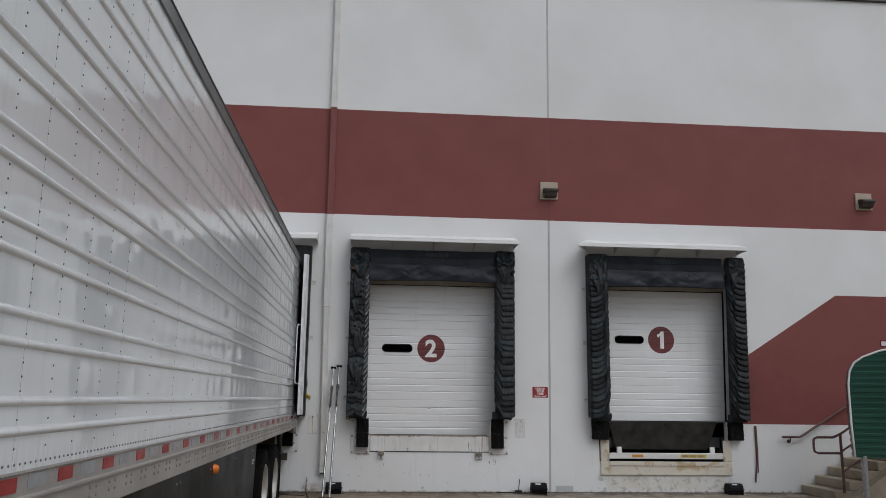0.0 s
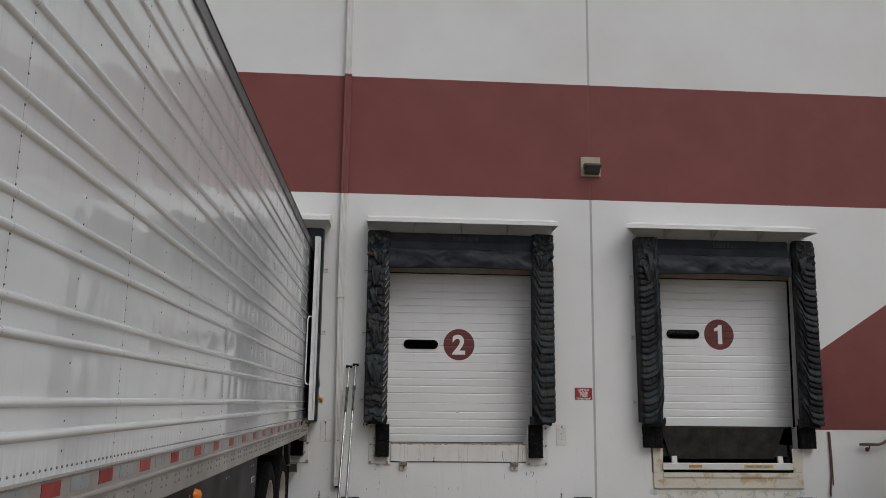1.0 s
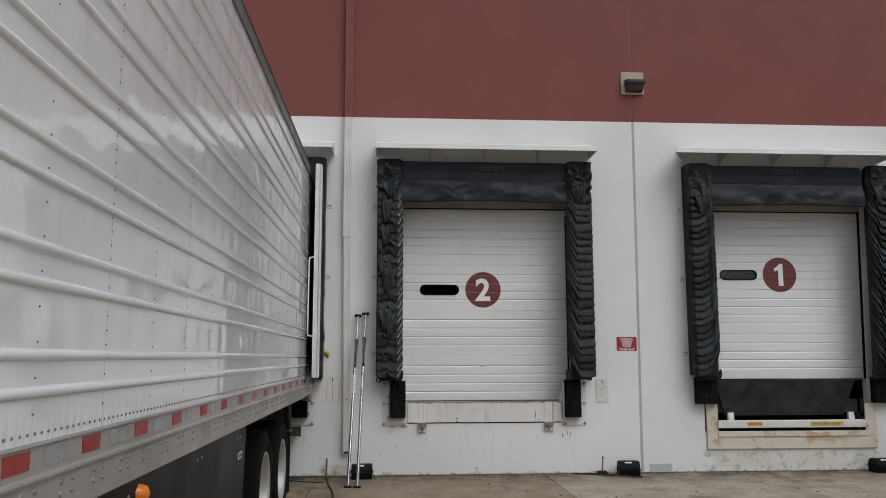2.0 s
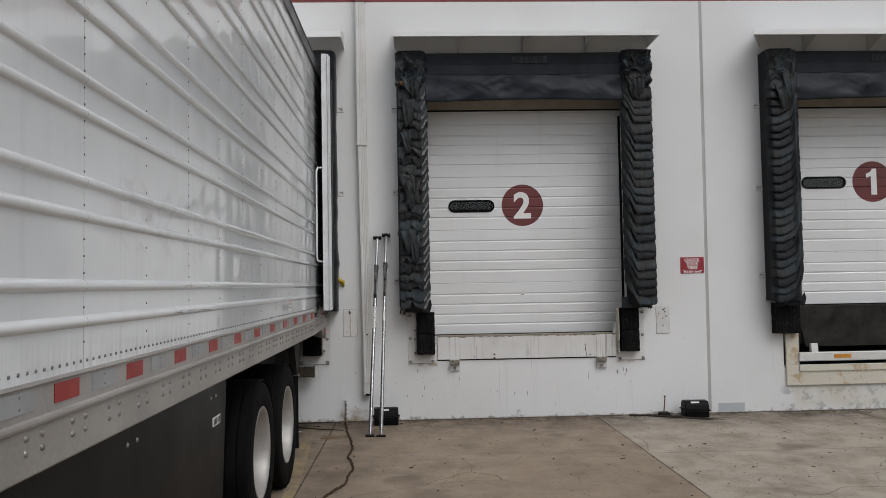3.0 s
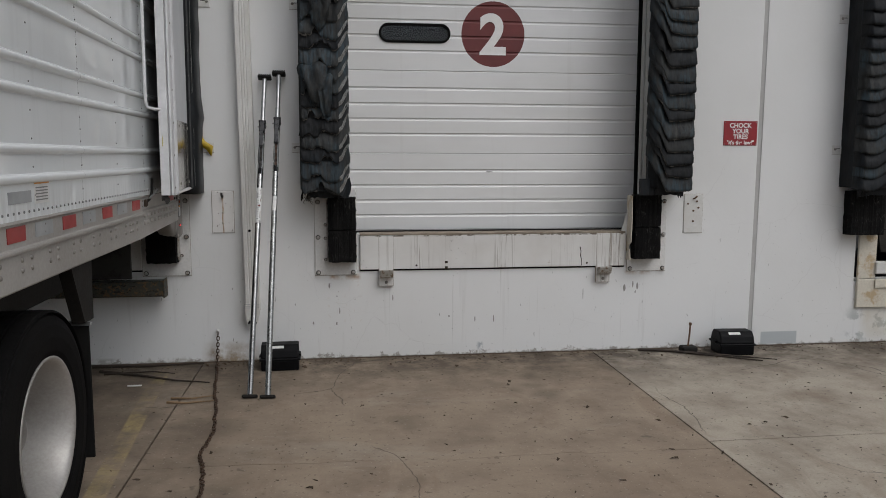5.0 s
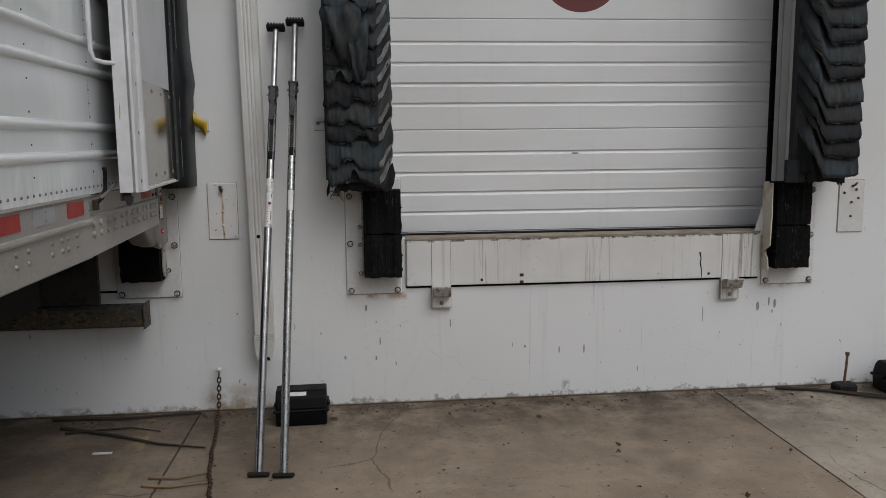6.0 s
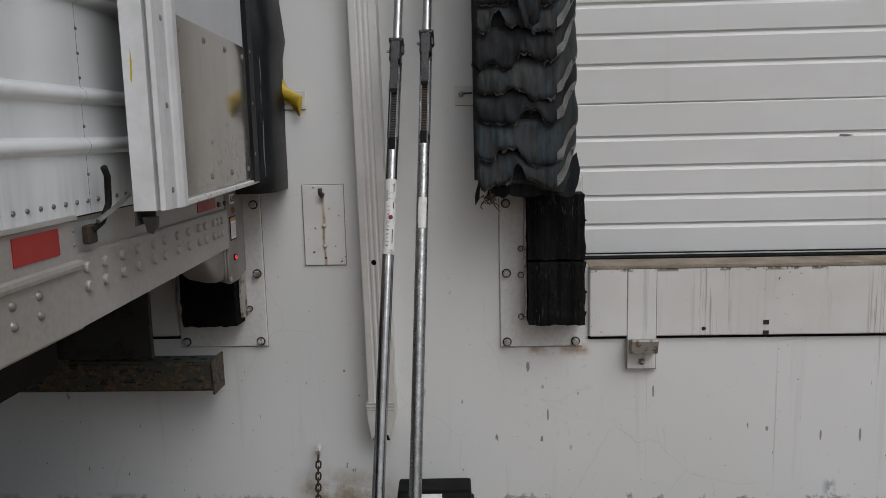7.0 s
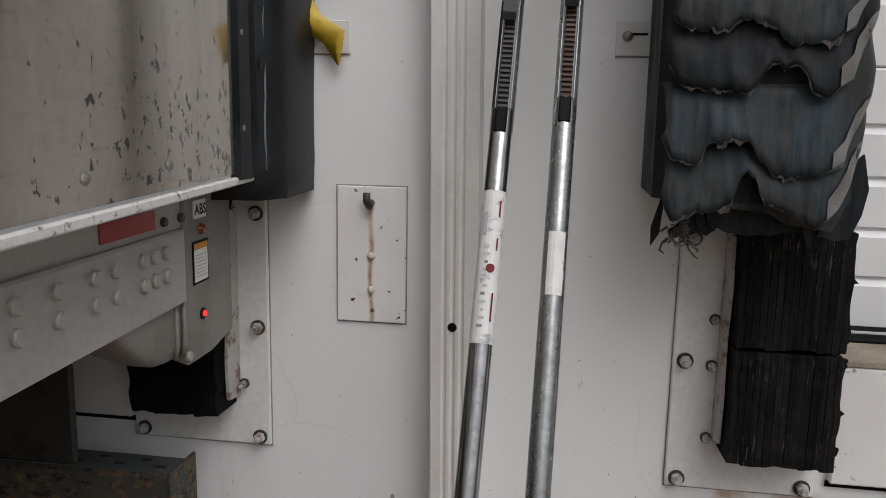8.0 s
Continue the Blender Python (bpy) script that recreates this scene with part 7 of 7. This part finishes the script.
# ---------- chain on its wall anchor ----------
def chain(points, label):
    link_bm = bmesh.new()
    n, w, l, r = 12, 0.0100, 0.0120, 0.0044
    centre = [(w * math.cos(2 * math.pi * i / n), 0.0, w * math.sin(2 * math.pi * i / n) + math.copysign(l * 0.6, math.sin(2 * math.pi * i / n + 0.001))) for i in range(n)]
    rings = []
    for i in range(n):
        c = Vector(centre[i])
        t = (Vector(centre[(i + 1) % n]) - Vector(centre[i - 1])).normalized()
        u = Vector((0, 1, 0))
        v = t.cross(u)
        rings.append([link_bm.verts.new(c + (u * math.cos(a) + v * math.sin(a)) * r) for a in (0, 2.094, 4.189)])
    for i in range(n):
        for j in range(3):
            link_bm.faces.new((rings[i][j], rings[i][(j + 1) % 3], rings[(i + 1) % n][(j + 1) % 3], rings[(i + 1) % n][j]))
    mesh = bpy.data.meshes.new("link")
    link_bm.to_mesh(mesh)
    link_bm.free()
    mesh.materials.append(M_CHAIN)
    ob = thing("chain", points[0], label, "chain")
    pts = [Vector(p) for p in points]
    step, carry, k = 0.0255, 0.0, 0
    for a, b in zip(pts, pts[1:]):
        d = (b - a).length
        way = (b - a).normalized()
        while carry < d:
            p = a + way * carry
            rot = way.to_track_quat("Z", "Y").to_matrix().to_4x4() @ pose(0, 0, 0, 0, 0, 90 * (k % 2) + 20)
            one = link("link", mesh, ob)
            one.matrix_local = Matrix.Translation(p - pts[0]) @ rot
            carry += step
            k += 1
        carry -= d
    return ob


run = [(-0.735, 13.945, 0.235), (-0.745, 13.94, 0.012)]
bends = [(-0.74, 13.90), (-0.70, 13.55), (-0.64, 13.10), (-0.58, 12.72), (-0.535, 12.38), (-0.53, 12.18), (-0.555, 11.98), (-0.50, 11.70), (-0.455, 11.47), (-0.475, 11.20), (-0.49, 10.85), (-0.60, 10.50), (-0.68, 10.10)]
for (xa, ya), (xb, yb) in zip(bends, bends[1:]):
    for i in range(4):
        f = i / 4
        run.append((xa + (xb - xa) * f + 0.007 * math.sin(ya * 7 + i * 1.9), ya + (yb - ya) * f, 0.011))
chain(run, "rusty chain hanging from the wall and trailing over the concrete")
anchor = thing("chain_anchor", (-0.74, FACE, 0.262), "white-painted eye bolt in the wall holding a rusty chain", "eye bolt")
part("eye", T([(0, 0, 0), (0, -0.03, 0), (0, -0.045, 0.0)], [0.014, 0.014, 0.009], 10), M_STEEL_WHITE, anchor, "", True)
part("shackle", T([(0.0, -0.036, 0.008), (0.008, -0.05, -0.005), (0.003, -0.055, -0.03)], 0.005, 8), M_BOLT, anchor)

rod = thing("anchor_rod", (3.20, 13.86, 0.0), "rusty iron rod standing in a dark base by the wall", "iron rod")
part("base_block", B(-0.075, 0.06, -0.05, 0.05, 0.0, 0.055, bev=0.012), M_FRAME, rod)
part("stem", T([(-0.01, 0, 0.05), (0.006, 0.01, 0.16), (0.012, 0.015, 0.235)], 0.008, 8), M_RUST, rod)
part("knob", T([(0.012, 0.015, 0.232), (0.013, 0.016, 0.252)], 0.013, 8), M_RUST, rod)


# ---------- sticks, scraps and leaf litter ----------
def stick(points, r, label, material=None):
    ob = tagged(part("stick", T(points, [r * (1 - 0.6 * i / (len(points) - 1)) for i in range(len(points))], 6), material or M_STICK), label, "stick", "dry sticks on the concrete")
    return ob


stick([(2.78, 13.95, 0.012), (3.05, 13.86, 0.012), (3.35, 13.66, 0.012), (3.66, 13.47, 0.010)], 0.013, "dark dry palm stalk on the concrete by the wall")
stick([(2.95, 13.90, 0.010), (3.30, 13.74, 0.010), (3.80, 13.50, 0.009)], 0.009, "thin dark stick on the concrete by the wall")
stick([(3.10, 13.83, 0.012), (3.35, 13.72, 0.013), (3.62, 13.60, 0.010)], 0.012, "dark split stick on the concrete by the wall")
stick([(-1.60, 13.78, 0.012), (-1.25, 13.62, 0.012), (-0.98, 13.46, 0.012), (-0.72, 13.38, 0.010)], 0.012, "long dark stalk on the concrete beside the chain")
stick([(-1.70, 13.93, 0.012), (-1.30, 13.90, 0.012), (-0.85, 13.95, 0.010)], 0.014, "dark stalk lying along the wall")
stick([(-1.55, 13.70, 0.010), (-1.20, 13.74, 0.010), (-1.02, 13.66, 0.010)], 0.008, "thin twig on the concrete beside the chain")
stick([(-0.93, 12.93, 0.010), (-0.80, 12.90, 0.010), (-0.62, 12.93, 0.010)], 0.010, "pale bent stick on the concrete beside the chain", M_WOOD)
stick([(-0.92, 13.02, 0.010), (-0.78, 12.99, 0.012), (-0.64, 13.05, 0.010)], 0.009, "pale bent stick on the concrete beside the chain", M_WOOD)
tagged(part("paper_scrap", B(-1.30, -1.20, 13.37, 13.39, 0.0, 0.008, bev=0.002), M_LABEL), "small white scrap of paper on the concrete", "scrap")

rnd = random.Random(77)
bm = bmesh.new()
for i in range(2400):
    near = rnd.random() if i < 1500 else 0.5
    x = rnd.uniform(-1.6, 8.5) if near < 0.75 else rnd.uniform(-1.0, 6.5)
    y = FACE - abs(rnd.gauss(0, 0.13 if i < 1500 else 0.035)) - 0.01 if near < 0.62 else FACE - rnd.uniform(0.1, 3.6) ** 1.1
    r = rnd.uniform(0.003, 0.013) if near < 0.62 else rnd.uniform(0.005, 0.017)
    a = rnd.uniform(0, 6.3)
    e = rnd.uniform(0.18, 0.6)
    r *= rnd.choice((0.5, 0.6, 0.8, 1.0, 1.7)) if i < 1500 else 0.45
    tip = 0.002 + 0.5 * r * rnd.random()
    q = []
    for j in range(5):
        t = a + 2 * math.pi * j / 5
        u, v = r * math.cos(t - a), r * e * math.sin(t - a)
        q.append(bm.verts.new((x + u * math.cos(a) - v * math.sin(a), y + u * math.sin(a) + v * math.cos(a), 0.0015 + tip * (j % 2))))
    top = bm.verts.new((x, y, 0.003 + tip))
    for j in range(5):
        bm.faces.new((q[j], q[(j + 1) % 5], top))
tagged(part("leaf_litter", bm, M_LEAF), "scattered dry leaf bits and grit along the wall", "litter", kind="stuff")


# ---------- stair beside the docks ----------
stair = thing("stair", (8.78, FACE, 0.0), "stained concrete steps rising along the wall", "stair")
for i in range(7):
    part("step", B(0.285 * i, 0.285 * 7 + 1.6, -1.15, -0.002, 0.172 * i, 0.172 * (i + 1) - 0.004, bev=0.012), M_STEP, stair)
part("cheek_wall", P([(u, v) for u, v in ((0.15, 0.0), (3.6, 0.0), (3.6, 1.25), (2.0, 1.22))], "y", -1.36, -1.155), M_STEP, stair)

wr = thing("wall_handrail", (8.40, FACE, 1.064), "brown painted pipe handrail fixed to the wall", "handrail")
part("rail", T([(0.02, -0.08, 0.0), (0.36, -0.08, 0.002), (0.42, -0.08, 0.02), (1.40, -0.08, 0.61), (2.6, -0.08, 1.33)], 0.022, 10), M_RAIL, wr, "", True)
for x, z in ((0.19, 0.0), (1.5, 0.67)):
    part("wall_bracket", T([(x, -0.08, z), (x, -0.075, z - 0.06), (x, -0.002, z - 0.085)], 0.012, 8), M_RAIL, wr)
    part("rosette", T([(x, -0.012, z - 0.085), (x, 0.0, z - 0.085)], 0.038, 14), M_RAIL, wr)

sr = thing("stair_handrail", (8.84, 12.84, 0.0), "brown painted pipe railing on the open side of the steps", "handrail")
part("post", T([(0.12, 0, 0.13), (0.12, 0, 1.19)], 0.024, 10), M_RAIL, sr)
part("top_rail", T([(0.12, 0, 0.83), (-0.33, 0, 0.83), (-0.39, 0, 0.86), (-0.40, 0, 0.92), (-0.40, 0, 1.02), (-0.39, 0, 1.08), (-0.33, 0, 1.11), (-0.02, 0, 1.11), (0.12, 0, 1.17), (1.6, 0, 2.06)], 0.022, 10), M_RAIL, sr, "", True)
part("mid_rail", T([(0.12, 0, 0.86), (1.6, 0, 1.76)], 0.018, 10), M_RAIL, sr)
part("low_rail", T([(0.12, 0, 0.50), (1.6, 0, 1.40)], 0.018, 10), M_RAIL, sr)
part("post", T([(1.5, 0, 0.9), (1.5, 0, 2.0)], 0.024, 10), M_RAIL, sr)

cable = thing("hanging_cable", (7.90, FACE, 0.2), "dark cable hanging down the wall", "cable")
part("cable_run", T([(0.01, -0.02, 1.07), (0.012, -0.02, 0.7), (0.005, -0.02, 0.35), (-0.03, -0.022, 0.1), (-0.035, -0.022, 0.0)], 0.014, 8), M_RAIL, cable)
part("cable_run", T([(0.03, -0.02, 1.07), (0.034, -0.02, 0.6), (0.026, -0.022, 0.18)], 0.011, 8), M_RAIL, cable)

# ---------- green shelter ----------
shelter = thing("green_shelter", (8.70, 12.0, 0.0), "dark green corrugated metal shelter with white edge trim on a post", "shelter", turn=-28)
prof = [(0.0, 0.82), (-0.02, 1.4), (-0.015, 2.05), (0.02, 2.28), (0.10, 2.42), (0.24, 2.52), (0.50, 2.62), (0.95, 2.72), (2.2, 2.80)]


def ribbed(y0, y1):
    bm = bmesh.new()
    line = []
    for (x0, z0), (x1, z1) in zip(prof, prof[1:]):
        d = math.hypot(x1 - x0, z1 - z0)
        n = max(2, int(d / 0.03))
        for i in range(n):
            f = i / n
            nx, nz = -(z1 - z0) / d, (x1 - x0) / d
            k = 0.014 if (len(line) % 4) in (0, 1) else 0.0
            line.append((x0 + (x1 - x0) * f + nx * k, z0 + (z1 - z0) * f + nz * k))
    a = [bm.verts.new((x, y0, z)) for x, z in line]
    b = [bm.verts.new((x, y1, z)) for x, z in line]
    for i in range(len(line) - 1):
        bm.faces.new((a[i], b[i], b[i + 1], a[i + 1]))
    return bm


part("cladding", ribbed(0.0, 0.7), M_GREEN, shelter)
bm = bmesh.new()
inner = [(x + 0.0, z) for x, z in prof]
lo = [bm.verts.new((x, 0.0, z)) for x, z in inner] + [bm.verts.new((2.2, 0.0, 0.82))]
bm.faces.new(lo)
part("end_sheet", bm, M_GREEN, shelter)
for i in range(17):
    z = 0.86 + 0.105 * i
    part("end_rib", B(0.01 + max(0.0, (z - 2.3)) * 1.6, 2.2, -0.014, 0.0, z, z + 0.05, bev=0.006), M_GREEN, shelter)
part("trim", T([(x - 0.006, -0.012, z) for x, z in prof], 0.018, 8), M_WHITE, shelter, "white edge trim", True)
part("post", B(0.12, 0.17, -0.03, 0.02, 0.0, 0.84, bev=0.004), M_GALV, shelter, "galvanised steel post")
part("post", B(2.1, 2.15, -0.03, 0.02, 0.0, 0.84, bev=0.004), M_GALV, shelter, "galvanised steel post")
for x in (0.12, 2.1):
    part("post", B(x, x + 0.05, 0.62, 0.67, 0.0, 0.84, bev=0.004), M_GALV, shelter, "galvanised steel post")
notice = thing("notice", (10.76, FACE, 2.86), "small white notice with red border on the wall, illegible", "sign")
part("plate", B(-0.09, 0.09, -0.006, 0.0, 0.0, 0.13), M_RED_LENS, notice)
part("face", B(-0.07, 0.07, -0.009, -0.006, 0.02, 0.11), M_LABEL, notice)


# ---------- concrete slabs of the yard ----------
def slab_edges(lo, hi, through, step):
    spots = [through]
    while spots[-1] < hi:
        spots.append(spots[-1] + step)
    while spots[0] > lo:
        spots.insert(0, spots[0] - step)
    return spots


def crack(x):
    """A wandering crack where the slabs of one lane have parted."""
    return 11.745 - 0.03 * (x - 0.4) + 0.05 * noise.noise(Vector((x * 1.7, 4.0, 0))) + 0.022 * noise.noise(Vector((x * 7, 9.0, 0)))


xs = slab_edges(-14, 22, 2.38, 3.24)
ys = [FACE, 11.80, 7.30, 2.80, -1.70, -6.20]
for x0, x1 in zip(xs, xs[1:]):
    for y1, y0 in zip(ys, ys[1:]):
        gap = 0.006
        lane = abs(x1 - 2.38) < 0.01 or abs(x1 + 0.86) < 0.01
        if lane and 11.80 in (y0, y1):
            n = 40
            way = [x0 + gap + (x1 - x0 - 2 * gap) * i / n for i in range(n + 1)]
            if y0 == 11.80:
                outline = [(x, crack(x) + 0.002) for x in way] + [(way[-1], y1 - 0.008), (way[0], y1 - 0.008)]
            else:
                outline = [(x, crack(x) - 0.002) for x in way][::-1] + [(way[0], y0 + gap), (way[-1], y0 + gap)]
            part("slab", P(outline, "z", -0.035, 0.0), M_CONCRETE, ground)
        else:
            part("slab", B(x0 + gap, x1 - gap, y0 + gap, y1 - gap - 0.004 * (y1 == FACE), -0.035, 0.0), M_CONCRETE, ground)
